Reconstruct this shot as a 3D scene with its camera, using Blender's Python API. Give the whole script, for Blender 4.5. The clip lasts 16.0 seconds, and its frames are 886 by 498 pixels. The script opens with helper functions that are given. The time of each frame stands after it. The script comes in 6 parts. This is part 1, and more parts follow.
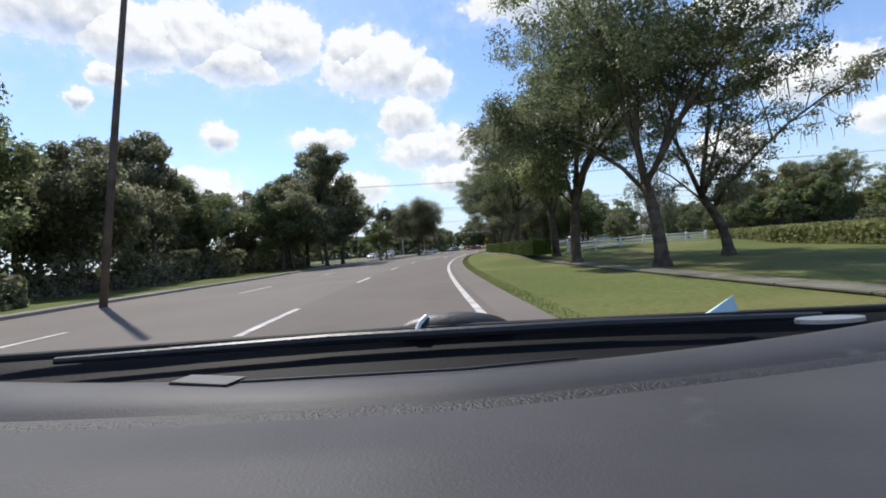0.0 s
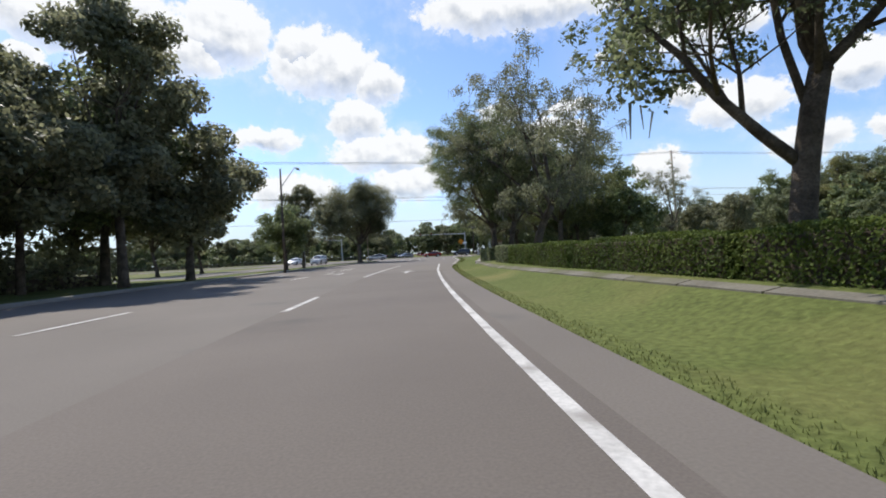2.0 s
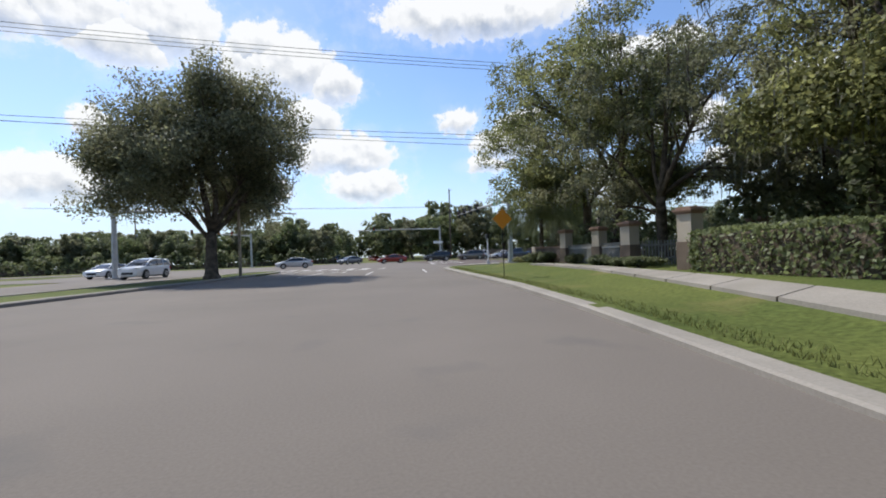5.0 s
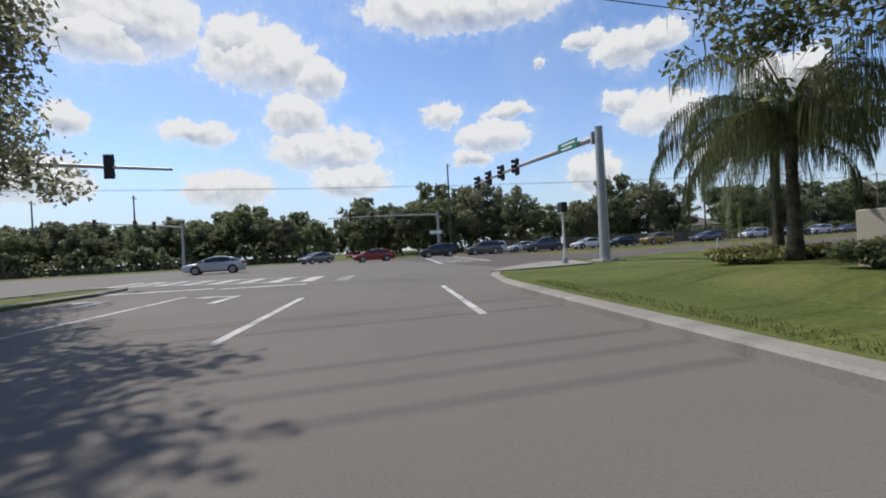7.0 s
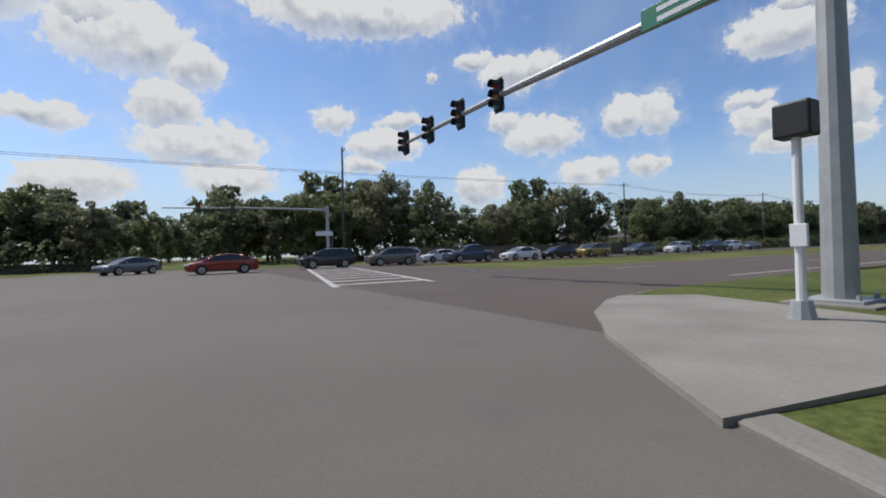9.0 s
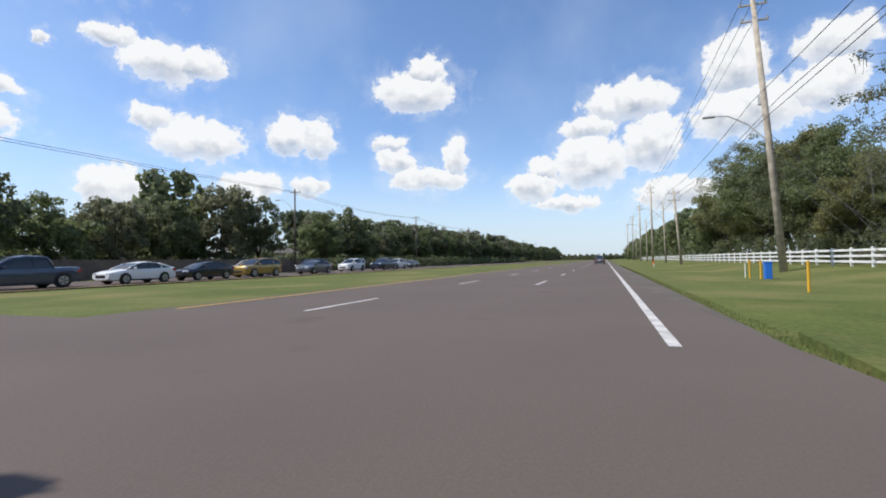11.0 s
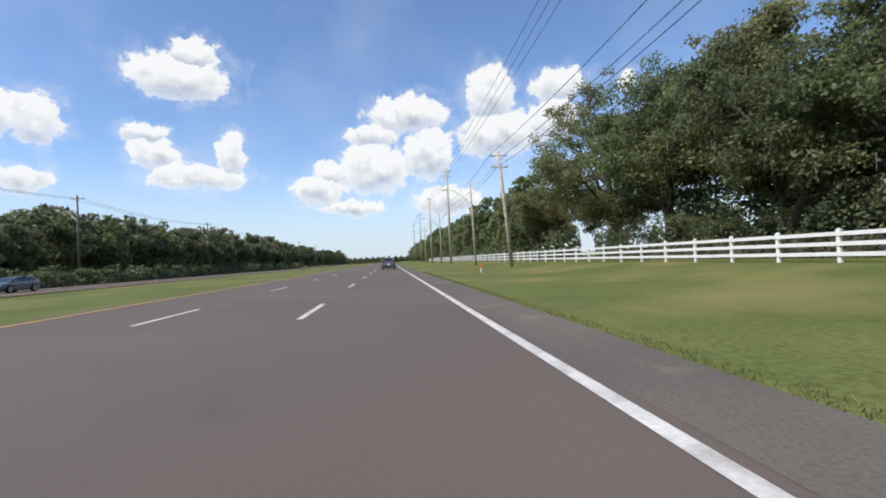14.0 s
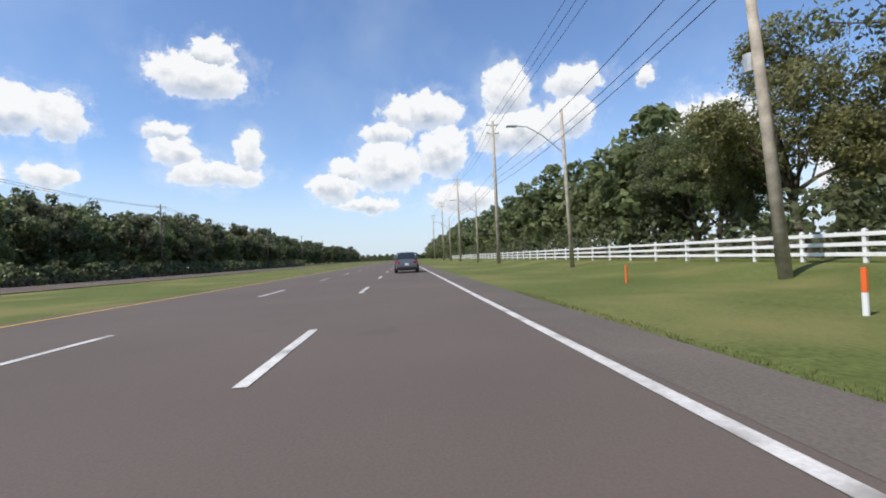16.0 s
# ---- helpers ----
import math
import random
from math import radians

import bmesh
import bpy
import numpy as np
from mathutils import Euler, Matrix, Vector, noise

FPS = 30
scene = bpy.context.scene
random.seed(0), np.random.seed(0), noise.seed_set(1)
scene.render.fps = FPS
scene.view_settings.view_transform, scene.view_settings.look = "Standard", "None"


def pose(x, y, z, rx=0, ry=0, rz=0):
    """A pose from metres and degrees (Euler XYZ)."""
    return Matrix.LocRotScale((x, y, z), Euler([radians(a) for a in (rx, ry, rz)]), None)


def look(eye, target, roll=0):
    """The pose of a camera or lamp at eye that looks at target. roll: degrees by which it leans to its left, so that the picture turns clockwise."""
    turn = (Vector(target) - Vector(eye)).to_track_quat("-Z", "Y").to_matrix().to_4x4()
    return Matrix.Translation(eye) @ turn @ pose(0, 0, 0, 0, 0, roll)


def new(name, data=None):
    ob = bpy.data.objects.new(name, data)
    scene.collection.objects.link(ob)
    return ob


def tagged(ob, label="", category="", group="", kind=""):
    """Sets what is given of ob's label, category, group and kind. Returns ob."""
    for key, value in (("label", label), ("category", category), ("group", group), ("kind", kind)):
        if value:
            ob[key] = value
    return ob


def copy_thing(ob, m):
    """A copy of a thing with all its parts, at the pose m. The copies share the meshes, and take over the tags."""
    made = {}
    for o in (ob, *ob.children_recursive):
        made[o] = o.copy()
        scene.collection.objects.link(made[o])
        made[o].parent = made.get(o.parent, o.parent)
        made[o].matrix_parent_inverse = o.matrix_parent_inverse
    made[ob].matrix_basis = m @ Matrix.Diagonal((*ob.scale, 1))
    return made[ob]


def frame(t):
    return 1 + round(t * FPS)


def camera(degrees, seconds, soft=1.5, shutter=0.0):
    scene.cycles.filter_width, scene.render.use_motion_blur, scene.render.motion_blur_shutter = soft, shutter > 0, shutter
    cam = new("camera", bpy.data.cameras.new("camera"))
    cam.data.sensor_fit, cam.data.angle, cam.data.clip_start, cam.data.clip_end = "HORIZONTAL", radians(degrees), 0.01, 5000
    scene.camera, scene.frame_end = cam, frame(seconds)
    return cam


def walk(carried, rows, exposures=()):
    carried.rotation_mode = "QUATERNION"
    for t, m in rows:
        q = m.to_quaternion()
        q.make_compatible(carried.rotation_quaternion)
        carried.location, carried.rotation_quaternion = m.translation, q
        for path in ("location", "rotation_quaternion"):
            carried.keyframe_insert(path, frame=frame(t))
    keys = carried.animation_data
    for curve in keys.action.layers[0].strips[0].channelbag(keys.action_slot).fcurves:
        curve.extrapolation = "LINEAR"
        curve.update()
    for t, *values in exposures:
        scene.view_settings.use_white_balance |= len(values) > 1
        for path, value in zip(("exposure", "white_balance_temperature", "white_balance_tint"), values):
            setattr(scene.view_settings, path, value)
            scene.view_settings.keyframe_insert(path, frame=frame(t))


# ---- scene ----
# ---- camera ----
cam = camera(88.8, 16.0, soft=1.85)
PATH = [
    (0.0, pose(-13.16, -123.55, 1.11, 90.02, 4.34, -1.41)),
    (0.5, pose(-13.55, -114.68, 1.11, 90.29, 3.24, -3.57)),
    (1.0, pose(-13.60, -106.15, 1.11, 90.46, 3.09, -5.20)),
    (1.5, pose(-13.43, -98.82, 1.11, 90.47, 3.12, -6.67)),
    (2.0, pose(-13.10, -91.81, 1.11, 90.42, 2.95, -8.10)),
    (2.5, pose(-12.66, -84.84, 1.11, 90.40, 2.79, -9.18)),
    (3.0, pose(-12.10, -77.82, 1.11, 90.43, 2.72, -10.22)),
    (5.5, pose(-7.50, -40.49, 1.11, 90.69, 2.21, -14.22)),
    (6.0, pose(-6.60, -34.73, 1.11, 90.50, 2.45, -14.63)),
    (6.5, pose(-5.86, -29.71, 1.11, 90.20, 2.93, -14.93)),
    (7.0, pose(-5.10, -24.97, 1.11, 89.91, 3.11, -15.32)),
    (7.5, pose(-4.34, -20.58, 1.11, 89.93, 2.98, -15.56)),
    (8.0, pose(-3.49, -16.49, 1.11, 89.81, 2.55, -17.66)),
    (8.2, pose(-2.98, -14.82, 1.11, 89.79, 2.38, -19.33)),
    (8.7, pose(-1.79, -11.05, 1.11, 90.18, 1.90, -24.94)),
    (9.2, pose(-0.57, -7.66, 1.11, 90.57, 1.50, -32.55)),
    (9.7, pose(0.95, -4.69, 1.11, 90.96, 1.10, -41.86)),
    (10.0, pose(2.14, -3.13, 1.11, 91.19, 0.85, -48.10)),
    (10.3, pose(3.60, -1.75, 1.11, 91.42, 0.70, -54.60)),
    (10.5, pose(4.80, -0.95, 1.11, 91.53, 0.75, -59.30)),
    (11.0, pose(9.20, 0.80, 1.12, 91.58, 1.00, -70.30)),
    (11.5, pose(15.25, 1.90, 1.13, 91.66, 1.35, -81.50)),
    (12.0, pose(21.30, 2.30, 1.15, 91.50, 1.80, -89.45)),
    (12.5, pose(26.85, 2.22, 1.17, 91.36, 2.35, -93.48)),
    (13.0, pose(32.10, 2.04, 1.18, 91.25, 2.60, -95.45)),
    (13.5, pose(37.50, 1.82, 1.18, 91.18, 2.80, -96.57)),
    (14.0, pose(43.60, 1.71, 1.18, 91.22, 2.80, -96.74)),
    (14.5, pose(50.38, 1.71, 1.18, 91.27, 2.75, -96.34)),
    (15.0, pose(57.68, 1.75, 1.18, 91.30, 2.65, -95.68)),
    (15.5, pose(65.50, 1.92, 1.18, 91.20, 2.55, -95.22)),
    (16.0, pose(73.44, 2.08, 1.19, 91.02, 2.45, -94.90)),
]

walk(cam, PATH, exposures=[(0.0, 0.05), (6.2, 0.05), (7.0, -0.25), (8.0, -0.46), (8.6, -0.46), (10.3, -0.15), (11.2, 0.0), (16.0, 0.0)])

# ---- sky, sun, exposure ----
SUN_FROM = Vector((-0.30, 0.52, 0.80)).normalized()   # ground to sun
sun_data = bpy.data.lights.new("sun", "SUN")
sun_data.energy, sun_data.angle, sun_data.color = 4.9, radians(0.55), (1.0, 0.95, 0.87)
sun = new("sun", sun_data)
sun.matrix_world = look(SUN_FROM * 300, (0, 0, 0))

# cumulus banks: bearing, height, half width, half height, all in degrees
CLOUDS_AHEAD = [
    (121.4, 23.6, 6.0, 3.0), (128.0, 25.5, 7.0, 3.6), (115.6, 24.6, 5.1, 3.4), (111.6, 22.3, 5.2, 2.5),
    (106.5, 24.9, 4.8, 3.6), (95.5, 22.3, 6.7, 3.5), (89.0, 20.6, 3.1, 2.2), (91.9, 16.4, 3.3, 2.9),
    (88.6, 12.6, 6.5, 2.5), (98.0, 24.1, 3.4, 2.2), (114.0, 14.4, 1.8, 1.6), (102.5, 14.0, 4.1, 1.3),
    (124.2, 19.6, 1.7, 1.3), (126.6, 17.2, 1.0, 1.0), (99.7, 8.1, 4.7, 2.2), (117.0, 8.4, 5.0, 2.6),
    (85.6, 9.0, 4.8, 2.1), (138.0, 17.0, 5.0, 4.0),
]
CLOUDS_CORNER = [
    (70.3, 27.9, 13.2, 2.6), (73.8, 16.3, 2.5, 1.4), (65.8, 16.1, 3.1, 0.9), (67.7, 13.5, 4.5, 1.9),
    (70.3, 11.0, 2.8, 1.0), (51.8, 21.1, 3.7, 2.0), (47.9, 21.6, 2.8, 1.5), (55.9, 22.8, 2.5, 1.2),
    (38.2, 15.0, 2.7, 2.2), (48.0, 13.8, 4.7, 2.3), (42.6, 9.0, 3.4, 1.7), (55.8, 8.1, 2.9, 2.4),
    (61.5, 21.3, 0.6, 0.6), (52.4, 15.7, 2.2, 1.2),
]
CLOUDS_EAST = [
    (22.9, 20.8, 5.0, 2.3), (21.4, 23.2, 2.4, 1.6), (35.0, 15.0, 2.1, 2.2), (21.3, 10.4, 4.9, 1.6),
    (17.9, 13.0, 1.4, 2.2), (25.6, 12.4, 2.4, 1.7), (26.4, 14.6, 2.3, 1.0), (36.1, 9.2, 2.2, 1.3),
    (8.1, 9.1, 3.2, 2.0), (7.0, 11.1, 1.9, 1.4), (-3.1, 17.8, 5.1, 2.2), (1.6, 15.4, 3.1, 1.3),
    (1.4, 11.6, 4.4, 3.2),
]
CLOUDS_SOUTH = [
    (-13.7, 19.7, 3.0, 3.1), (-14.6, 15.0, 5.3, 2.7), (-22.0, 19.8, 3.4, 1.8), (-21.2, 16.2, 3.1, 2.3),
    (-5.5, 13.1, 3.2, 3.0), (-7.8, 7.4, 4.3, 1.8), (4.2, 6.9, 4.1, 0.9), (-29.9, 19.3, 0.9, 1.2),
    (-49.0, 6.5, 4.5, 3.8), (-36.0, 12.0, 5.0, 3.8), (160.0, 20.0, 14.0, 5.0), (-90.0, 16.0, 12.0, 6.0),
    (-140.0, 24.0, 14.0, 6.0),
]


def make_world():
    w = bpy.data.worlds.new("sky")
    scene.world = w
    w.use_nodes = True
    nt = w.node_tree
    n, l = nt.nodes, nt.links
    n.clear()

    def math_node(op, a, b=None, c=None, clamp=False):
        m = n.new("ShaderNodeMath")
        m.operation, m.use_clamp = op, clamp
        for i, v in enumerate((a, b, c)):
            if v is None:
                continue
            if isinstance(v, (int, float)):
                m.inputs[i].default_value = v
            else:
                l.new(v, m.inputs[i])
        return m.outputs[0]

    sky = n.new("ShaderNodeTexSky")
    sky.sky_type, sky.sun_disc = "NISHITA", False
    sky.sun_elevation = math.asin(SUN_FROM.z)
    sky.sun_rotation = math.atan2(SUN_FROM.x, SUN_FROM.y)
    sky.air_density, sky.dust_density, sky.ozone_density = 1.0, 0.4, 1.5
    tint = n.new("ShaderNodeMix")
    tint.data_type, tint.blend_type = "RGBA", "MULTIPLY"
    tint.inputs[0].default_value = 1.0
    l.new(sky.outputs[0], tint.inputs[6])
    tint.inputs[7].default_value = (SKY_K * 0.95, SKY_K * 1.05, SKY_K * 1.22, 1)
    co = n.new("ShaderNodeTexCoord")
    sep = n.new("ShaderNodeSeparateXYZ")
    l.new(co.outputs["Generated"], sep.inputs[0])
    x, y, z = sep.outputs
    az = math_node("MULTIPLY", math_node("ARCTAN2", y, x), 57.29578)
    el = math_node("MULTIPLY", math_node("ARCSINE", z), 57.29578)
    # uneven outlines
    comb = n.new("ShaderNodeCombineXYZ")
    l.new(az, comb.inputs[0])
    l.new(el, comb.inputs[1])
    big = n.new("ShaderNodeTexNoise")
    big.inputs["Scale"].default_value, big.inputs["Detail"].default_value, big.inputs["Roughness"].default_value = 0.42, 7, 0.62
    l.new(comb.outputs[0], big.inputs["Vector"])
    warp = n.new("ShaderNodeVectorMath")
    warp.operation = "SUBTRACT"
    l.new(big.outputs["Color"], warp.inputs[0])
    warp.inputs[1].default_value = (0.5, 0.5, 0.5)
    scaled = n.new("ShaderNodeVectorMath")
    scaled.operation = "SCALE"
    l.new(warp.outputs[0], scaled.inputs[0])
    scaled.inputs["Scale"].default_value = 3.0
    moved = n.new("ShaderNodeVectorMath")
    moved.operation = "ADD"
    l.new(comb.outputs[0], moved.inputs[0])
    l.new(scaled.outputs[0], moved.inputs[1])
    field, height = None, None
    for a, e, ra, re in CLOUDS_AHEAD + CLOUDS_CORNER + CLOUDS_EAST + CLOUDS_SOUTH:
        off = n.new("ShaderNodeVectorMath")
        off.operation = "SUBTRACT"
        l.new(moved.outputs[0], off.inputs[0])
        off.inputs[1].default_value = (a, e, 0)
        sc = n.new("ShaderNodeVectorMath")
        sc.operation = "MULTIPLY"
        l.new(off.outputs[0], sc.inputs[0])
        sc.inputs[1].default_value = (1 / (ra * 1.14), 1 / (re * 1.16), 0)
        ln = n.new("ShaderNodeVectorMath")
        ln.operation = "LENGTH"
        l.new(sc.outputs[0], ln.inputs[0])
        f = math_node("SUBTRACT", 1.0, ln.outputs["Value"])
        part_xyz = n.new("ShaderNodeSeparateXYZ")
        l.new(sc.outputs[0], part_xyz.inputs[0])
        v = part_xyz.outputs[1]
        if field is None:
            field, height = f, v
        else:
            more = math_node("GREATER_THAN", f, field)
            pick = n.new("ShaderNodeMix")
            l.new(more, pick.inputs[0])
            l.new(height, pick.inputs[2])
            l.new(v, pick.inputs[3])
            height = pick.outputs[0]
            field = math_node("SMOOTH_MAX", field, f, 0.15)
    fine = n.new("ShaderNodeTexNoise")
    fine.inputs["Scale"].default_value, fine.inputs["Detail"].default_value, fine.inputs["Roughness"].default_value = 0.8, 9, 0.6
    l.new(comb.outputs[0], fine.inputs["Vector"])
    ragged = math_node("ADD", field, math_node("MULTIPLY", math_node("SUBTRACT", fine.outputs["Fac"], 0.5), 0.8))
    cover = n.new("ShaderNodeMapRange")
    cover.interpolation_type = "SMOOTHSTEP"
    l.new(ragged, cover.inputs[0])
    cover.inputs[1].default_value, cover.inputs[2].default_value = -0.02, 0.20
    # bases melt into the haze, and a thin fringe hangs round each bank
    soft_base = n.new("ShaderNodeMapRange")
    soft_base.interpolation_type = "SMOOTHSTEP"
    l.new(height, soft_base.inputs[0])
    soft_base.inputs[1].default_value, soft_base.inputs[2].default_value = -0.85, -0.1
    soft_base.inputs[3].default_value, soft_base.inputs[4].default_value = 0.68, 0.97
    fringe = n.new("ShaderNodeMapRange")
    fringe.interpolation_type = "SMOOTHSTEP"
    l.new(math_node("ADD", field, math_node("MULTIPLY", math_node("SUBTRACT", big.outputs["Fac"], 0.5), 2.2)), fringe.inputs[0])
    fringe.inputs[1].default_value, fringe.inputs[2].default_value, fringe.inputs[4].default_value = -0.5, 0.4, 0.22
    opacity = math_node("MAXIMUM", math_node("MULTIPLY", cover.outputs[0], soft_base.outputs[0]), fringe.outputs[0])
    # lumps lit from above, flat grey bases
    up = n.new("ShaderNodeVectorMath")
    up.operation = "ADD"
    l.new(comb.outputs[0], up.inputs[0])
    up.inputs[1].default_value = (-0.4, 0.9, 0)
    fine2 = n.new("ShaderNodeTexNoise")
    fine2.inputs["Scale"].default_value, fine2.inputs["Detail"].default_value, fine2.inputs["Roughness"].default_value = 0.42, 4, 0.5
    l.new(comb.outputs[0], fine2.inputs["Vector"])
    fine3 = n.new("ShaderNodeTexNoise")
    fine3.inputs["Scale"].default_value, fine3.inputs["Detail"].default_value, fine3.inputs["Roughness"].default_value = 0.42, 4, 0.5
    l.new(up.outputs[0], fine3.inputs["Vector"])
    relief = math_node("MULTIPLY", math_node("SUBTRACT", fine2.outputs["Fac"], fine3.outputs["Fac"]), 1.8)
    base = math_node("MULTIPLY", math_node("SUBTRACT", -0.02, height), 1.1)
    deep = n.new("ShaderNodeMapRange")
    l.new(field, deep.inputs[0])
    deep.inputs[1].default_value, deep.inputs[2].default_value = 0.08, 0.5
    dark = math_node("MULTIPLY", math_node("SUBTRACT", math_node("ADD", base, 0.18), relief), deep.outputs[0], clamp=True)
    ramp = n.new("ShaderNodeMix")
    ramp.data_type = "RGBA"
    l.new(dark, ramp.inputs[0])
    ramp.inputs[6].default_value = (0.95, 0.96, 0.97, 1)
    ramp.inputs[7].default_value = (0.47, 0.52, 0.60, 1)
    # thin high veil
    veil = n.new("ShaderNodeTexNoise")
    veil.inputs["Scale"].default_value, veil.inputs["Detail"].default_value = 0.055, 4
    l.new(comb.outputs[0], veil.inputs["Vector"])
    thin = n.new("ShaderNodeMapRange")
    l.new(veil.outputs["Fac"], thin.inputs[0])
    thin.inputs[1].default_value, thin.inputs[2].default_value, thin.inputs[4].default_value = 0.45, 0.8, 0.35
    haze = n.new("ShaderNodeMix")
    haze.data_type = "RGBA"
    l.new(thin.outputs[0], haze.inputs[0])
    l.new(tint.outputs[2], haze.inputs[6])
    haze.inputs[7].default_value = (0.60, 0.73, 0.90, 1)
    low = n.new("ShaderNodeMapRange")
    low.interpolation_type = "SMOOTHERSTEP"
    l.new(el, low.inputs[0])
    low.inputs[1].default_value, low.inputs[2].default_value, low.inputs[3].default_value, low.inputs[4].default_value = -2.0, 15.0, 0.85, 0.0
    horizon = n.new("ShaderNodeMix")
    horizon.data_type = "RGBA"
    l.new(low.outputs[0], horizon.inputs[0])
    l.new(haze.outputs[2], horizon.inputs[6])
    horizon.inputs[7].default_value = (0.63, 0.745, 0.87, 1)
    mix = n.new("ShaderNodeMix")
    mix.data_type = "RGBA"
    l.new(opacity, mix.inputs[0])
    l.new(horizon.outputs[2], mix.inputs[6])
    l.new(ramp.outputs[2], mix.inputs[7])
    bg = n.new("ShaderNodeBackground")
    l.new(mix.outputs[2], bg.inputs[0])
    out = n.new("ShaderNodeOutputWorld")
    l.new(bg.outputs[0], out.inputs[0])


SKY_K = 0.15
make_world()


# ---- materials ----
def mat(name, color, rough=0.6, metal=0.0, var=0.15, scale=3.0, fine=60.0, bump=0.2, dist=0.01, spec=0.5, color2=None, island=0.0, through_light=0.0, stain=None):
    m = bpy.data.materials.new(name)
    m.use_nodes = True
    nt = m.node_tree
    n, l = nt.nodes, nt.links
    b = n["Principled BSDF"]
    b.inputs["Roughness"].default_value, b.inputs["Metallic"].default_value = rough, metal
    b.inputs["Specular IOR Level"].default_value = spec
    co = n.new("ShaderNodeTexCoord")
    pos = n.new("ShaderNodeNewGeometry")
    a = n.new("ShaderNodeTexNoise")
    a.inputs["Scale"].default_value, a.inputs["Detail"].default_value = scale, 5
    f = n.new("ShaderNodeTexNoise")
    f.inputs["Scale"].default_value, f.inputs["Detail"].default_value = fine, 3
    for t in (a, f):
        l.new(pos.outputs["Position"] if scale < 2 else co.outputs["Object"], t.inputs["Vector"])
    c2 = color2 or tuple(max(0, v * (1 - 2.2 * var)) for v in color)
    r = n.new("ShaderNodeValToRGB")
    r.color_ramp.elements[0].position, r.color_ramp.elements[1].position = 0.3, 0.7
    r.color_ramp.elements[0].color, r.color_ramp.elements[1].color = (*c2, 1), (*color, 1)
    l.new(a.outputs["Fac"], r.inputs[0])
    mixn = n.new("ShaderNodeMix")
    mixn.data_type, mixn.blend_type = "RGBA", "MULTIPLY"
    mixn.inputs[0].default_value = 1.0
    g = n.new("ShaderNodeMapRange")
    l.new(f.outputs["Fac"], g.inputs[0])
    g.inputs[1].default_value, g.inputs[2].default_value = 0.25, 0.75
    g.inputs[3].default_value, g.inputs[4].default_value = 1 - var, 1 + var
    l.new(r.outputs[0], mixn.inputs[6])
    l.new(g.outputs[0], mixn.inputs[7])
    last = mixn.outputs[2]
    if island:
        i = n.new("ShaderNodeMapRange")
        l.new(pos.outputs["Random Per Island"], i.inputs[0])
        i.inputs[3].default_value, i.inputs[4].default_value = 1 - island, 1 + island
        mi = n.new("ShaderNodeMix")
        mi.data_type, mi.blend_type = "RGBA", "MULTIPLY"
        mi.inputs[0].default_value = 1.0
        l.new(last, mi.inputs[6])
        l.new(i.outputs[0], mi.inputs[7])
        last = mi.outputs[2]
    if stain:
        sc, scol, lo, hi = stain
        s = n.new("ShaderNodeTexNoise")
        s.inputs["Scale"].default_value, s.inputs["Detail"].default_value = sc, 6
        l.new(pos.outputs["Position"], s.inputs["Vector"])
        sm = n.new("ShaderNodeMapRange")
        l.new(s.outputs["Fac"], sm.inputs[0])
        sm.inputs[1].default_value, sm.inputs[2].default_value = lo, hi
        ms = n.new("ShaderNodeMix")
        ms.data_type = "RGBA"
        l.new(sm.outputs[0], ms.inputs[0])
        l.new(last, ms.inputs[6])
        ms.inputs[7].default_value = (*scol, 1)
        last = ms.outputs[2]
    l.new(last, b.inputs["Base Color"])
    if bump:
        bp = n.new("ShaderNodeBump")
        bp.inputs["Strength"].default_value, bp.inputs["Distance"].default_value = bump, dist
        l.new(f.outputs["Fac"], bp.inputs["Height"])
        l.new(bp.outputs[0], b.inputs["Normal"])
    if through_light:
        tr = n.new("ShaderNodeBsdfTranslucent")
        l.new(last, tr.inputs[0])
        ms = n.new("ShaderNodeMixShader")
        ms.inputs[0].default_value = through_light
        l.new(b.outputs[0], ms.inputs[1])
        l.new(tr.outputs[0], ms.inputs[2])
        l.new(ms.outputs[0], n["Material Output"].inputs[0])
    return m


def glass_mat(name, color=(0.02, 0.025, 0.03), rough=0.03):
    m = bpy.data.materials.new(name)
    m.use_nodes = True
    b = m.node_tree.nodes["Principled BSDF"]
    b.inputs["Base Color"].default_value = (*color, 1)
    b.inputs["Roughness"].default_value = rough
    b.inputs["Specular IOR Level"].default_value = 0.7
    return m


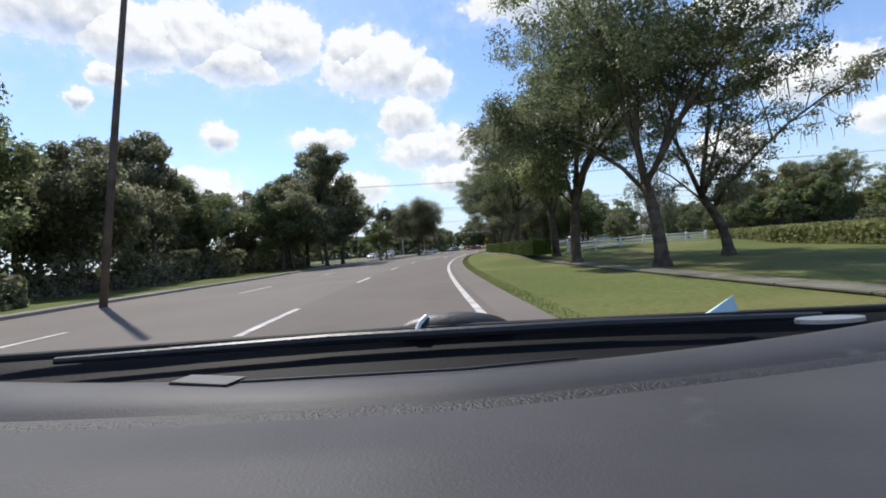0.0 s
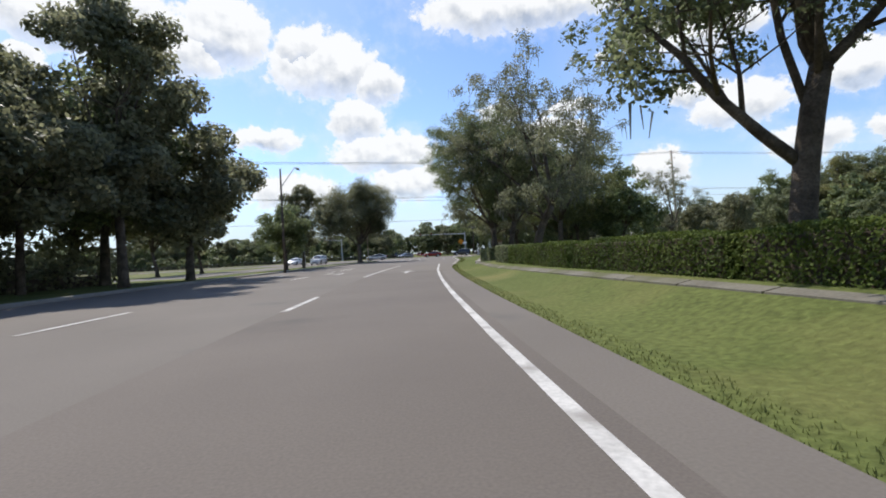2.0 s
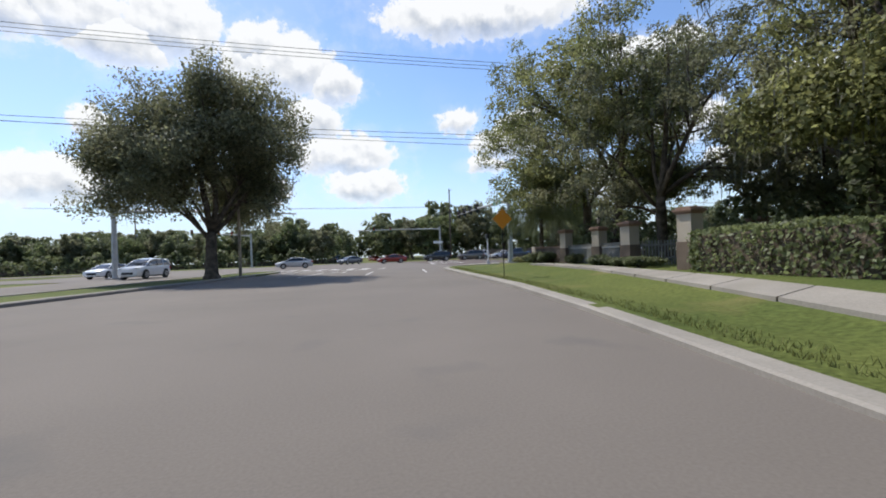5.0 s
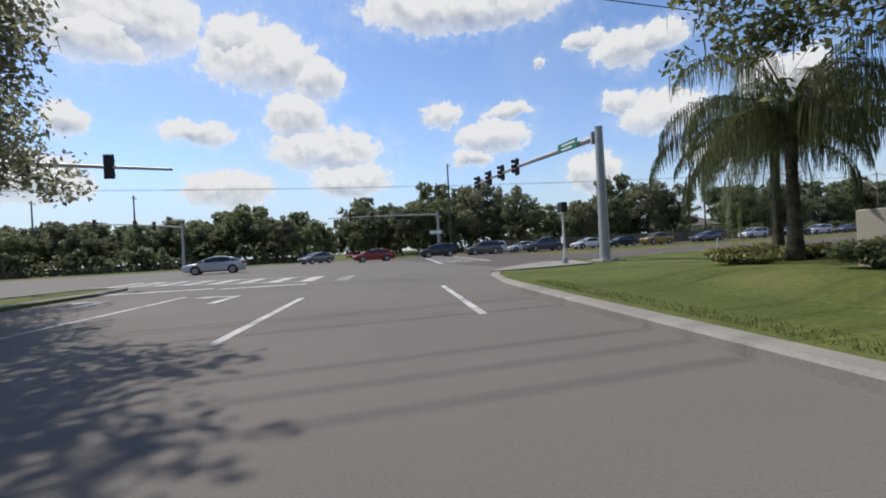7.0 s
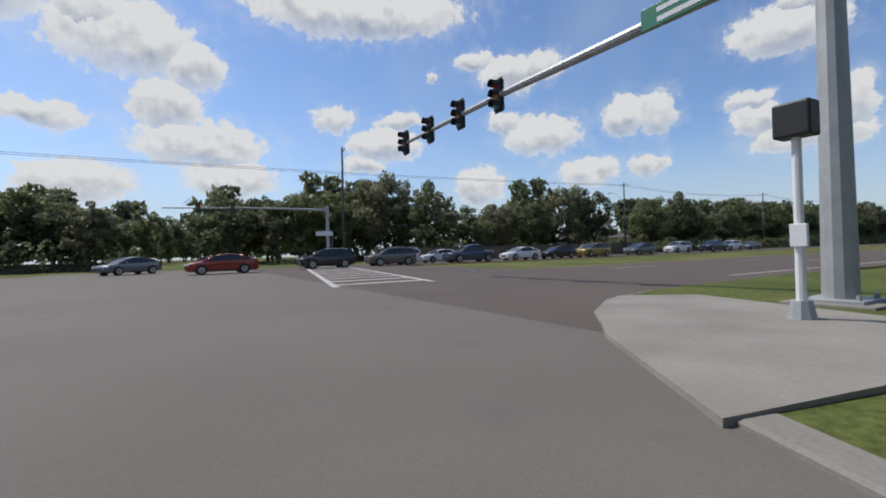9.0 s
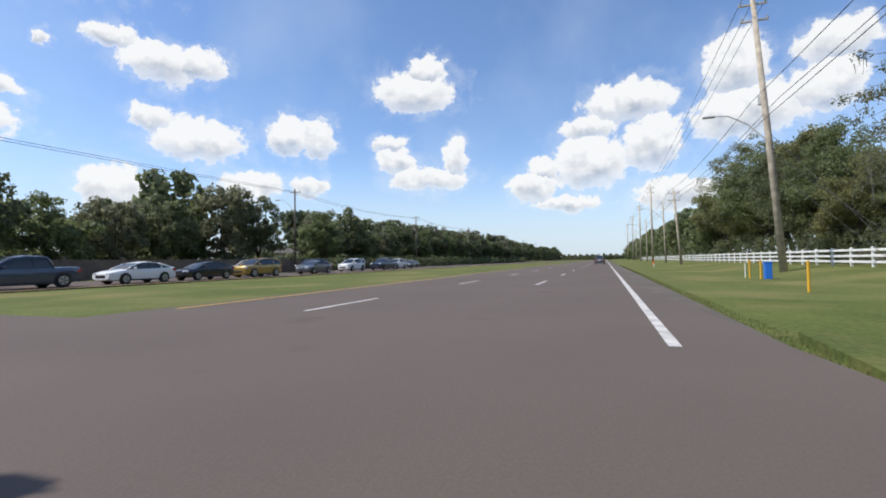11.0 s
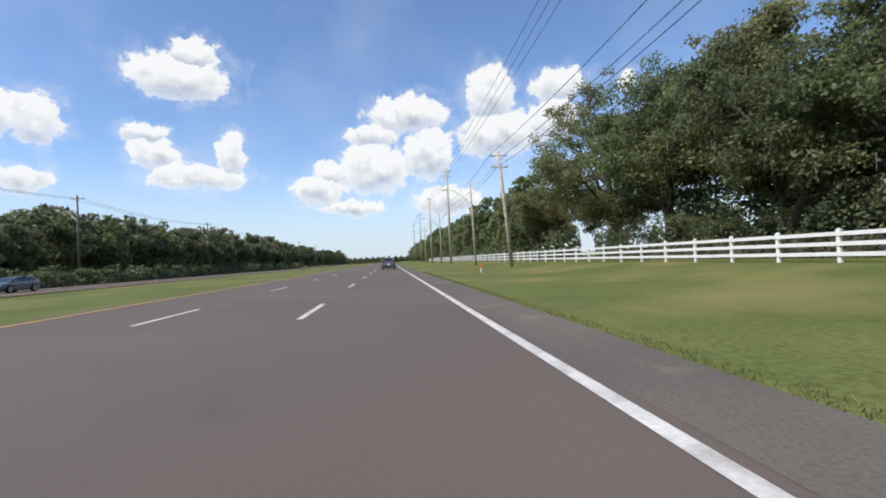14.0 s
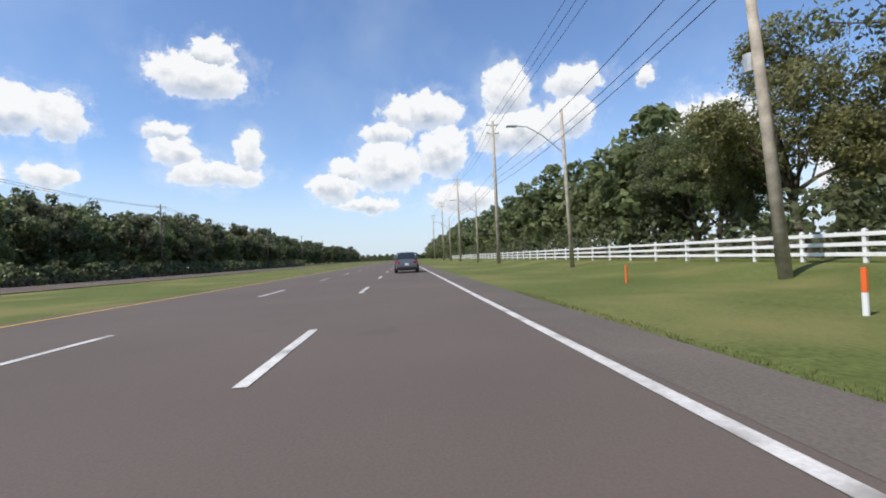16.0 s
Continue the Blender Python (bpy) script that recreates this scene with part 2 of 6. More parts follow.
M = dict(
    grass=mat("mown_verge_grass", (0.122, 0.138, 0.044), 0.9, var=0.34, scale=0.22, fine=11, bump=0.6, dist=0.05, color2=(0.086, 0.106, 0.031), spec=0.1, stain=(0.16, (0.190, 0.170, 0.068), 0.48, 0.70)),
    lawn=mat("mown_green_lawn", (0.116, 0.132, 0.037), 0.9, var=0.34, scale=0.3, fine=11, bump=0.6, dist=0.05, color2=(0.068, 0.092, 0.025), spec=0.1, stain=(0.4, (0.175, 0.155, 0.062), 0.56, 0.78)),
    asphalt_old=mat("worn_grey_asphalt", (0.172, 0.151, 0.132), 0.85, var=0.10, scale=0.25, fine=40, bump=0.25, color2=(0.143, 0.126, 0.110), spec=0.2, stain=(0.6, (0.12, 0.112, 0.104), 0.62, 0.8)),
    asphalt_brown=mat("brown_grey_asphalt", (0.124, 0.099, 0.085), 0.85, var=0.10, scale=0.2, fine=40, bump=0.25, color2=(0.104, 0.083, 0.072), spec=0.2, stain=(0.5, (0.08, 0.065, 0.058), 0.64, 0.82)),
    concrete=mat("pale_concrete", (0.31, 0.285, 0.25), 0.85, var=0.12, scale=0.8, fine=30, bump=0.2, spec=0.2, stain=(0.7, (0.25, 0.23, 0.19), 0.55, 0.8)),
    # dull slabs: grass cover plus the shade beneath the trees, both in the colour
    concrete_dull=mat("grassy_shaded_concrete", (0.20, 0.185, 0.15), 0.9, var=0.2, scale=0.8, fine=20, bump=0.3, spec=0.2, stain=(0.9, (0.11, 0.11, 0.06), 0.45, 0.65)),
    asphalt_lane=mat("darker_lane_asphalt", (0.150, 0.129, 0.112), 0.85, var=0.12, scale=0.3, fine=45, bump=0.25, color2=(0.128, 0.11, 0.096), spec=0.2, stain=(0.5, (0.10, 0.09, 0.08), 0.6, 0.8)),
    asphalt_shoulder=mat("grey_gritty_shoulder", (0.135, 0.113, 0.098), 0.9, var=0.2, scale=0.4, fine=30, bump=0.4, color2=(0.10, 0.088, 0.076), spec=0.15, stain=(0.8, (0.17, 0.155, 0.12), 0.58, 0.75)),
    streak_grey=mat("dark_grey_streak", (0.085, 0.075, 0.068), 0.6, var=0.2, scale=2.0, fine=30, bump=0.1),
    tall_grass=mat("tall_pale_grass", (0.26, 0.27, 0.11), 0.8, var=0.25, scale=0.6, fine=6, bump=0, color2=(0.17, 0.19, 0.07), island=0.4, through_light=0.45, spec=0.2),
    blade=mat("grass_blades", (0.19, 0.20, 0.072), 0.8, var=0.25, scale=0.3, fine=6, bump=0, color2=(0.14, 0.16, 0.052), island=0.4, through_light=0.4, spec=0.2),
    paint_white=mat("worn_white_road_paint", (0.62, 0.60, 0.57), 0.75, var=0.15, scale=1.5, fine=25, bump=0.1, spec=0.2, stain=(1.6, (0.22, 0.2, 0.18), 0.5, 0.72)),
    paint_old=mat("faded_white_road_paint", (0.42, 0.40, 0.37), 0.8, var=0.2, scale=1.5, fine=18, bump=0.1, spec=0.2, stain=(1.3, (0.17, 0.15, 0.13), 0.46, 0.62)),
    paint_faint=mat("nearly_worn_off_road_paint", (0.30, 0.28, 0.255), 0.85, var=0.25, scale=1.5, fine=18, bump=0.1, spec=0.2, stain=(1.8, (0.15, 0.13, 0.115), 0.42, 0.56)),
    # picket grey is kept low to carry the tree shade; blotches are weathering
    picket=mat("weathered_pickets_toned_for_shade", (0.26, 0.26, 0.245), 0.8, var=0.12, scale=2.0, fine=20, bump=0.1, stain=(1.2, (0.15, 0.15, 0.13), 0.5, 0.75)),
    paint_yellow=mat("worn_yellow_road_paint", (0.62, 0.40, 0.07), 0.7, var=0.1, scale=1.5, fine=25, bump=0.1, spec=0.2),
    galv=mat("galvanised_steel", (0.44, 0.45, 0.45), 0.55, metal=0.35, var=0.1, scale=2.5, fine=30, bump=0.05),
    wood_pole=mat("weathered_pole_wood", (0.52, 0.45, 0.365), 0.9, var=0.2, scale=2.2, fine=40, bump=0.5, dist=0.01, spec=0.1),
    wood_dark=mat("dark_pole_wood", (0.16, 0.13, 0.11), 0.9, var=0.2, scale=2.2, fine=40, bump=0.5, spec=0.1),
    white_vinyl=mat("white_painted_boards", (0.80, 0.80, 0.78), 0.55, var=0.05, scale=2.0, fine=20, bump=0.05, stain=(1.2, (0.55, 0.55, 0.5), 0.62, 0.85)),
    bark=mat("grey_brown_bark", (0.16, 0.13, 0.10), 0.95, var=0.3, scale=3.0, fine=22, bump=0.9, dist=0.03, spec=0.1),
    leaf=mat("broad_leaves", (0.235, 0.27, 0.12), 0.5, var=0.2, scale=0.35, fine=4, bump=0, color2=(0.13, 0.16, 0.07), island=0.4, through_light=0.6, spec=0.4),
    leaf_olive=mat("olive_leaves", (0.275, 0.272, 0.165), 0.55, var=0.2, scale=0.35, fine=4, bump=0, color2=(0.15, 0.16, 0.085), island=0.4, through_light=0.6, spec=0.4),
    leaf_oak=mat("sunlit_oak_leaves", (0.27, 0.275, 0.115), 0.5, var=0.22, scale=0.35, fine=4, bump=0, color2=(0.14, 0.16, 0.065), island=0.45, through_light=0.6, spec=0.4),
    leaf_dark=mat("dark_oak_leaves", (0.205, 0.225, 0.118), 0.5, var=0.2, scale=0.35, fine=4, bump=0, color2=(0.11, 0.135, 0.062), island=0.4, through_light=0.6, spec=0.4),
    leaf_yellow=mat("yellow_green_leaves", (0.30, 0.29, 0.12), 0.5, var=0.25, scale=0.35, fine=4, bump=0, color2=(0.17, 0.175, 0.075), island=0.45, through_light=0.6, spec=0.4),
    leaf_hedge=mat("clipped_hedge_leaves", (0.125, 0.16, 0.035), 0.65, var=0.3, scale=1.0, fine=6, bump=0, color2=(0.06, 0.09, 0.02), island=0.35, through_light=0.35, spec=0.12),
    bed=mat("yellowish_bed_leaves", (0.30, 0.27, 0.10), 0.6, var=0.25, scale=1.0, fine=6, bump=0, color2=(0.16, 0.17, 0.06), island=0.45, through_light=0.3, spec=0.3),
    moss=mat("grey_hanging_moss", (0.26, 0.26, 0.22), 0.95, var=0.2, scale=1.0, fine=8, bump=0, island=0.25, through_light=0.3, spec=0.05),
    palm=mat("palm_fronds", (0.20, 0.23, 0.11), 0.45, var=0.2, scale=1.0, fine=8, bump=0, island=0.3, through_light=0.3, spec=0.4),
    black=mat("black_plastic", (0.02, 0.02, 0.021), 0.5, var=0.1, scale=4, fine=80, bump=0.1),
    rubber=mat("tyre_rubber", (0.02, 0.02, 0.02), 0.85, var=0.1, scale=6, fine=80, bump=0.2),
    alloy=mat("alloy_wheel", (0.5, 0.5, 0.5), 0.35, metal=0.8, var=0.05, scale=6, fine=40, bump=0),
    glass=glass_mat("tinted_car_glass"),
    lens_red=mat("red_lamp_lens", (0.35, 0.015, 0.012), 0.2, var=0.05, bump=0),
    lens_clear=mat("clear_lamp_lens", (0.7, 0.7, 0.7), 0.12, var=0.05, bump=0),
    lens_amber=mat("amber_lamp_lens", (0.5, 0.22, 0.02), 0.25, var=0.05, bump=0),
    lens_green=mat("green_lamp_lens", (0.02, 0.2, 0.12), 0.25, var=0.05, bump=0),
    sign_green=mat("green_sign_sheeting", (0.01, 0.19, 0.11), 0.45, var=0.05, scale=2, bump=0),
    sign_orange=mat("orange_sign_sheeting", (0.72, 0.27, 0.02), 0.5, var=0.05, scale=2, bump=0),
    sign_white=mat("white_sign_paint", (0.78, 0.78, 0.78), 0.5, var=0.04, scale=2, bump=0),
    signal_yellow=mat("dark_signal_housing", (0.03, 0.03, 0.028), 0.5, var=0.1, scale=3, bump=0.05),
    bin_blue=mat("blue_plastic", (0.02, 0.16, 0.62), 0.45, var=0.06, scale=3, bump=0.05),
    post_yellow=mat("yellow_marker_plastic", (0.70, 0.38, 0.03), 0.5, var=0.06, scale=3, bump=0.05),
    post_orange=mat("orange_marker_plastic", (0.80, 0.15, 0.03), 0.5, var=0.06, scale=3, bump=0.05),
    wire=mat("black_cable", (0.025, 0.025, 0.028), 0.6, var=0.1, bump=0),
    brick=mat("brown_brick", (0.30, 0.20, 0.15), 0.9, var=0.15, scale=2.0, fine=30, bump=0.3, spec=0.1),
    stucco=mat("tan_stucco", (0.47, 0.41, 0.33), 0.9, var=0.08, scale=1.0, fine=40, bump=0.3, spec=0.1),
    # brown deepened so the garden wall's colour holds the oaks' shade
    wall_brown=mat("brown_wall_darkened_for_shade", (0.20, 0.155, 0.12), 0.9, var=0.15, scale=1.0, fine=40, bump=0.4, spec=0.1, stain=(1.1, (0.11, 0.09, 0.075), 0.5, 0.75)),
    far_wall=mat("pale_house_wall", (0.5, 0.46, 0.42), 0.9, var=0.06, scale=0.6, fine=20, bump=0.1),
    roof=mat("grey_roof_shingle", (0.22, 0.20, 0.19), 0.9, var=0.15, scale=1.0, fine=12, bump=0.2),
)


def paint_mat(name, color, rough=0.25, metal=0.3):
    m = mat(name, color, rough, metal, var=0.03, scale=1.2, fine=60, bump=0)
    m.node_tree.nodes["Principled BSDF"].inputs["Coat Weight"].default_value = 0.6
    m.node_tree.nodes["Principled BSDF"].inputs["Coat Roughness"].default_value = 0.08
    return m


CAR = dict(
    silver=paint_mat("silver_car_paint", (0.52, 0.53, 0.54)),
    white=paint_mat("white_car_paint", (0.78, 0.78, 0.78), metal=0.0),
    black=paint_mat("black_car_paint", (0.018, 0.019, 0.022)),
    grey=paint_mat("dark_grey_car_paint", (0.13, 0.14, 0.155)),
    blue=paint_mat("slate_blue_car_paint", (0.06, 0.075, 0.11)),
    gold=paint_mat("gold_car_paint", (0.36, 0.24, 0.06)),
    brown=paint_mat("grey_brown_car_paint", (0.16, 0.14, 0.125)),
    navy=paint_mat("navy_car_paint", (0.03, 0.035, 0.06)),
    red=paint_mat("dark_red_car_paint", (0.28, 0.03, 0.02)),
)


# ---- helpers ----
def part(name, bm, material, parent=None, label=""):
    me = bpy.data.meshes.new(name)
    bm.to_mesh(me)
    bm.free()
    me.materials.append(material)
    ob = new(name, me)
    if parent:
        ob.parent = parent
    if label:
        ob["label"] = label
    return ob


def soft_faces(ob):
    ob.data.polygons.foreach_set("use_smooth", [True] * len(ob.data.polygons))
    return ob


def raw(name, verts, faces, material, parent=None, label=""):
    me = bpy.data.meshes.new(name)
    me.from_pydata(verts, [], faces)
    me.update()
    me.materials.append(material)
    ob = new(name, me)
    if parent:
        ob.parent = parent
    if label:
        ob["label"] = label
    return ob


def quads(name, v, material, parent=None, label=""):
    """Loose quads from an array of shape (n, 4, 3)."""
    k = len(v)
    me = bpy.data.meshes.new(name)
    me.vertices.add(4 * k)
    me.vertices.foreach_set("co", np.ascontiguousarray(v, dtype=np.float32).ravel())
    me.loops.add(4 * k)
    me.loops.foreach_set("vertex_index", np.arange(4 * k, dtype=np.int32))
    me.polygons.add(k)
    me.polygons.foreach_set("loop_start", np.arange(0, 4 * k, 4, dtype=np.int32))
    me.update(calc_edges=True)
    me.materials.append(material)
    ob = new(name, me)
    if parent:
        ob.parent = parent
    if label:
        ob["label"] = label
    return ob


def thing(name, at, label, category, group="", rz=0.0):
    ob = new(name)
    ob.empty_display_size = 0.2
    ob.matrix_basis = pose(*at, 0, 0, rz)
    return tagged(ob, label, category, group)


def box(bm, cx, cy, cz, sx, sy, sz, bev=0.0, rot=None):
    m = Matrix.Translation((cx, cy, cz)) @ (rot or Matrix()) @ Matrix.Diagonal((sx, sy, sz, 1))
    g = bmesh.ops.create_cube(bm, size=1, matrix=m)
    if bev:
        ed = list({e for v in g["verts"] for e in v.link_edges})
        bmesh.ops.bevel(bm, geom=ed, offset=bev, segments=2, affect="EDGES", profile=0.5)
    return bm


def tube(bm, pts, radii, seg=8, cap=True):
    rings = []
    pts = [Vector(p) for p in pts]
    for i, p in enumerate(pts):
        d = (pts[min(i + 1, len(pts) - 1)] - pts[max(i - 1, 0)]).normalized()
        # the ring's axes are carried on from the ring before, so that the tube does not twist
        u = (u - d * u.dot(d)).normalized() if i else (Vector((1, 0, 0)) - d * d.x).normalized() if abs(d.z) > 0.9 else d.cross(Vector((0, 0, 1))).normalized()
        w = d.cross(u).normalized()
        rings.append([bm.verts.new(p + radii[i] * (math.cos(a) * u + math.sin(a) * w)) for a in [2 * math.pi * k / seg for k in range(seg)]])
    for a, b in zip(rings, rings[1:]):
        for k in range(seg):
            bm.faces.new((a[k], a[(k + 1) % seg], b[(k + 1) % seg], b[k]))
    if cap:
        bm.faces.new(rings[0][::-1])
        bm.faces.new(rings[-1])
    return rings


def weld(bm, ring, parent_rings):
    """Joins the first ring of a branch to the nearest ring of the wood it grows from."""
    c = ring[0].co
    near = min((v for r in parent_rings for v in r), key=lambda v: (v.co - c).length_squared)
    bm.faces.new((ring[0], ring[1], near))


def cyl(bm, at, r, depth, axis="z", seg=16, r2=None):
    rot = {"z": Matrix(), "x": Matrix.Rotation(radians(90), 4, "Y"), "y": Matrix.Rotation(radians(-90), 4, "X")}[axis]
    bmesh.ops.create_cone(bm, cap_ends=True, segments=seg, radius1=r, radius2=r if r2 is None else r2, depth=depth, matrix=Matrix.Translation(at) @ rot)
    return bm


# ---- the lie of the roads ----
EDGE_Y = np.array([-420.0, -260, -180, -140, -111, -104, -97, -90, -83, -77, -69, -63, -48, -33, -17, 8, 60, 400])
EDGE_X = np.array([30.0, 2, -9.2, -12.0, -12.5, -12.45, -12.3, -11.95, -11.45, -10.95, -10.1, -9.4, -7.3, -4.95, -2.4, 1.5, 9.6, 62.0])


def edge(y):
    """x of the approach road's outer white line at y, smoothed."""
    s = 4.0
    return float(np.mean([np.interp(y + d, EDGE_Y, EDGE_X) for d in (-s, -s / 2, 0, s / 2, s)]))


def left_kerb(y):
    return edge(y) - float(np.interp(y, [-125, -108, -92, -80, -72, -60, -40, -20, 0], [12.8, 13.4, 13.1, 14.0, 14.8, 14.8, 14.2, 13.0, 12.4]))


def right_side(y):
    return edge(y) + float(np.interp(y, [-130, -60, -52, -46, -40, -34, -26, -17, -9], [0.95, 1.0, 1.3, 1.68, 2.1, 2.2, 2.05, 1.95, 2.2]))


def mound(x, y):
    """The verge rises gently from the road towards the hedge and the garden wall."""
    if y > -5 or y < -98 or x > 40:
        return 0.0
    d = x - edge(y)
    k = (d - float(np.interp(y, [-60, -50], [1.9, 2.9]))) / float(np.interp(y, [-60, -50], [2.0, 3.0]))
    if k <= 0 or d > 34:
        return 0.0
    k = min(1.0, k)
    return k * k * (3 - 2 * k) * float(np.interp(y, [-98, -91, -60, -50, -32, -17, -12, -7], [0, 0.45, 0.45, 0.41, 0.38, 0.38, 0.15, 0])) * float(np.interp(d, [14, 32], [1, 0.2]))


def lawn_z(x, y):
    return max(0.1, bank(x, y))


def bank(x, y):
    """Height of the ground: a shallow swale and a low bank along the avenue's verge."""
    if mound(x, y) > 0:
        return -0.03 + mound(x, y)
    if x > 14 and y < -1.5:
        k = min(1.0, (x - 14) / 14)
        return k * float(np.interp(-y, [1.5, 4, 8, 10, 12.5, 16, 40, 90], [-0.03, -0.12, -0.14, -0.02, 0.32, 0.42, 0.4, 0.1])) + (1 - k) * -0.03
    if x > -60 and y > 45:
        return -0.03 + min(0.5, 0.02 * (y - 45))
    return -0.03


def make_ground():
    xs = [-3500, -900, -300] + list(np.arange(-120, -15, 3.0)) + list(np.arange(-15, 9, 0.75)) + list(np.arange(9, 330, 3.0)) + [450, 900, 3500]
    ys = [-3500, -900, -330] + list(np.arange(-210, -101, 5.0)) + list(np.arange(-100, -15, 2.0)) + list(np.arange(-15, 0.1, 1.0)) + list(np.arange(3, 90, 4.0)) + [150, 400, 900, 3500]
    verts, faces = [], []
    for y in ys:
        for x in xs:
            verts.append((x, y, bank(x, y) - (0.03 if -1.2 < y < 41 and -60 < x else 0)))
    w = len(xs)
    for j in range(len(ys) - 1):
        for i in range(w - 1):
            a = j * w + i
            faces.append((a, a + 1, a + 1 + w, a + w))
    ob = raw("ground", verts, faces, M["grass"])
    soft_faces(ob)
    # the kept lawn before the garden wall runs into the verge
    ob.data.materials.append(M["lawn"])
    for p in ob.data.polygons:
        if -64 < p.center.y < -1.3 and -12 < p.center.x < 24:
            p.material_index = 1
    tagged(ob, "mown green and straw-coloured grass beside the roads", "ground", kind="structure")


make_ground()


def ribbon(name, left, right, ys, z, material, parent=None, label=""):
    verts, faces = [], []
    for y in ys:
        verts += [(left(y), y, z), (right(y), y, z)]
    for i in range(len(ys) - 1):
        faces.append((2 * i, 2 * i + 1, 2 * i + 3, 2 * i + 2))
    return raw(name, verts, faces, material, parent, label)


# approach road, its far side beyond the junction, and the avenue
YS = [float(v) for v in np.arange(-360, 0.1, 3.0)]
road_a = ribbon("road_approach", lambda y: left_kerb(y) - 0.05, right_side, YS, 0.0, M["asphalt_old"])
tagged(road_a, "worn pale grey asphalt road with white lane lines", "road", kind="structure")
road_far = ribbon("road_far", lambda y: edge(y) - 20, lambda y: edge(y) - 5.5, [float(v) for v in np.arange(40, 150, 10)], 0.0, M["asphalt_old"])
tagged(road_far, "pale asphalt road going on beyond the junction", "road", kind="structure")
road_exit = ribbon("road_exit", lambda y: left_kerb(y) - 16, lambda y: left_kerb(y) - 4.4, [float(v) for v in np.arange(-54, 0.1, 3.0)], -0.004, M["asphalt_old"])
tagged(road_exit, "pale asphalt carriageway on the far side of the median", "road", kind="structure")


def avenue_south(x):
    # corner radius of the junction flares the near edge
    if x < 16:
        return float(np.interp(x, [-400, -60, -34, -28, -14, 0.4, 0.6, 1.2, 2.2, 3.6, 5.2, 7.0, 9.3, 13, 16], [-1.3, -1.3, -2.5, -6, -6, -9.5, -11.6, -9.6, -7.3, -5.4, -3.9, -2.7, -1.95, -1.6, -1.35]))
    return -1.3


def avenue():
    xs = sorted([float(v) for v in np.arange(-400, 570, 10.0)] + [-34, -28, -14, 0.4, 0.6, 1.2, 2.2, 3.6, 5.2, 7.0, 9.3, 13.0, 16])
    verts, faces = [], []
    for x in xs:
        verts += [(x, avenue_south(x), 0.004), (x, 11.9, 0.004), (x, 28.6, 0.004), (x, 40.4, 0.004)]
    for i in range(len(xs) - 1):
        a = 4 * i
        faces.append((a, a + 4, a + 5, a + 1))
        if xs[i] < 16 and xs[i] > -50:
            faces.append((a + 1, a + 5, a + 6, a + 2))
        faces.append((a + 2, a + 6, a + 7, a + 3))
    ob = raw("road_avenue", verts, faces, M["asphalt_brown"])
    ob.data.materials.append(M["asphalt_old"])
    for f in ob.data.polygons:
        f.material_index = 1 if -60 < f.center.x < 3 else 0
    return tagged(ob, "brown-grey asphalt avenue with white lane dashes", "road", kind="structure")


road_b = avenue()


lane = ribbon("lane_surface", lambda y: edge(y) - 3.9, lambda y: edge(y) + 0.25, [float(v) for v in np.arange(-240, -61, 3.0)], 0.003, M["asphalt_lane"], road_a, "darker resurfaced lane")
shoulder = raw("shoulder", [(15, -1.31, 0.007), (560, -1.31, 0.007), (560, -0.2, 0.007), (34, -0.2, 0.007)], [(0, 1, 2, 3)], M["asphalt_shoulder"], road_b, "gritty grey shoulder")


def streak(pts, w, z, parent):
    """A wavering dark streak along a line of points."""
    verts, faces = [], []
    for i, (x, y) in enumerate(pts):
        x0, y0 = pts[max(i - 1, 0)]
        x1, y1 = pts[min(i + 1, len(pts) - 1)]
        n = Vector((-(y1 - y0), x1 - x0)).normalized()
        k = 0.035 * math.sin(i * 1.7) + 0.02 * math.sin(i * 4.3)
        h = w * 0.55 * (0.35 + 0.3 * abs(math.sin(i * 2.9)))
        verts += [(x + n.x * (k - h), y + n.y * (k - h), z), (x + n.x * (k + h), y + n.y * (k + h), z)]
        if i:
            faces.append((2 * i - 2, 2 * i - 1, 2 * i + 1, 2 * i))
    raw("dark_streak", verts, faces, M["streak_grey"], parent)


# thin tar joint along the approach road
for off, y0, y1 in ((-8.5, -140, -40),):
    streak([(edge(y) + off, float(y)) for y in np.arange(y0, y1, 0.8)], 0.03, 0.005, road_a)

# broader dark streaks on the avenue beside the crossing
for (xa, ya), (xb, yb), w in (((11.0, 5.4), (15.0, 22.4), 0.75), ((13.2, 13.0), (14.6, 15.2), 0.5), ((15.2, 21.0), (16.4, 22.2), 0.5)):
    streak([(xa + (xb - xa) * k / 24, ya + (yb - ya) * k / 24) for k in range(25)], w, 0.008, road_b)


def strip(bm, p, q, w, z):
    p, q = Vector((*p, z)), Vector((*q, z))
    s = (q - p).cross(Vector((0, 0, 1))).normalized() * w / 2
    bm.faces.new([bm.verts.new(v) for v in (p - s, q - s, q + s, p + s)])


def mark(name, p, q, w, parent, material=None, z=0.009, label=""):
    bm = bmesh.new()
    strip(bm, p, q, w, z)
    return part(name, bm, material or M["paint_white"], parent, label)


def line_along(name, off, y0, y1, parent, w=0.16):
    ys = [float(v) for v in np.arange(y0, y1 + 0.1, 3.0)]
    return ribbon(name, lambda y: edge(y) + off - w / 2, lambda y: edge(y) + off + w / 2, ys, 0.006, M["paint_white"], road_a)


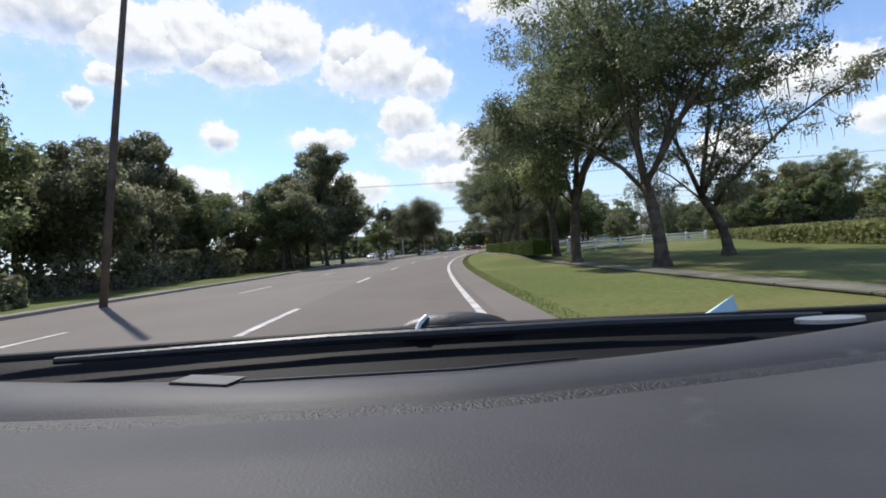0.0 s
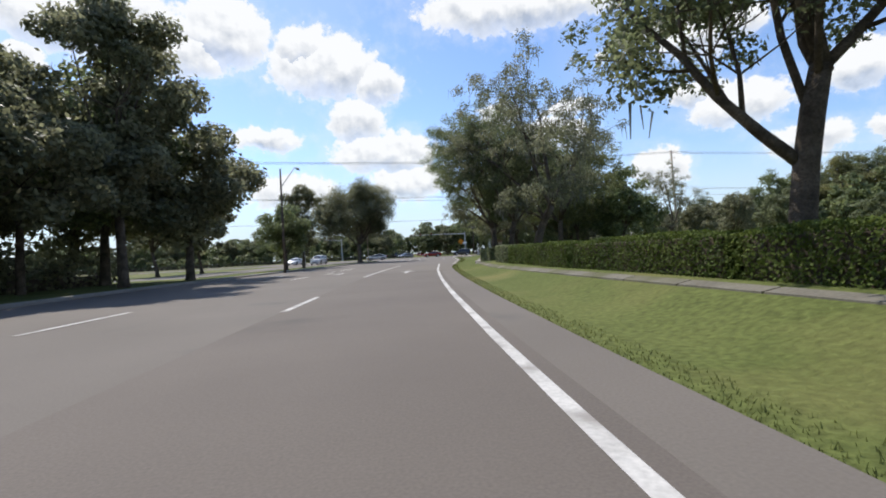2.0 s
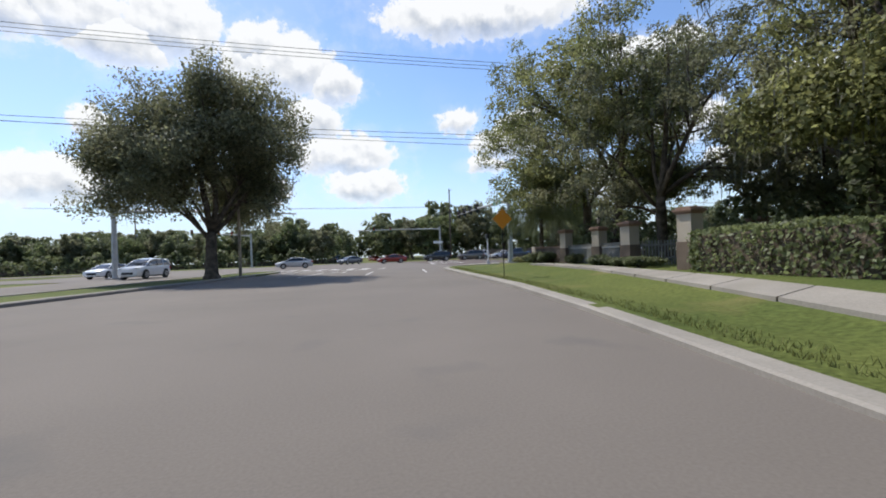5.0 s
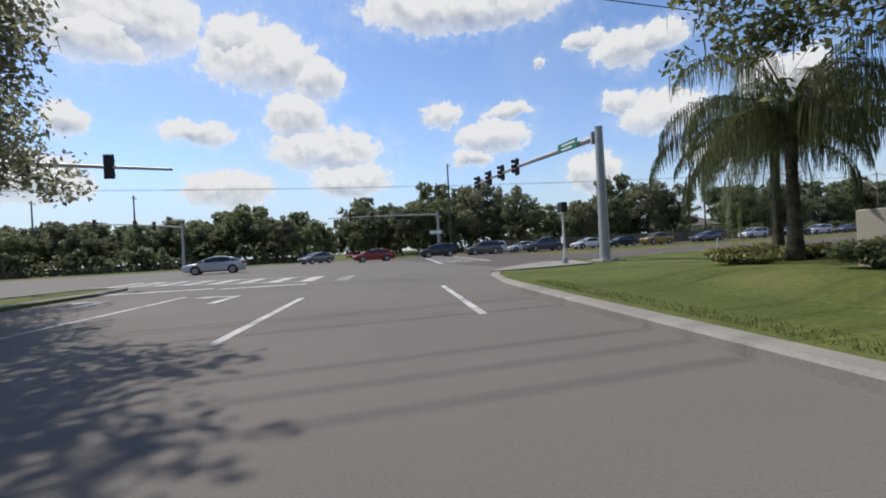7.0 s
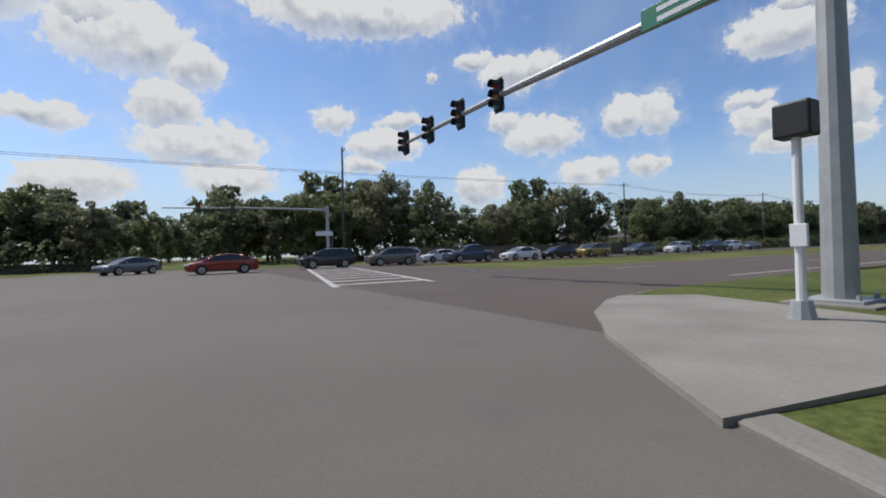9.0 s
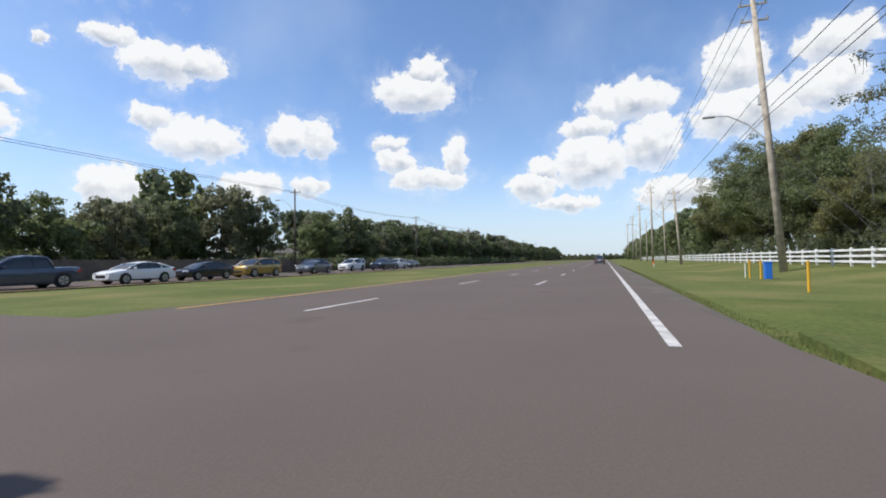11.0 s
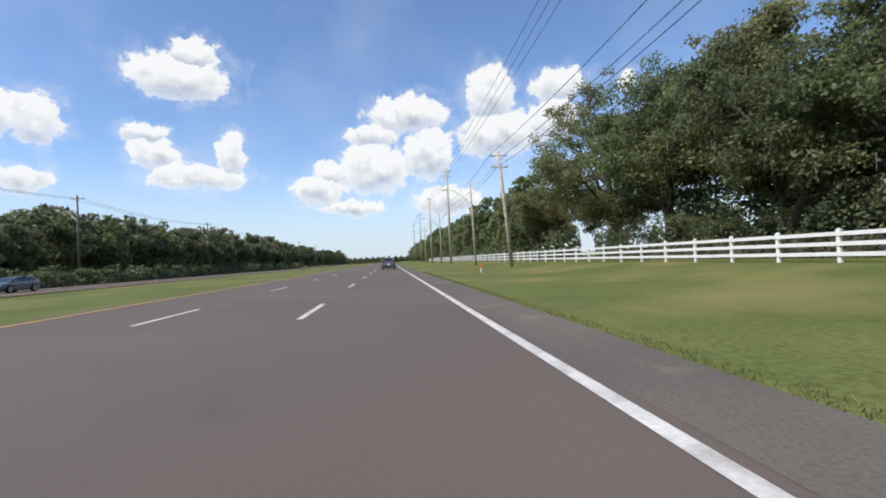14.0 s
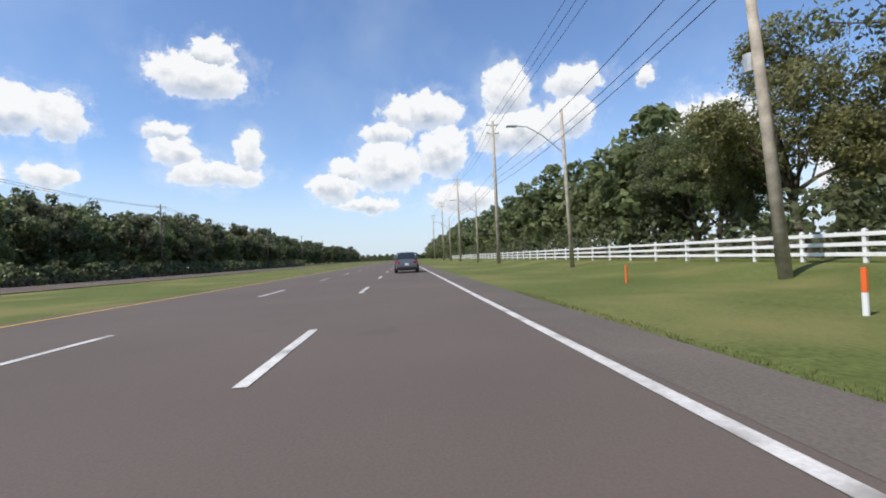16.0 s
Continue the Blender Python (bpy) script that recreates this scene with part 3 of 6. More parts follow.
line_along("edge_line", 0.0, -200, -46, road_a, 0.14)
line_along("edge_line", 0.0, -18.0, -12.0, road_a, 0.14)
line_along("turn_lane_line", -4.0, -67.5, -46, road_a, 0.16)
line_along("turn_lane_line", -3.9, -18.5, -12.5, road_a, 0.16)
line_along("turn_lane_line", -8.15, -54, -46.0, road_a, 0.16)
line_along("turn_lane_line", -8.1, -18.0, -9.0, road_a, 0.16)
for k in range(-6, 5):
    y = -78.4 - 11.6 * (k - 1)
    if -190 < y < -70:
        mark("lane_dash", (edge(y - 3.3) - 3.85, y - 3.3), (edge(y) - 3.85, y), 0.15, road_a)
        mark("lane_dash", (edge(y - 4.3) - 8.2, y - 4.3), (edge(y - 1) - 8.2, y - 1), 0.15, road_a)
for y in (-66, -58):
    mark("lane_dash", (edge(y) - 8.2, y), (edge(y + 3.2) - 8.2, y + 3.2), 0.15, road_a)
ys = [float(v) for v in np.arange(-200, -2, 3.0)]


# stop line, crossing bars, arrows
def road1_pt(u, v):
    """u metres left of the edge line, v metres along from the stop line."""
    d = Vector((0.155, 0.988))
    o = Vector((-1.0, -7.2))
    p = o + d * v + Vector((-0.988, 0.155)) * u
    return (p.x, p.y)


mark("stop_line", road1_pt(4.7, 0.0), road1_pt(7.9, 0.0), 0.5, road_b, z=0.012)
mark("stop_line", road1_pt(0.3, 0.0), road1_pt(4.4, 0.0), 0.5, road_b, M["paint_faint"], z=0.012)
mark("stop_line", road1_pt(8.4, 0.6), road1_pt(12.6, 0.6), 0.55, road_b, z=0.012)
# the crossing runs askew to the road: bars along the traffic between two edge lines
def cross_pt(a, v):
    """a metres along the crossing from its near corner, v metres on along the road."""
    return (-5.7 + 0.826 * a + 0.155 * v, -4.65 - 0.563 * a + 0.988 * v)


for k in range(9):
    a = 1.7 - 1.74 * k
    mark("crossing_bar", cross_pt(a, 0.05), cross_pt(a, 3.5), 0.6, road_b, M["paint_old"] if k == 0 else None, z=0.012)
for v in (0.0, 3.55):
    mark("crossing_edge", cross_pt(-13.5, v), cross_pt(0.55, v), 0.2, road_b, z=0.0145)
    mark("crossing_edge", cross_pt(1.2, v), cross_pt(2.2, v), 0.2, road_b, M["paint_old"], z=0.0145)


def arrow(u, v, turn):
    bm = bmesh.new()
    x, y = road1_pt(u, v)
    m = Matrix.Translation((x, y, 0.013)) @ Matrix.Rotation(radians(-8.9), 4, "Z")
    def poly(pts):
        bm.faces.new([bm.verts.new(m @ Vector((a, b, 0))) for a, b in pts])
    poly([(-0.12, -1.5), (0.12, -1.5), (0.12, 0.6), (-0.12, 0.6)])
    if turn:
        poly([(-0.12, 0.35), (-0.12, 0.6), (-0.75, 0.85), (-0.75, 0.6)])
        poly([(-0.75, 0.3), (-0.75, 1.15), (-1.35, 0.72)])
    else:
        poly([(-0.42, 0.6), (0.42, 0.6), (0.0, 1.8)])
    part("arrow_marking", bm, M["paint_white"], road_a, "worn white lane arrow")


for u, v, tn in ((6.0, -4.5, True), (10.2, -3.6, True), (6.2, -55.0, True), (10.6, -54.0, True), (1.5, -57.5, False)):
    arrow(u, v, tn)

# avenue markings
ribbon_x = lambda name, y0, x0, x1, w, m: mark(name, (x0, y0), (x1, y0), w, road_b, m, z=0.012)
ribbon_x("edge_line", 0.0, 15.5, 558, 0.16, M["paint_white"])
ribbon_x("edge_line_yellow", 11.35, 18, 558, 0.15, M["paint_yellow"])
ribbon_x("edge_line_yellow", 29.1, 18, 558, 0.15, M["paint_yellow"])
ribbon_x("edge_line", 39.8, 20, 558, 0.15, M["paint_white"])
for k in range(44):
    x = 29.6 + 12.1 * (k - 1)
    if x > 24:
        mark("lane_dash", (x, 3.72), (x + 3.6, 3.72), 0.15, road_b, z=0.012)
    if x > 16:
        mark("lane_dash", (x + 0.7, 7.5), (x + 4.3, 7.5), 0.15, road_b, z=0.012)
for k in range(14):
    x = 22 + 12.2 * k
    for yy in (33.4,):
        mark("lane_dash", (x, yy), (x + 3.2, yy), 0.14, road_b, z=0.012)
# ladder crossing over the avenue
for k in range(14):
    y = 7.6 + 2.3 * k
    x = 3.4 + 0.185 * (y - 7.0)
    mark("crossing_bar", (x + 0.15, y), (x + 3.65, y - 0.1), 0.5, road_b, z=0.012)
mark("crossing_edge", (3.3, 6.4), (9.3, 39.0), 0.25, road_b, z=0.0145)
mark("crossing_edge", (7.0, 6.2), (13.1, 39.0), 0.25, road_b, z=0.0145)


# ---- kerbs, median, pavement ----
def kerb(name, pts, h=0.14, w=0.32, label="pale concrete kerb", ends=0):
    verts, faces = [], []
    P2 = [Vector((p[0], p[1])) for p in pts]
    for i, p in enumerate(P2):
        d = (P2[min(i + 1, len(P2) - 1)] - P2[max(i - 1, 0)]).normalized()
        s = Vector((-d.y, d.x))
        hh = h * (0.1 + 0.9 * min(1.0, i / ends, (len(P2) - 1 - i) / ends)) if ends else h
        if -0.3 < p.x < 9.5 and p.y > -12:
            hh *= 0.3
        for a, z in ((0.0, -0.05), (0.0, hh * 0.75), (0.05, hh), (w, hh), (w, -0.05)):
            q = p + s * a
            verts.append((q.x, q.y, z))
    for i in range(len(P2) - 1):
        for k in range(4):
            a = 5 * i + k
            faces.append((a, a + 5, a + 6, a + 1))
    ob = raw(name, verts, faces, M["concrete"])
    return tagged(ob, label, "kerb", kind="structure")


def lawn(name, outline, z, label):
    bm = bmesh.new()
    vs = [bm.verts.new((x, y, z - (0.16 if -57 < y < -43 and x > -12 else 0.065 if y > -12 and -1 < x < 14 else 0))) for x, y in outline]
    bm.faces.new(vs)
    bm.normal_update()
    bmesh.ops.triangulate(bm, faces=bm.faces[:])
    bm.normal_update()
    bm.faces.ensure_lookup_table()
    if bm.faces[:][0].normal.z < 0:
        bmesh.ops.reverse_faces(bm, faces=bm.faces[:])
    # turned-down edge all round
    rim = bmesh.ops.extrude_edge_only(bm, edges=[e for e in bm.edges if e.is_boundary])
    for v in rim["geom"]:
        if isinstance(v, bmesh.types.BMVert):
            v.co.z -= 0.25
    ob = part(name, bm, M["lawn"])
    return tagged(ob, label, "grass", kind="structure")


yk = [float(v) for v in np.arange(-200, -11, 3.0)]
kl = [(left_kerb(y), y) for y in yk]
nose = [(left_kerb(-10) + 0.05, -10), (left_kerb(-5) - 0.1, -5), (left_kerb(-2) - 0.8, -2), (left_kerb(-2) - 2.1, -0.9), (left_kerb(-2) - 3.4, -2), (left_kerb(-5) - 4.2, -5)]
back = [(left_kerb(y) - 4.4, y) for y in (-12.0, -24.0, -36.0, -48.0, -54.0)]
kerb("kerb_median", kl + nose + back, label="pale concrete kerb round the planted median")
lawn("median_lawn", [(x - 0.15, y) for x, y in kl] + [(x, y - 0.2) for x, y in nose] + back + [(left_kerb(-56) - 60, -56), (left_kerb(-200) - 60, -200)], 0.10, "mown grass on the raised median")

corner = [(edge(y) + float(np.interp(y, [-52, -46, -40, -34, -26, -18, -13], [1.15, 1.5, 1.9, 2.0, 1.8, 1.55, 1.5])), y) for y in (-52.0, -46.0, -40.0, -34.0, -28.0, -22.0, -18.0, -14.0)]
corner += [(0.35, -11.5), (0.95, -9.3), (1.9, -7.2), (3.3, -5.2), (4.9, -3.5), (6.6, -2.3), (9.0, -1.6), (13.0, -1.4)]
kerb("kerb_corner", list(reversed(corner)), label="pale concrete kerb rounding the corner lawn", ends=3)
lawn("corner_lawn", [(x + 0.1, y - 0.1) for x, y in corner] + [(16.5, -1.6), (22, -8), (24, -20), (16, -30), (8, -40), (4, -46), (1, -52)], 0.10, "green corner lawn inside a concrete kerb")

# pavement along the approach road and the ramp at the corner
def walk_mid(y):
    return edge(y) + float(np.interp(y, [-130, -97, -90, -69, -58, -50, -40, -32, -27, -24], [6.0, 5.7, 3.75, 3.0, 3.0, 3.7, 5.1, 6.1, 6.3, 6.2]))


def wide(y):
    return float(np.interp(y, [-97, -90, -55, -45, -32], [0.4, 0.15, 0.15, 0.36, 0.5]))


for i, y in enumerate(np.arange(-128, -24, 1.8)):
    y = float(y)
    bm = bmesh.new()
    vs = [bm.verts.new(v) for v in ((walk_mid(y) - wide(y), y + 0.02, 0), (walk_mid(y) + wide(y), y + 0.02, 0), (walk_mid(y + 1.8) + wide(y + 1.8), y + 1.78, 0), (walk_mid(y + 1.8) - wide(y + 1.8), y + 1.78, 0))]
    top = bmesh.ops.extrude_face_region(bm, geom=[bm.faces.new(vs)])
    for v in [g for g in top["geom"] if isinstance(g, bmesh.types.BMVert)]:
        v.co.z += max(0.03 if y < -54 else 0.135, bank(v.co.x, v.co.y) + (0.075 if y > -44 else 0.022))
    bmesh.ops.recalc_face_normals(bm, faces=bm.faces[:])
    if i == 0:
        pavement = tagged(part("pavement", bm, M["concrete"]), "pale concrete slab footpath beside the lawn", "pavement", kind="structure")
    else:
        part("slab", bm, M["concrete_dull"] if y < -55 else M["concrete"], pavement)
bm = bmesh.new()
ramp = [bm.verts.new(v) for v in ((1.7, -7.4, 0.062), (3.3, -5.15, 0.062), (5.0, -3.45, 0.062), (7.0, -2.25, 0.065), (8.0, -3.4, 0.10), (6.6, -7.4, 0.11), (3.6, -7.8, 0.10))]
slab = bm.faces.new(ramp)
slab.normal_update()
if slab.normal.z < 0:
    slab.normal_flip()
# the slab's sides go down into the ground
rim = bmesh.ops.extrude_edge_only(bm, edges=bm.edges[:])
for v in rim["geom"]:
    if isinstance(v, bmesh.types.BMVert):
        v.co.z -= 0.2
bmesh.ops.recalc_face_normals(bm, faces=bm.faces[:])
slab.normal_update()
if slab.normal.z < 0:
    bmesh.ops.reverse_faces(bm, faces=bm.faces[:])
ob = part("pavement_ramp", bm, M["concrete"])
tagged(ob, "pale concrete kerb ramp at the corner", "pavement", kind="structure")


# ---- trees ----
def leaf_quads(rng, centres, radii, count, size, flat=0.75, shell=0.4, bridging=0.12):
    """count leaf sprays scattered through lumps, thicker towards the outside."""
    w = radii ** 2
    pick = rng.choice(len(centres), count, p=w / w.sum())
    d = rng.normal(size=(count, 3))
    d /= np.linalg.norm(d, axis=1)[:, None]
    r = radii[pick] * (shell + (1 - shell) * rng.random(count) ** 0.6) * (0.85 + 0.3 * rng.random(count))
    # some sprays bridge from one lump to the next
    other = rng.choice(len(centres), count, p=w / w.sum())
    bridge = np.where(rng.random(count) < bridging, rng.random(count), 0.0)[:, None]
    p = centres[pick] * (1 - bridge) + centres[other] * bridge + d * r[:, None] * np.array([1, 1, flat])
    n = d * 0.8 + rng.normal(size=(count, 3)) * 0.7 + np.array([0, 0, 0.45])
    n /= np.linalg.norm(n, axis=1)[:, None]
    a = np.cross(n, rng.normal(size=(count, 3)))
    a /= np.linalg.norm(a, axis=1)[:, None]
    b = np.cross(n, a)
    s = size * (0.6 + 0.8 * rng.random(count))
    a *= s[:, None]
    b *= (s * 0.55)[:, None]
    bend = n * (s * 0.18)[:, None]
    return np.stack([p - a + bend, p - b, p + a + bend, p + b], 1)


def tree(name, seed, h, r, leaves, size, material, trunk_r=0.28, fork=0.3, lumps=44, open_low=0.3, label="", category="tree"):
    """A tapered trunk with limbs and a lumpy leafy crown, base at the origin."""
    rng = np.random.default_rng(seed)
    base = thing(name, (0, 0, 0), label, category)
    zc, hz = h * (1 + open_low) / 2, h * (1 - open_low) / 2
    # lump centres inside an uneven ellipsoid
    cs, rs = [], []
    for i in range(lumps):
        d = rng.normal(size=3)
        d /= np.linalg.norm(d)
        k = 0.3 + 0.65 * rng.random() ** 0.7
        prof = 1.0 - 0.25 * max(0, d[2])
        cs.append((d[0] * r * k * prof, d[1] * r * k * prof, zc + d[2] * hz * k * 0.95))
        rs.append(r * (0.13 + 0.17 * rng.random()) * (42 / lumps) ** 0.25)
    cs, rs = np.array(cs), np.array(rs)
    bm = bmesh.new()
    zf = h * fork
    bend = rng.normal(size=2) * 0.25
    top = Vector((bend[0] * 1.5, bend[1] * 1.5, zf))
    tube(bm, [(0, 0, -0.15), (0.02, 0, 0.25), (bend[0] * 0.6, bend[1] * 0.6, zf * 0.5), top], [trunk_r * 1.5, trunk_r * 1.08, trunk_r * 0.92, trunk_r * 0.8], 9)
    order = rng.permutation(lumps)[:9]
    for j, i in enumerate(order):
        e = Vector(cs[i])
        mid = top.lerp(e, 0.5) + Vector((0, 0, 0.12 * (e - top).length)) + Vector(rng.normal(size=3) * 0.25)
        r0 = trunk_r * (0.55 - 0.03 * j)
        tube(bm, [top - Vector((0, 0, 0.3)), top.lerp(mid, 0.5) + Vector(rng.normal(size=3) * 0.1), mid, e], [r0, r0 * 0.8, r0 * 0.55, r0 * 0.2], 6)
        for q in range(2):
            o = Vector(cs[rng.integers(lumps)])
            o = mid + (o - mid).normalized() * min((o - mid).length, r * 0.6)
            tube(bm, [mid, mid.lerp(o, 0.5) + Vector(rng.normal(size=3) * 0.2), o], [r0 * 0.4, r0 * 0.28, r0 * 0.1], 5)
    soft_faces(part("trunk", bm, M["bark"], base))
    quads("crown", leaf_quads(rng, cs, rs, leaves, size), material, base)
    return base


def grown_tree(name, seed, h, r, leaves, size, material, trunk_r=0.28, fork=0.3, limbs=6, subs=4, twigs=3, low=0.32, clump=0.9, rise=(38, 72), moss=0, sweep=0.0, label="", category="tree", leaders=(), bare=1.6):
    """A flared trunk that divides into long rising limbs, branches and twigs, with leaves gathered in clumps at their ends."""
    rng = np.random.default_rng(seed)
    base = thing(name, (0, 0, 0), label, category)
    zc, hz = h * (1 + low) / 2, h * (1 - low) / 2
    zf = h * fork
    bend = rng.normal(size=2) * 0.2

    def trunk_at(u):
        return Vector((bend[0] * u * u * 1.6, bend[1] * u * u * 1.6, zf * u))

    bm = bmesh.new()
    us = (0.0, 0.03, 0.1, 0.3, 0.55, 0.8, 1.0)
    tube(bm, [trunk_at(u) - Vector((0, 0, 0.25 if u == 0 else 0)) for u in us], [trunk_r * k for k in (1.75, 1.5, 1.15, 1.0, 0.94, 0.9, 0.78)], 11)
    soft_faces(part("trunk", bm, M["bark"], base))

    def reach(p, d):
        """Distance from p along d to the crown's outline."""
        q = np.array([p.x / r, p.y / r, (p.z - zc) / hz])
        e = np.array([d.x / r, d.y / r, d.z / hz])
        a, b, c = e @ e, 2 * q @ e, q @ q - 1
        disc = b * b - 4 * a * c
        return max(0.25 * r, (-b + math.sqrt(disc)) / (2 * a)) if disc > 0 else 0.5 * r

    def curve(p, d, ln, lift, n=5):
        """A gently crooked run of points from p along d; lift bends it upwards or down."""
        pts, q, v = [p.copy()], p.copy(), d.copy()
        for _ in range(n):
            v = (v + Vector((0, 0, lift / n)) + Vector(rng.normal(size=3) * 0.11)).normalized()
            q = q + v * (ln / n)
            pts.append(q.copy())
        return pts

    def fan(d, deg):
        """d turned away from itself by deg, to any side."""
        side = d.orthogonal().normalized()
        side.rotate(Matrix.Rotation(rng.random() * 6.2832, 3, d))
        t = radians(deg)
        return (d * math.cos(t) + side * math.sin(t)).normalized()

    cs, rs = [], []

    def leafy(p, k=1.0):
        cs.append(tuple(p))
        rs.append(clump * k * (0.65 + 0.7 * rng.random()))

    turn = rng.random() * 6.28
    for i in range(limbs):
        az = turn + 6.2832 * (i + rng.uniform(-0.28, 0.28)) / limbs
        el = radians(rng.uniform(*rise) if i else 82)
        d = Vector((math.cos(az) * math.cos(el), math.sin(az) * math.cos(el), math.sin(el)))
        u = 1.0 if i < 3 else rng.uniform(0.72, 1.0)
        if i < len(leaders):
            # a limb with a set bearing, rise and start
            az, el, u = radians(leaders[i][0]), radians(leaders[i][1]), leaders[i][2]
            d = Vector((math.cos(az) * math.cos(el), math.sin(az) * math.cos(el), math.sin(el)))
        p = trunk_at(u)
        d0 = (d + Vector((0, 0, 0.35))).normalized()
        ln = reach(p, d) * rng.uniform(0.82, 1.02)
        if i < len(leaders):
            d0, ln = d, leaders[i][3]
        pts = curve(p - d0 * 0.15, d0, ln, 0.1 if i < len(leaders) else -0.45 + sweep)
        r0 = trunk_r * (0.64 - 0.055 * min(i, 6))
        bm = bmesh.new()
        wood = tube(bm, pts, [r0 * (1 - 0.15 * k) for k in range(6)], 7)
        leafy(pts[-1])
        leafy(pts[-2], 0.8)
        for j in range(subs):
            k = bare + (4.8 - bare) * (j + rng.random() * 0.8) / subs
            a = pts[int(k)].lerp(pts[min(5, int(k) + 1)], k - int(k))
            along = (pts[min(5, int(k) + 1)] - pts[int(k)]).normalized()
            sd = fan(along, rng.uniform(30, 62))
            if a.z < h * low + 1.0 and sd.z < 0:
                sd.z *= -0.4
            sl = min(reach(a, sd) * 0.95, ln * rng.uniform(0.32, 0.55))
            spts = curve(a, sd, sl, 0.15 + sweep * 0.5, 3)
            r1 = r0 * (1 - 0.15 * k) * 0.55
            bough = tube(bm, spts, [r1, r1 * 0.8, r1 * 0.55, r1 * 0.3], 5)
            weld(bm, bough[0], wood)
            leafy(spts[-1])
            leafy(spts[-2], 0.7)
            for q in range(twigs):
                b = spts[1 + q % 3]
                td = fan(sd, rng.uniform(30, 75))
                tl = min(max(0.3, reach(b, td)), sl * rng.uniform(0.4, 0.75))
                tp = curve(b, td, tl, 0.0, 2)
                weld(bm, tube(bm, tp, [r1 * 0.42, r1 * 0.3, r1 * 0.16], 4)[0], bough)
                leafy(tp[-1])
        soft_faces(part("limb", bm, M["bark"], base))
    cs, rs = np.array(cs), np.array(rs)
    keep = cs[:, 2] > h * low * 0.75
    cs, rs = cs[keep], rs[keep]
    quads("crown", leaf_quads(rng, cs, rs, leaves, size, 0.7, 0.15, 0.04), material, base)
    if moss:
        hang = rng.integers(0, len(cs), moss)
        p = cs[hang] + rng.normal(size=(moss, 3)) * rs[hang][:, None] * np.array([0.6, 0.6, 0.2]) - np.array([0, 0, 0.2])
        ln = 0.25 + 0.65 * rng.random(moss) ** 2
        ang = rng.random(moss) * 6.28
        a = np.stack([np.cos(ang), np.sin(ang), np.zeros(moss)], 1) * (0.012 + 0.02 * rng.random(moss))[:, None]
        dn = np.stack([rng.normal(size=moss) * 0.06, rng.normal(size=moss) * 0.06, -ln], 1)
        quads("moss", np.stack([p - a, p + a, p + dn + a * 0.3, p + dn - a * 0.3], 1), M["moss"], base, "grey hanging moss")["kind"] = "stuff"
    return base


def place(proto, first, x, y, z=0.0, rz=0.0, s=1.0, sz=None, label=""):
    m = pose(x, y, z, 0, 0, rz) @ Matrix.Diagonal((s, s, sz or s, 1))
    if first:
        proto.matrix_basis = m
        return proto
    ob = copy_thing(proto, pose(x, y, z, 0, 0, rz))
    ob.matrix_basis = m
    if label:
        ob["label"] = label
    return ob


def grove(protos, spots, group):
    used = set()
    for i, (x, y, s) in enumerate(spots):
        k = i % len(protos)
        ob = place(protos[k], k not in used, x, y, bank(x, y) if x > 14 or y > 45 or mound(x, y) > 0.1 else 0.05, (i * 77) % 360, s, s * (0.92 + 0.16 * ((i * 37) % 10) / 10))
        used.add(k)
        ob["group"] = group


rnd = random.Random(7)
# shade trees on the verge of the approach road
near_a = grown_tree("shade_tree", 11, 13.5, 4.8, 56000, 0.066, M["leaf_dark"], 0.22, 0.22, 6, 6, 5, 0.20, 0.72, (40, 74), 300, 0.15, "tall shade tree with dark leaves and grey moss")
near_b = grown_tree("shade_tree", 12, 14.2, 5.6, 58000, 0.064, M["leaf"], 0.24, 0.26, 7, 6, 5, 0.36, 0.72, (24, 70), 250, 0.12, "spreading shade tree with a forked trunk and moss")
near_p = grown_tree("shade_tree", 14, 12.0, 5.4, 62000, 0.062, M["leaf_dark"], 0.21, 0.30, 7, 9, 5, 0.30, 0.5, (42, 74), 150, 0.22, "tall shade tree with one long low limb", leaders=((100, 76, 1.0, 6.2), (172, 48, 0.54, 5.2), (-10, 46, 0.98, 4.2), (195, 62, 0.99, 5.2), (60, 60, 0.97, 5.0)), bare=1.1)
near_c = grown_tree("shade_tree", 13, 12.8, 6.2, 26000, 0.072, M["leaf_olive"], 0.26, 0.26, 7, 6, 4, 0.34, 0.55, (28, 66), 900, 0.1, "thin-leaved shade tree with long bare limbs and moss")
for i, (k, x, y, sc, rz) in enumerate(((0, -5.4, -108.4, 0.95, 30), (1, -6.5, -102.7, 0.9, 200), (0, -5.4, -95.4, 1.0, 140), (3, -5.8, -84.9, 1.0, 0), (2, -3.0, -63.7, 1.0, 20), (0, -3.2, -58.6, 0.95, 250), (1, -3.8, -56.0, 0.85, 310), (2, -2.2, -51.0, 0.9, 160), (2, 6.9, -28.6, 0.95, 290), (2, 8.6, -36.5, 0.95, 100), (1, 9.5, -43.0, 0.8, 10), (2, -0.5, -104.5, 0.75, 220), (2, 38.0, -17.6, 1.05, 40))):
    ob = place((near_a, near_b, near_c, near_p)[k], i in (0, 1, 3, 4), x, y, lawn_z(x, y) - 0.08 if y > -100 else 0.0, rz, sc)
    ob["group"] = "shade trees beside the pavement"

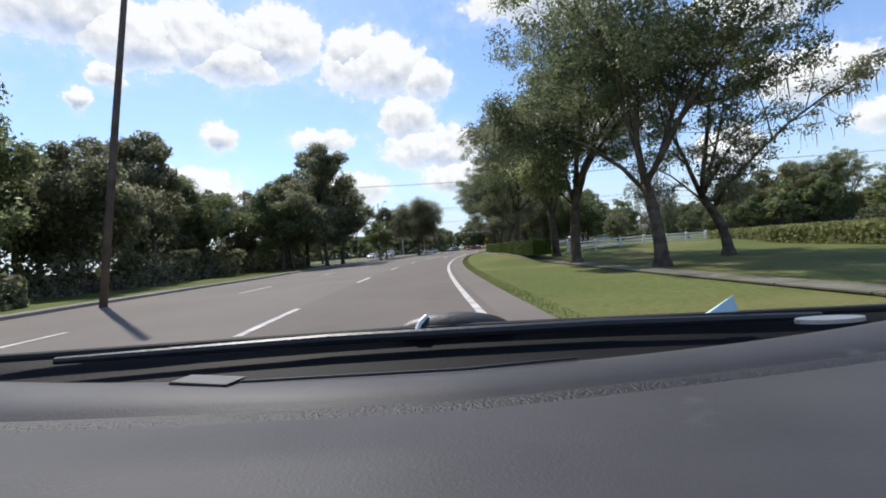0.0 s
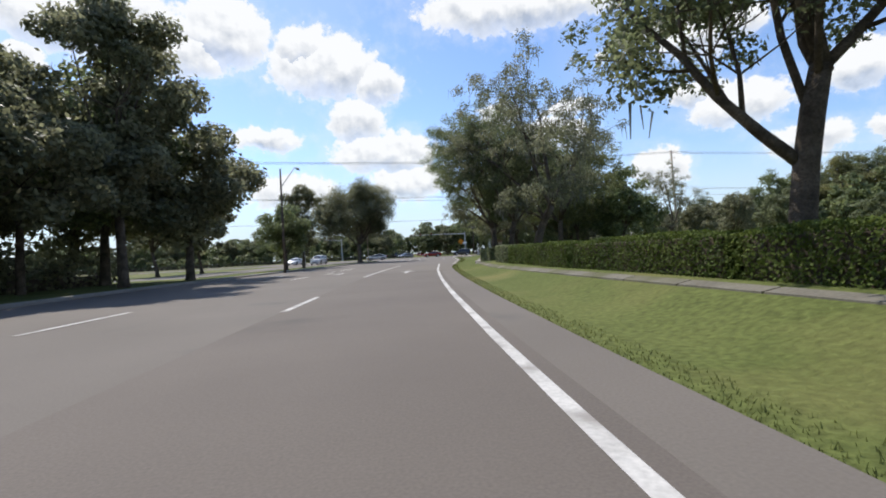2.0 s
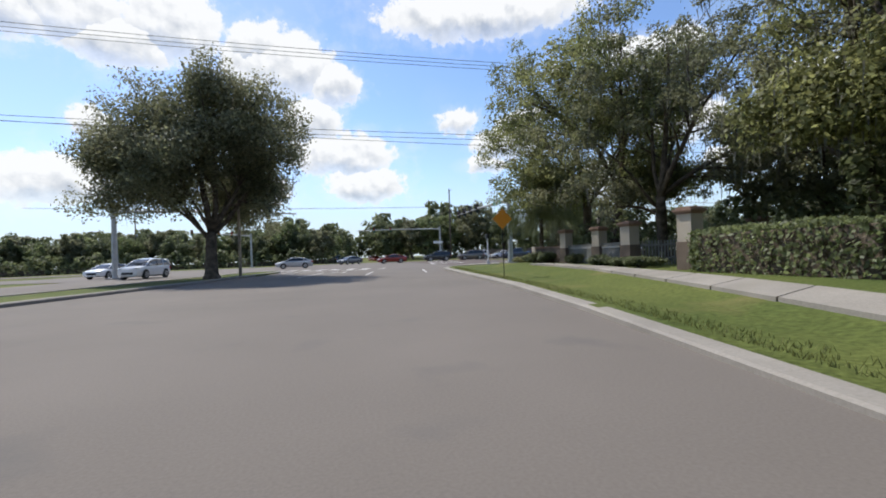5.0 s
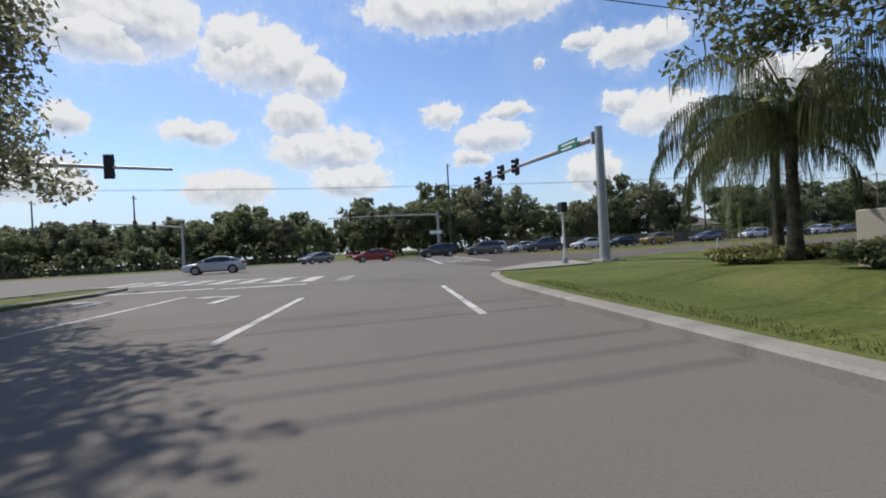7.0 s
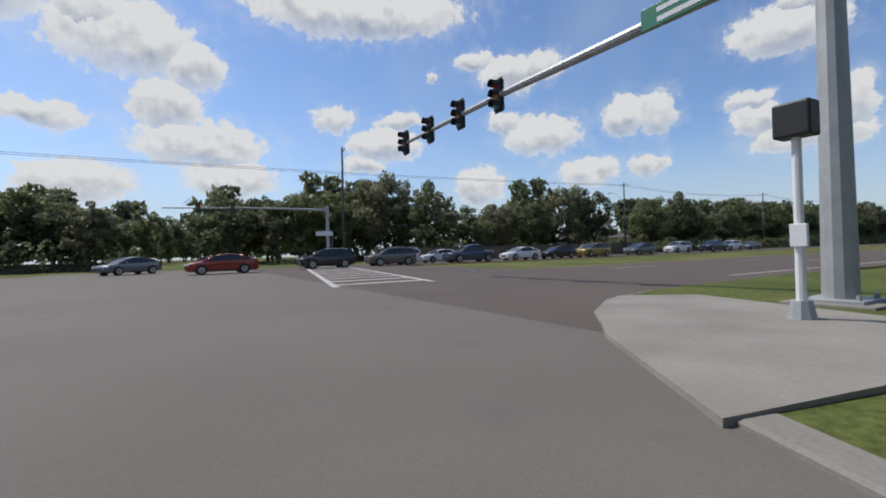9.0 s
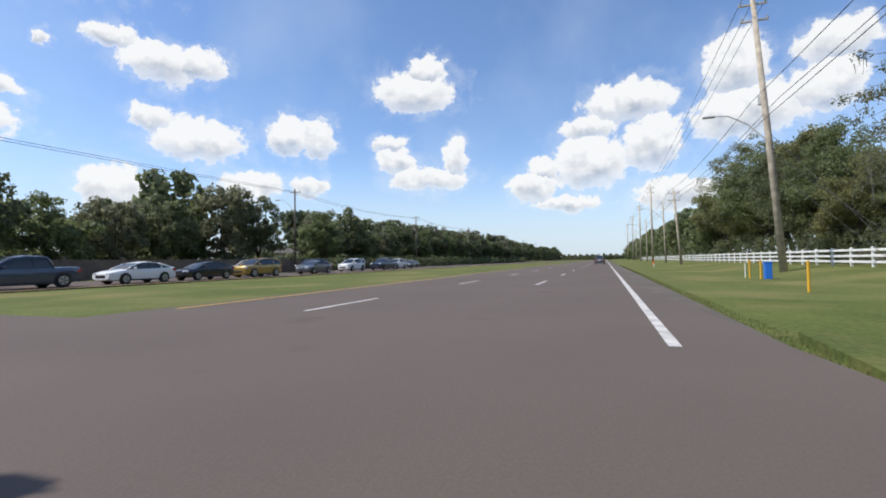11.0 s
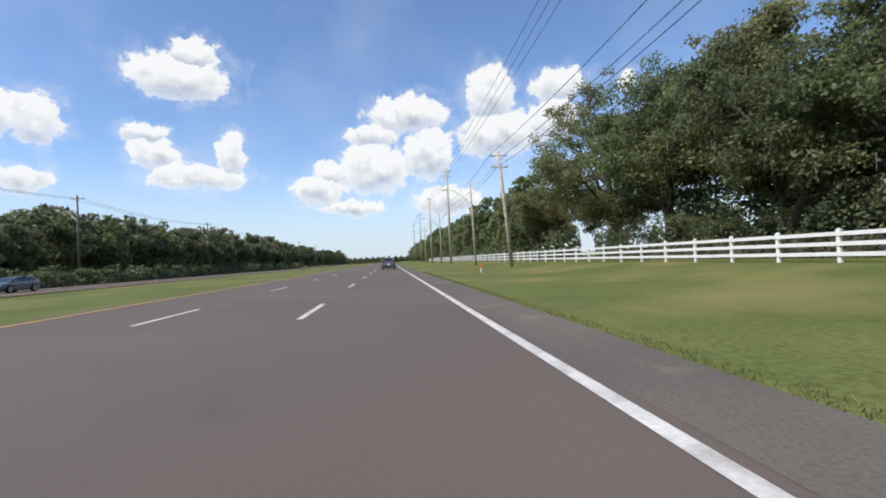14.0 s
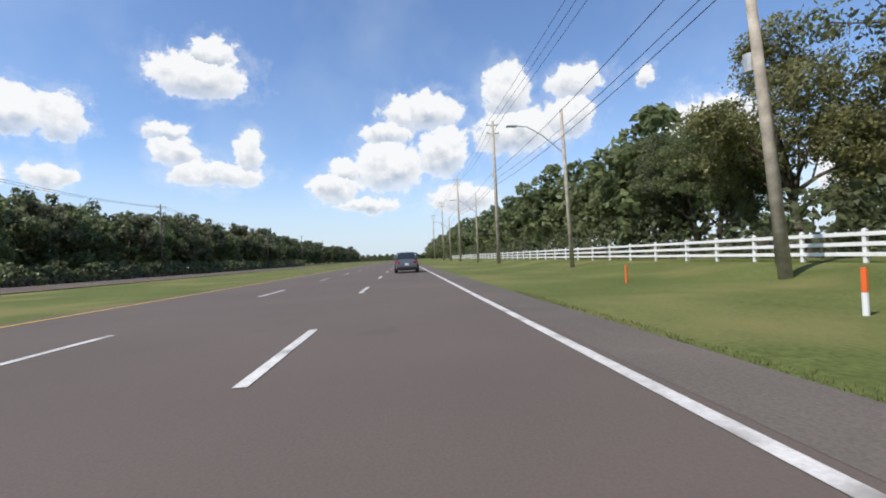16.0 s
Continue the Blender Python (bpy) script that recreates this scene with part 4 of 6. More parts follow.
oak_a = grown_tree("live_oak", 21, 13.6, 6.4, 120000, 0.105, M["leaf_olive"], 0.40, 0.24, 10, 8, 5, 0.40, 1.3, (20, 70), 150, 0.1, "broad live oak with a dense rounded crown")
oak_b = grown_tree("live_oak", 22, 14.5, 7.0, 46000, 0.092, M["leaf_oak"], 0.30, 0.28, 8, 6, 5, 0.34, 0.82, (24, 70), 900, 0.1, "live oak with olive leaves and hanging moss")
place(oak_a, True, -16.2, -15.0, 0.1, 20, 0.93)
oak_a["label"] = "broad live oak with a dense crown on the median"
for i, (x, y, sc, rz) in enumerate(((7.7, -20.9, 1.0, 15), (7.2, -24.3, 0.9, 130), (6.0, -40.0, 0.9, 310), (5.5, -47.5, 0.85, 200))):
    place(oak_b, i == 0, x, y, lawn_z(x, y) - 0.05, rz, sc)["group"] = "oaks behind the garden wall"

# planted row on the far side of the approach road
row_a = tree("roadside_tree", 31, 12.0, 5.0, 20000, 0.145, M["leaf"], 0.24, 0.25, 40, 0.14, "leafy green tree beside the road")
row_b = tree("roadside_tree", 32, 11.0, 4.8, 20000, 0.145, M["leaf_olive"], 0.22, 0.25, 38, 0.12, "olive-green tree beside the road")
row_c = tree("roadside_tree", 33, 13.5, 4.0, 17000, 0.14, M["leaf_olive"], 0.22, 0.3, 46, 0.2, "tall loose olive-green tree beside the road")
spots = []
for i in range(15):
    y = -128 + 8.2 * i
    if -64 < y < -50:
        continue
    spots.append((left_kerb(max(y, -120)) - 7.5 - 3.5 * rnd.random(), y + rnd.uniform(-2, 2), rnd.uniform(0.8, 1.0)))
    spots.append((left_kerb(max(y, -120)) - 15 - 5 * rnd.random(), y + rnd.uniform(-3, 3), rnd.uniform(0.8, 1.05)))
spots = [s for s in spots if not (s[1] > -52 and s[0] > left_kerb(s[1]) - 18)]
spots += [(-21.9, -36.5, 0.74), (-22.4, -44.0, 0.62), (-26.0, -58.5, 1.25), (-26.6, -65.5, 1.15), (-30.5, -60.0, 1.2), (-28.5, -73.0, 1.05), (-30.5, -67.0, 0.85), (-29.0, -75.0, 0.74), (-34.0, -58.0, 1.3)]
row_d = tree("roadside_tree", 34, 12.0, 5.0, 2800, 0.36, M["leaf_olive"], 0.22, 0.25, 44, 0.1, "olive-green tree behind the roadside row")
hind = [s for s in spots if s[0] < left_kerb(max(-120, min(s[1], -12))) - 13.5]
spots = [s for s in spots if s not in hind]
hind += [(left_kerb(max(y, -120)) - 24 + 3 * math.sin(y), y, 0.95) for y in range(-142, -58, 7)]
grove([row_d], hind, "roadside trees")
spots += [(left_kerb(y) - 11, y + 3.0, 0.72) for y in (-116.0, -99.0, -84.0)]
grove([row_a, row_b, row_c], spots, "roadside trees")

# woods across the avenue, and the hedge of trees beside it
wood_a = tree("woodland_tree", 41, 12.0, 4.8, 8200, 0.21, M["leaf_dark"], 0.24, 0.2, 70, 0.04, "dark green tree across the avenue")
wood_b = tree("woodland_tree", 42, 11.0, 4.4, 8200, 0.20, M["leaf"], 0.24, 0.2, 64, 0.06, "leafy green tree across the avenue")
wood_d = tree("woodland_tree", 44, 11.5, 4.9, 8200, 0.21, M["leaf_olive"], 0.24, 0.2, 70, 0.04, "olive-green tree across the avenue")
wood_e = tree("woodland_tree", 45, 11.5, 4.8, 4200, 0.28, M["leaf_dark"], 0.24, 0.2, 48, 0.04, "dark green tree in the far woods")
wood_f = tree("woodland_tree", 46, 12.5, 4.2, 4200, 0.28, M["leaf_olive"], 0.24, 0.2, 46, 0.08, "olive-green tree in the far woods")
wood_g = tree("woodland_tree", 47, 11.0, 4.9, 4200, 0.28, M["leaf"], 0.24, 0.2, 48, 0.04, "green tree in the far woods")
wood_h = tree("woodland_tree", 48, 12.0, 4.9, 1300, 0.52, M["leaf_dark"], 0.24, 0.2, 40, 0.04, "dark tree deep in the far woods")
front, mid, back = [(18, -34, 1.0), (13.0, -46.0, 0.85), (15.0, -56.0, 0.40), (20.0, -66.0, 0.32), (17.0, -76.0, 0.27), (12.5, -31.5, 0.85), (10.5, -38.5, 0.85), (29.0, -25.0, 0.8), (12.0, -63.0, 0.38), (9.0, -70.0, 0.30)], [], []
for i in range(66):
    x = -120 + 5.4 * i
    if -9.5 < x < 3:
        back.append((x + rnd.uniform(-2, 2), 190 + rnd.uniform(0, 40), rnd.uniform(1.1, 1.4)))
        continue
    y0 = 50 if x > 30 else 57
    xx = x + rnd.uniform(-2, 2)
    s = float(np.interp(xx, [-45, -27, -18, -10, 4, 14, 20, 25, 30, 36, 47, 53, 57, 61, 65, 68, 78, 84, 98, 104, 110, 114], [0.74, 0.72, 0.94, 0.74, 0.9, 0.95, 1.18, 1.22, 1.0, 0.86, 0.8, 0.95, 1.2, 1.14, 0.85, 0.72, 0.98, 1.1, 1.08, 0.7, 0.7, 1.1]))
    if not 68.5 < xx < 76.5:
        (front if 14 < xx < 112 else mid).append((xx, y0 + rnd.uniform(-2, 3), s * rnd.uniform(0.92, 1.06)))
    if 62 < xx < 84:
        back.append((xx, 78 + rnd.uniform(0, 5), rnd.uniform(0.7, 0.9)))
    else:
        back.append((x + rnd.uniform(-3, 3), y0 + 10 + rnd.uniform(-2, 5), s * rnd.uniform(0.95, 1.15)))
    if xx < -9:
        mid.append((x + 2.7 + rnd.uniform(-1, 1), y0 + 3 + rnd.uniform(-1, 3), s * rnd.uniform(0.8, 1.15)))
        back.append((x + 1.5 + rnd.uniform(-2, 2), y0 + 16 + rnd.uniform(-2, 4), s * rnd.uniform(0.9, 1.2)))
for i in range(52):
    x = 238 + 6.3 * i
    back.append((x + rnd.uniform(-2, 2), 52 + rnd.uniform(-2, 4), rnd.uniform(0.9, 1.25)))
# both sides of the road that goes on
for i in range(9):
    back.append((-12 + 5.0 * i, 158 + rnd.uniform(0, 14), rnd.uniform(0.95, 1.3)))
for i in range(9):
    y = 72 + 9.5 * i
    mid.append((edge(y) - 1.5 + rnd.uniform(0, 3), y, rnd.uniform(0.8, 1.15)))
    mid.append((edge(y) - 24 - rnd.uniform(0, 4), y, rnd.uniform(0.8, 1.1)))
grove([wood_a, wood_b, wood_d], front, "woods across the avenue")
grove([wood_e, wood_f, wood_g], mid, "far woods")
grove([wood_h], back, "far woods")

# wood behind the white fence
wall_a = grown_tree("woodland_tree", 51, 13.5, 4.6, 26000, 0.115, M["leaf"], 0.27, 0.26, 7, 5, 4, 0.16, 0.85, (25, 72), 200, 0.15, "tall green woodland tree behind the fence")
wall_b = grown_tree("woodland_tree", 52, 12.5, 4.6, 25000, 0.115, M["leaf_yellow"], 0.25, 0.24, 7, 5, 4, 0.12, 0.85, (20, 70), 300, 0.1, "yellow-green woodland tree behind the fence")
wall_c = grown_tree("live_oak", 53, 14.0, 6.8, 34000, 0.10, M["leaf_oak"], 0.46, 0.22, 8, 6, 5, 0.32, 0.72, (18, 66), 900, 0.05, "mossy live oak behind the white fence")
wall_d = grown_tree("woodland_tree", 55, 13.0, 4.8, 26000, 0.115, M["leaf_dark"], 0.26, 0.25, 7, 5, 4, 0.14, 0.85, (24, 72), 400, 0.15, "loose green woodland tree hung with moss")
place(wall_c, True, 84.0, -19.6, bank(83, -19), 40, 1.18)
wall_c["group"] = "trees behind the white fence"
# the trees stand singly, some tall and some low, with the sky between their tops
spots = [(44.5, -18.6, 0.60), (48.2, -20.6, 0.55), (52.6, -17.6, 0.66), (58.6, -19.4, 0.92), (63.4, -17.4, 0.86), (66.6, -20.2, 1.08), (73.4, -18.0, 1.05), (77.2, -21.5, 1.14), (95.8, -19.0, 1.0), (99.4, -17.0, 0.66), (103.6, -18.5, 0.82), (97.0, -26.5, 0.8), (91.5, -33.0, 0.35), (107.5, -21.0, 0.85), (69.6, -23.5, 1.08)]
deep = [(56.5, -27.0, 0.7), (62.0, -29.0, 0.85), (71.0, -28.0, 1.0)]
grove([wall_a, wall_d, wall_b], spots, "trees behind the white fence")
far_row = tree("woodland_tree", 54, 12.5, 4.6, 1900, 0.40, M["leaf"], 0.25, 0.22, 50, 0.02, "green tree along the fence line")
spots = deep
for i in range(62):
    x = 108 + 5.7 * i
    spots.append((x + rnd.uniform(-2, 2), -18.5 - rnd.uniform(0, 4), rnd.uniform(0.95, 1.2)))
for i in range(14):
    spots.append((62 + 13 * i + rnd.uniform(-4, 4), -62 - rnd.uniform(0, 20) - 2 * i, rnd.uniform(0.85, 1.1)))
for i in range(14):
    spots.append((50 + rnd.uniform(0, 40), -150 + 9 * i, rnd.uniform(0.55, 0.75)))
grove([far_row], spots, "trees in the distance")


def palm(x, y, h, seed, spread=1.0):
    rng = np.random.default_rng(seed)
    ob = thing("palm_tree", (x, y, lawn_z(x, y)), "queen palm with long drooping feathery fronds", "palm")
    bm = bmesh.new()
    tube(bm, [(0, 0, -0.1), (0.03, 0, 0.3), (0.05, 0, h * 0.35), (0.1, 0.05, h * 0.7), (0.12, 0.05, h)], [0.27, 0.2, 0.15, 0.135, 0.16], 10)
    for k in range(int(h / 0.16)):
        z = 0.3 + 0.16 * k
        if z < h - 0.1:
            cyl(bm, (0.12 * z / h, 0.05 * z / h, z), 0.158, 0.02, seg=10)
    soft_faces(part("trunk", bm, M["bark"], ob))
    bm = bmesh.new()
    tube(bm, [(0.12, 0.05, h - 0.1), (0.12, 0.05, h + 0.25), (0.12, 0.05, h + 0.7)], [0.17, 0.15, 0.06], 10)
    soft_faces(part("crown_shaft", bm, M["palm"], ob, "smooth green crown shaft"))
    n = 20
    for k in range(26):
        a = 2.4 * k + rng.random() * 0.4
        el = radians(80 - 88 * (k / 25) + rng.normal() * 5)
        L = (3.5 + 0.8 * rng.random()) * spread
        # the rib rises from the heart and arches over under its own weight
        spine, p, ang = [], Vector((0.12, 0.05, h + 0.3)), el
        for i in range(n + 1):
            spine.append(p.copy())
            p = p + Vector((math.cos(a) * math.cos(ang), math.sin(a) * math.cos(ang), math.sin(ang))) * (L / n)
            ang -= radians(3.6 + 6.4 * i / n) * (1.2 if el > 0.5 else 0.85)
        bm = bmesh.new()
        tube(bm, spine[::5], [0.035, 0.026, 0.018, 0.01, 0.004], 5)
        frond = part("frond", bm, M["palm"], ob)
        v = []
        side = Vector((-math.sin(a), math.cos(a), 0))
        fwd = Vector((math.cos(a), math.sin(a), 0))
        for i in range(6, n * 5):
            u = i / (n * 5)
            q = spine[min(n - 1, int(u * n))].lerp(spine[min(n, int(u * n) + 1)], u * n - int(u * n))
            ln = (0.75 * math.sin(math.pi * min(1, 0.2 + u * 0.72)) + 0.12) * (0.8 + 0.4 * rng.random()) * spread
            for sgn in (-1, 1):
                w = fwd * 0.011
                out = 0.16 + 0.16 * rng.random()
                knee = q + side * sgn * ln * out + fwd * ln * 0.1 + Vector((0, 0, ln * (0.06 - 0.12 * rng.random())))
                tip = knee + side * sgn * ln * (0.05 + 0.12 * rng.random()) + fwd * ln * 0.05 * rng.normal() + Vector((0, 0, -ln * (0.75 + 0.3 * rng.random())))
                v.append([q - w, q + w, knee + w, knee - w])
                v.append([knee - w, knee + w, tip + w * 0.3, tip - w * 0.3])
        quads("frond_blade", np.array(v), M["palm"], frond)["kind"] = "stuff"
    return ob


palm(6.6, -16.2, 3.3, 3)
palm(9.6, -13.4, 3.6, 4, 0.9)


# ---- hedges and shrubs ----
def hedge(name, pts, w, h, seed, label, dens=260, size=0.10, material=None, z0=0.0):
    rng = np.random.default_rng(seed)
    ob = thing(name, (pts[0][0], pts[0][1], z0), label, "hedge")
    o = Vector((pts[0][0], pts[0][1], 0))
    V, cores = [], bmesh.new()
    for p, q in zip(pts, pts[1:]):
        p, q = np.array(p), np.array(q)
        L = np.linalg.norm(q - p)
        d = (q - p) / L
        s = np.array([-d[1], d[0]])
        k = int(dens * L)
        u = rng.random(k) * L
        face = rng.random(k)
        top = face < (0.35 if name == "clipped_hedge" else 0.45)
        sd = np.where(rng.random(k) < 0.5, -1, 1)
        lat = np.where(top, (rng.random(k) - 0.5) * w, sd * w / 2 * (0.9 + 0.2 * rng.random(k)))
        z = np.where(top, h * (0.94 + 0.1 * rng.random(k)), h * rng.random(k))
        wild = 0.26 if name == "shrub_row" else 0.035
        z = z * (1 + wild * (np.sin(u * 0.9 + seed) + 0.8 * np.sin(u * 2.3 + 2 * seed) + 0.5 * np.sin(u * 4.1)))
        c = np.stack([p[0] + d[0] * u + s[0] * lat - o.x, p[1] + d[1] * u + s[1] * lat - o.y, z], 1)
        n = np.where(top[:, None], np.array([0, 0, 1.0]), np.stack([s[0] * sd, s[1] * sd, np.full(k, 0.3)], 1)) + rng.normal(size=(k, 3)) * 0.6
        n /= np.linalg.norm(n, axis=1)[:, None]
        a = np.cross(n, rng.normal(size=(k, 3)))
        a /= np.linalg.norm(a, axis=1)[:, None]
        b = np.cross(n, a)
        sz = size * (0.6 + 0.8 * rng.random(k))
        a *= sz[:, None]
        b *= (sz * 0.6)[:, None]
        V.append(np.stack([c - a, c - b, c + a, c + b], 1))
        # leafy end faces
        for end, s_out in ((p, -1), (q, 1)):
            m = int(dens * w)
            c = np.stack([end[0] + s[0] * (rng.random(m) - 0.5) * w - o.x, end[1] + s[1] * (rng.random(m) - 0.5) * w - o.y, h * rng.random(m)], 1)
            e = np.array([d[0] * s_out, d[1] * s_out, 0.2]) + rng.normal(size=(m, 3)) * 0.5
            e /= np.linalg.norm(e, axis=1)[:, None]
            ea = np.cross(e, rng.normal(size=(m, 3)))
            ea /= np.linalg.norm(ea, axis=1)[:, None]
            eb = np.cross(e, ea) * size * 0.6
            ea *= size
            V.append(np.stack([c - ea, c - eb, c + ea, c + eb], 1))
        mid = (p + q) / 2
        clipped = name == "clipped_hedge"
        box(cores, mid[0] - o.x, mid[1] - o.y, h * (0.46 if clipped else 0.2), L - (0.4 if clipped else 1.2), w * (0.8 if clipped else 0.42), h * (0.9 if clipped else 0.4), 0.05, Matrix.Rotation(math.atan2(d[1], d[0]), 4, "Z"))
    part("branch_core", cores, M["bark"], ob)
    quads("leaves", np.concatenate(V), material or M["leaf_hedge"], ob)
    return ob


def hedge_x(y):
    return edge(y) + float(np.interp(y, [-97, -91, -80, -69, -61, -49], [5.6, 5.1, 4.5, 4.1, 4.0, 4.6]))


hedge("clipped_hedge", [(hedge_x(y), y) for y in (-97.0, -91.0, -85.0, -78.0, -73.5, -69.6)], 1.1, 0.88, 5, "clipped green hedge beside the footpath", 2700, 0.031, None, 0.34)
for a, b, k, zb in ((-68.9, -65.2, 6, 0.26), (-62.4, -60.0, 28, 0.22), (-58.2, -56.2, 29, 0.2), (-54.4, -49.6, 30, 0.16)):
    hedge("clipped_hedge", [(hedge_x(a), a), (hedge_x(b), b)], 1.05, 1.0, k, "clipped dark green hedge beneath the trees", 1000, 0.05, M["leaf_dark"], zb)
hedge("clipped_hedge", [(2.1, -36.3), (1.5, -41.5)], 1.3, 1.2, 31, "rounded green hedge beside the gate pier", 700, 0.06, M["leaf"], 0.3)
hedge("shrub_row", [(left_kerb(y) - 11.0, y) for y in (-134.0, -118.0, -103.0, -88.0, -72.0, -58.0)], 2.4, 3.4, 17, "tall olive undergrowth between the roadside trees", 130, 0.2, M["leaf_olive"])
hedge("shrub_row", [(left_kerb(y) - 3.6, y) for y in (-134.0, -126.0, -118.0, -110.0, -106.0)], 1.7, 1.3, 7, "rounded grey-green shrubs on the raised median", 160, 0.14, M["leaf_olive"])
hedge("shrub_row", [(left_kerb(y) - 8.2, y) for y in (-104.0, -93.0, -84.0, -75.0, -66.0, -58.0)], 1.8, 1.9, 8, "olive shrubs beneath the roadside trees", 150, 0.15, M["leaf_olive"])
hedge("shrub_row", [(70.0, 43.4), (110.0, 42.6), (170.0, 42.6), (260, 43)], 2.0, 1.7, 9, "dark clipped hedge along the far side of the avenue", 60, 0.24, M["leaf_dark"])
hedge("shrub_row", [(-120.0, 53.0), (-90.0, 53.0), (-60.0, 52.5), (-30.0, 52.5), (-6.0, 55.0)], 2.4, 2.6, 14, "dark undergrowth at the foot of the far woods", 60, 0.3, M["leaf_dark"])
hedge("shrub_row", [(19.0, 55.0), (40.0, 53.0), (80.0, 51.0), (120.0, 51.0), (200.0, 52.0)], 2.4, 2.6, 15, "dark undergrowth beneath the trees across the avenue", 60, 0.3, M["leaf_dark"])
hedge("shrub_row", [(6.8, -22.5), (7.2, -28.0), (9.6, -33.5), (7.0, -40.0), (4.6, -46.0)], 1.6, 2.3, 16, "dark dense shrubs behind the picket fence", 170, 0.14, M["leaf_dark"])
hedge("shrub_row", [(570, -70), (576, -30), (568, 10), (578, 50), (570, 110)], 7.0, 4.5, 23, "low line of far trees closing the avenue", 70, 0.9, M["leaf_dark"])
hedge("shrub_row", [(91, -17.6), (150, -17.6), (200.0, -18.0), (290.0, -18.6)], 3.0, 2.6, 19, "dark undergrowth along the distant fence", 80, 0.24, M["leaf_dark"], 0.3)
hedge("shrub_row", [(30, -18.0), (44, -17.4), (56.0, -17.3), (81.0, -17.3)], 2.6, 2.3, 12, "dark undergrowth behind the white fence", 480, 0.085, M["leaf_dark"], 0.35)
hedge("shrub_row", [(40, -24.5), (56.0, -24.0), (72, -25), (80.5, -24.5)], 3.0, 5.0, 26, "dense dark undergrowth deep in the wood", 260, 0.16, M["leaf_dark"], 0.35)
hedge("shrub_row", [(81, -46), (96, -47), (110, -46)], 3.0, 2.4, 27, "low distant shrubs beyond the oak", 70, 0.25, M["leaf_olive"], 0.3)


hedge("tall_grass", [(5.0, -120.0), (7.0, -108.0), (10.0, -97.0), (13.0, -86.0)], 5.0, 0.9, 18, "tall pale green meadow grass behind the trees", 420, 0.12, M["tall_grass"])


def bush(x, y, r, h, seed, material, label, z=0.05):
    rng = np.random.default_rng(seed)
    ob = thing("bush", (x, y, z), label, "bush")
    cs = np.stack([rng.normal(size=9) * r * 0.35, rng.normal(size=9) * r * 0.35, h * (0.35 + 0.35 * rng.random(9))], 1)
    rs = np.full(9, r * 0.45) * (0.8 + 0.4 * rng.random(9))
    bm = bmesh.new()
    for c in cs:
        tube(bm, [(0, 0, -0.05), Vector(c) * 0.5, Vector(c)], [0.03, 0.02, 0.008], 5)
    part("stem", bm, M["bark"], ob)
    quads("leaves", leaf_quads(rng, cs, rs, 4200, 0.045, h / r * 0.6, 0.3), material, ob)
    return ob


for i, (x, y, r, h) in enumerate([(4.2, -25.2, 0.6, 0.6), (4.2, -21.9, 0.6, 0.75), (3.4, -28.9, 0.7, 0.55), (4.4, -20.6, 0.7, 0.8), (2.9, -30.9, 0.7, 0.45), (4.1, -28.2, 0.7, 0.55), (4.5, -19.3, 0.7, 0.6), (2.6, -32.6, 0.8, 0.5), (5.0, -16.2, 0.7, 0.45), (5.7, -15.4, 0.8, 0.5), (7.4, -14.6, 0.8, 0.5), (8.3, -13.6, 0.7, 0.5), (7.4, -16.0, 0.7, 0.5), (9.2, -13.0, 0.8, 0.6)]):
    bush(x, y, r, h, 60 + i, M["bed"] if i > 7 else M["leaf_dark"], "low straggling yellowish shrub beneath the palms" if i > 7 else "low dark shrub beside the garden wall", lawn_z(x, y) - 0.02)


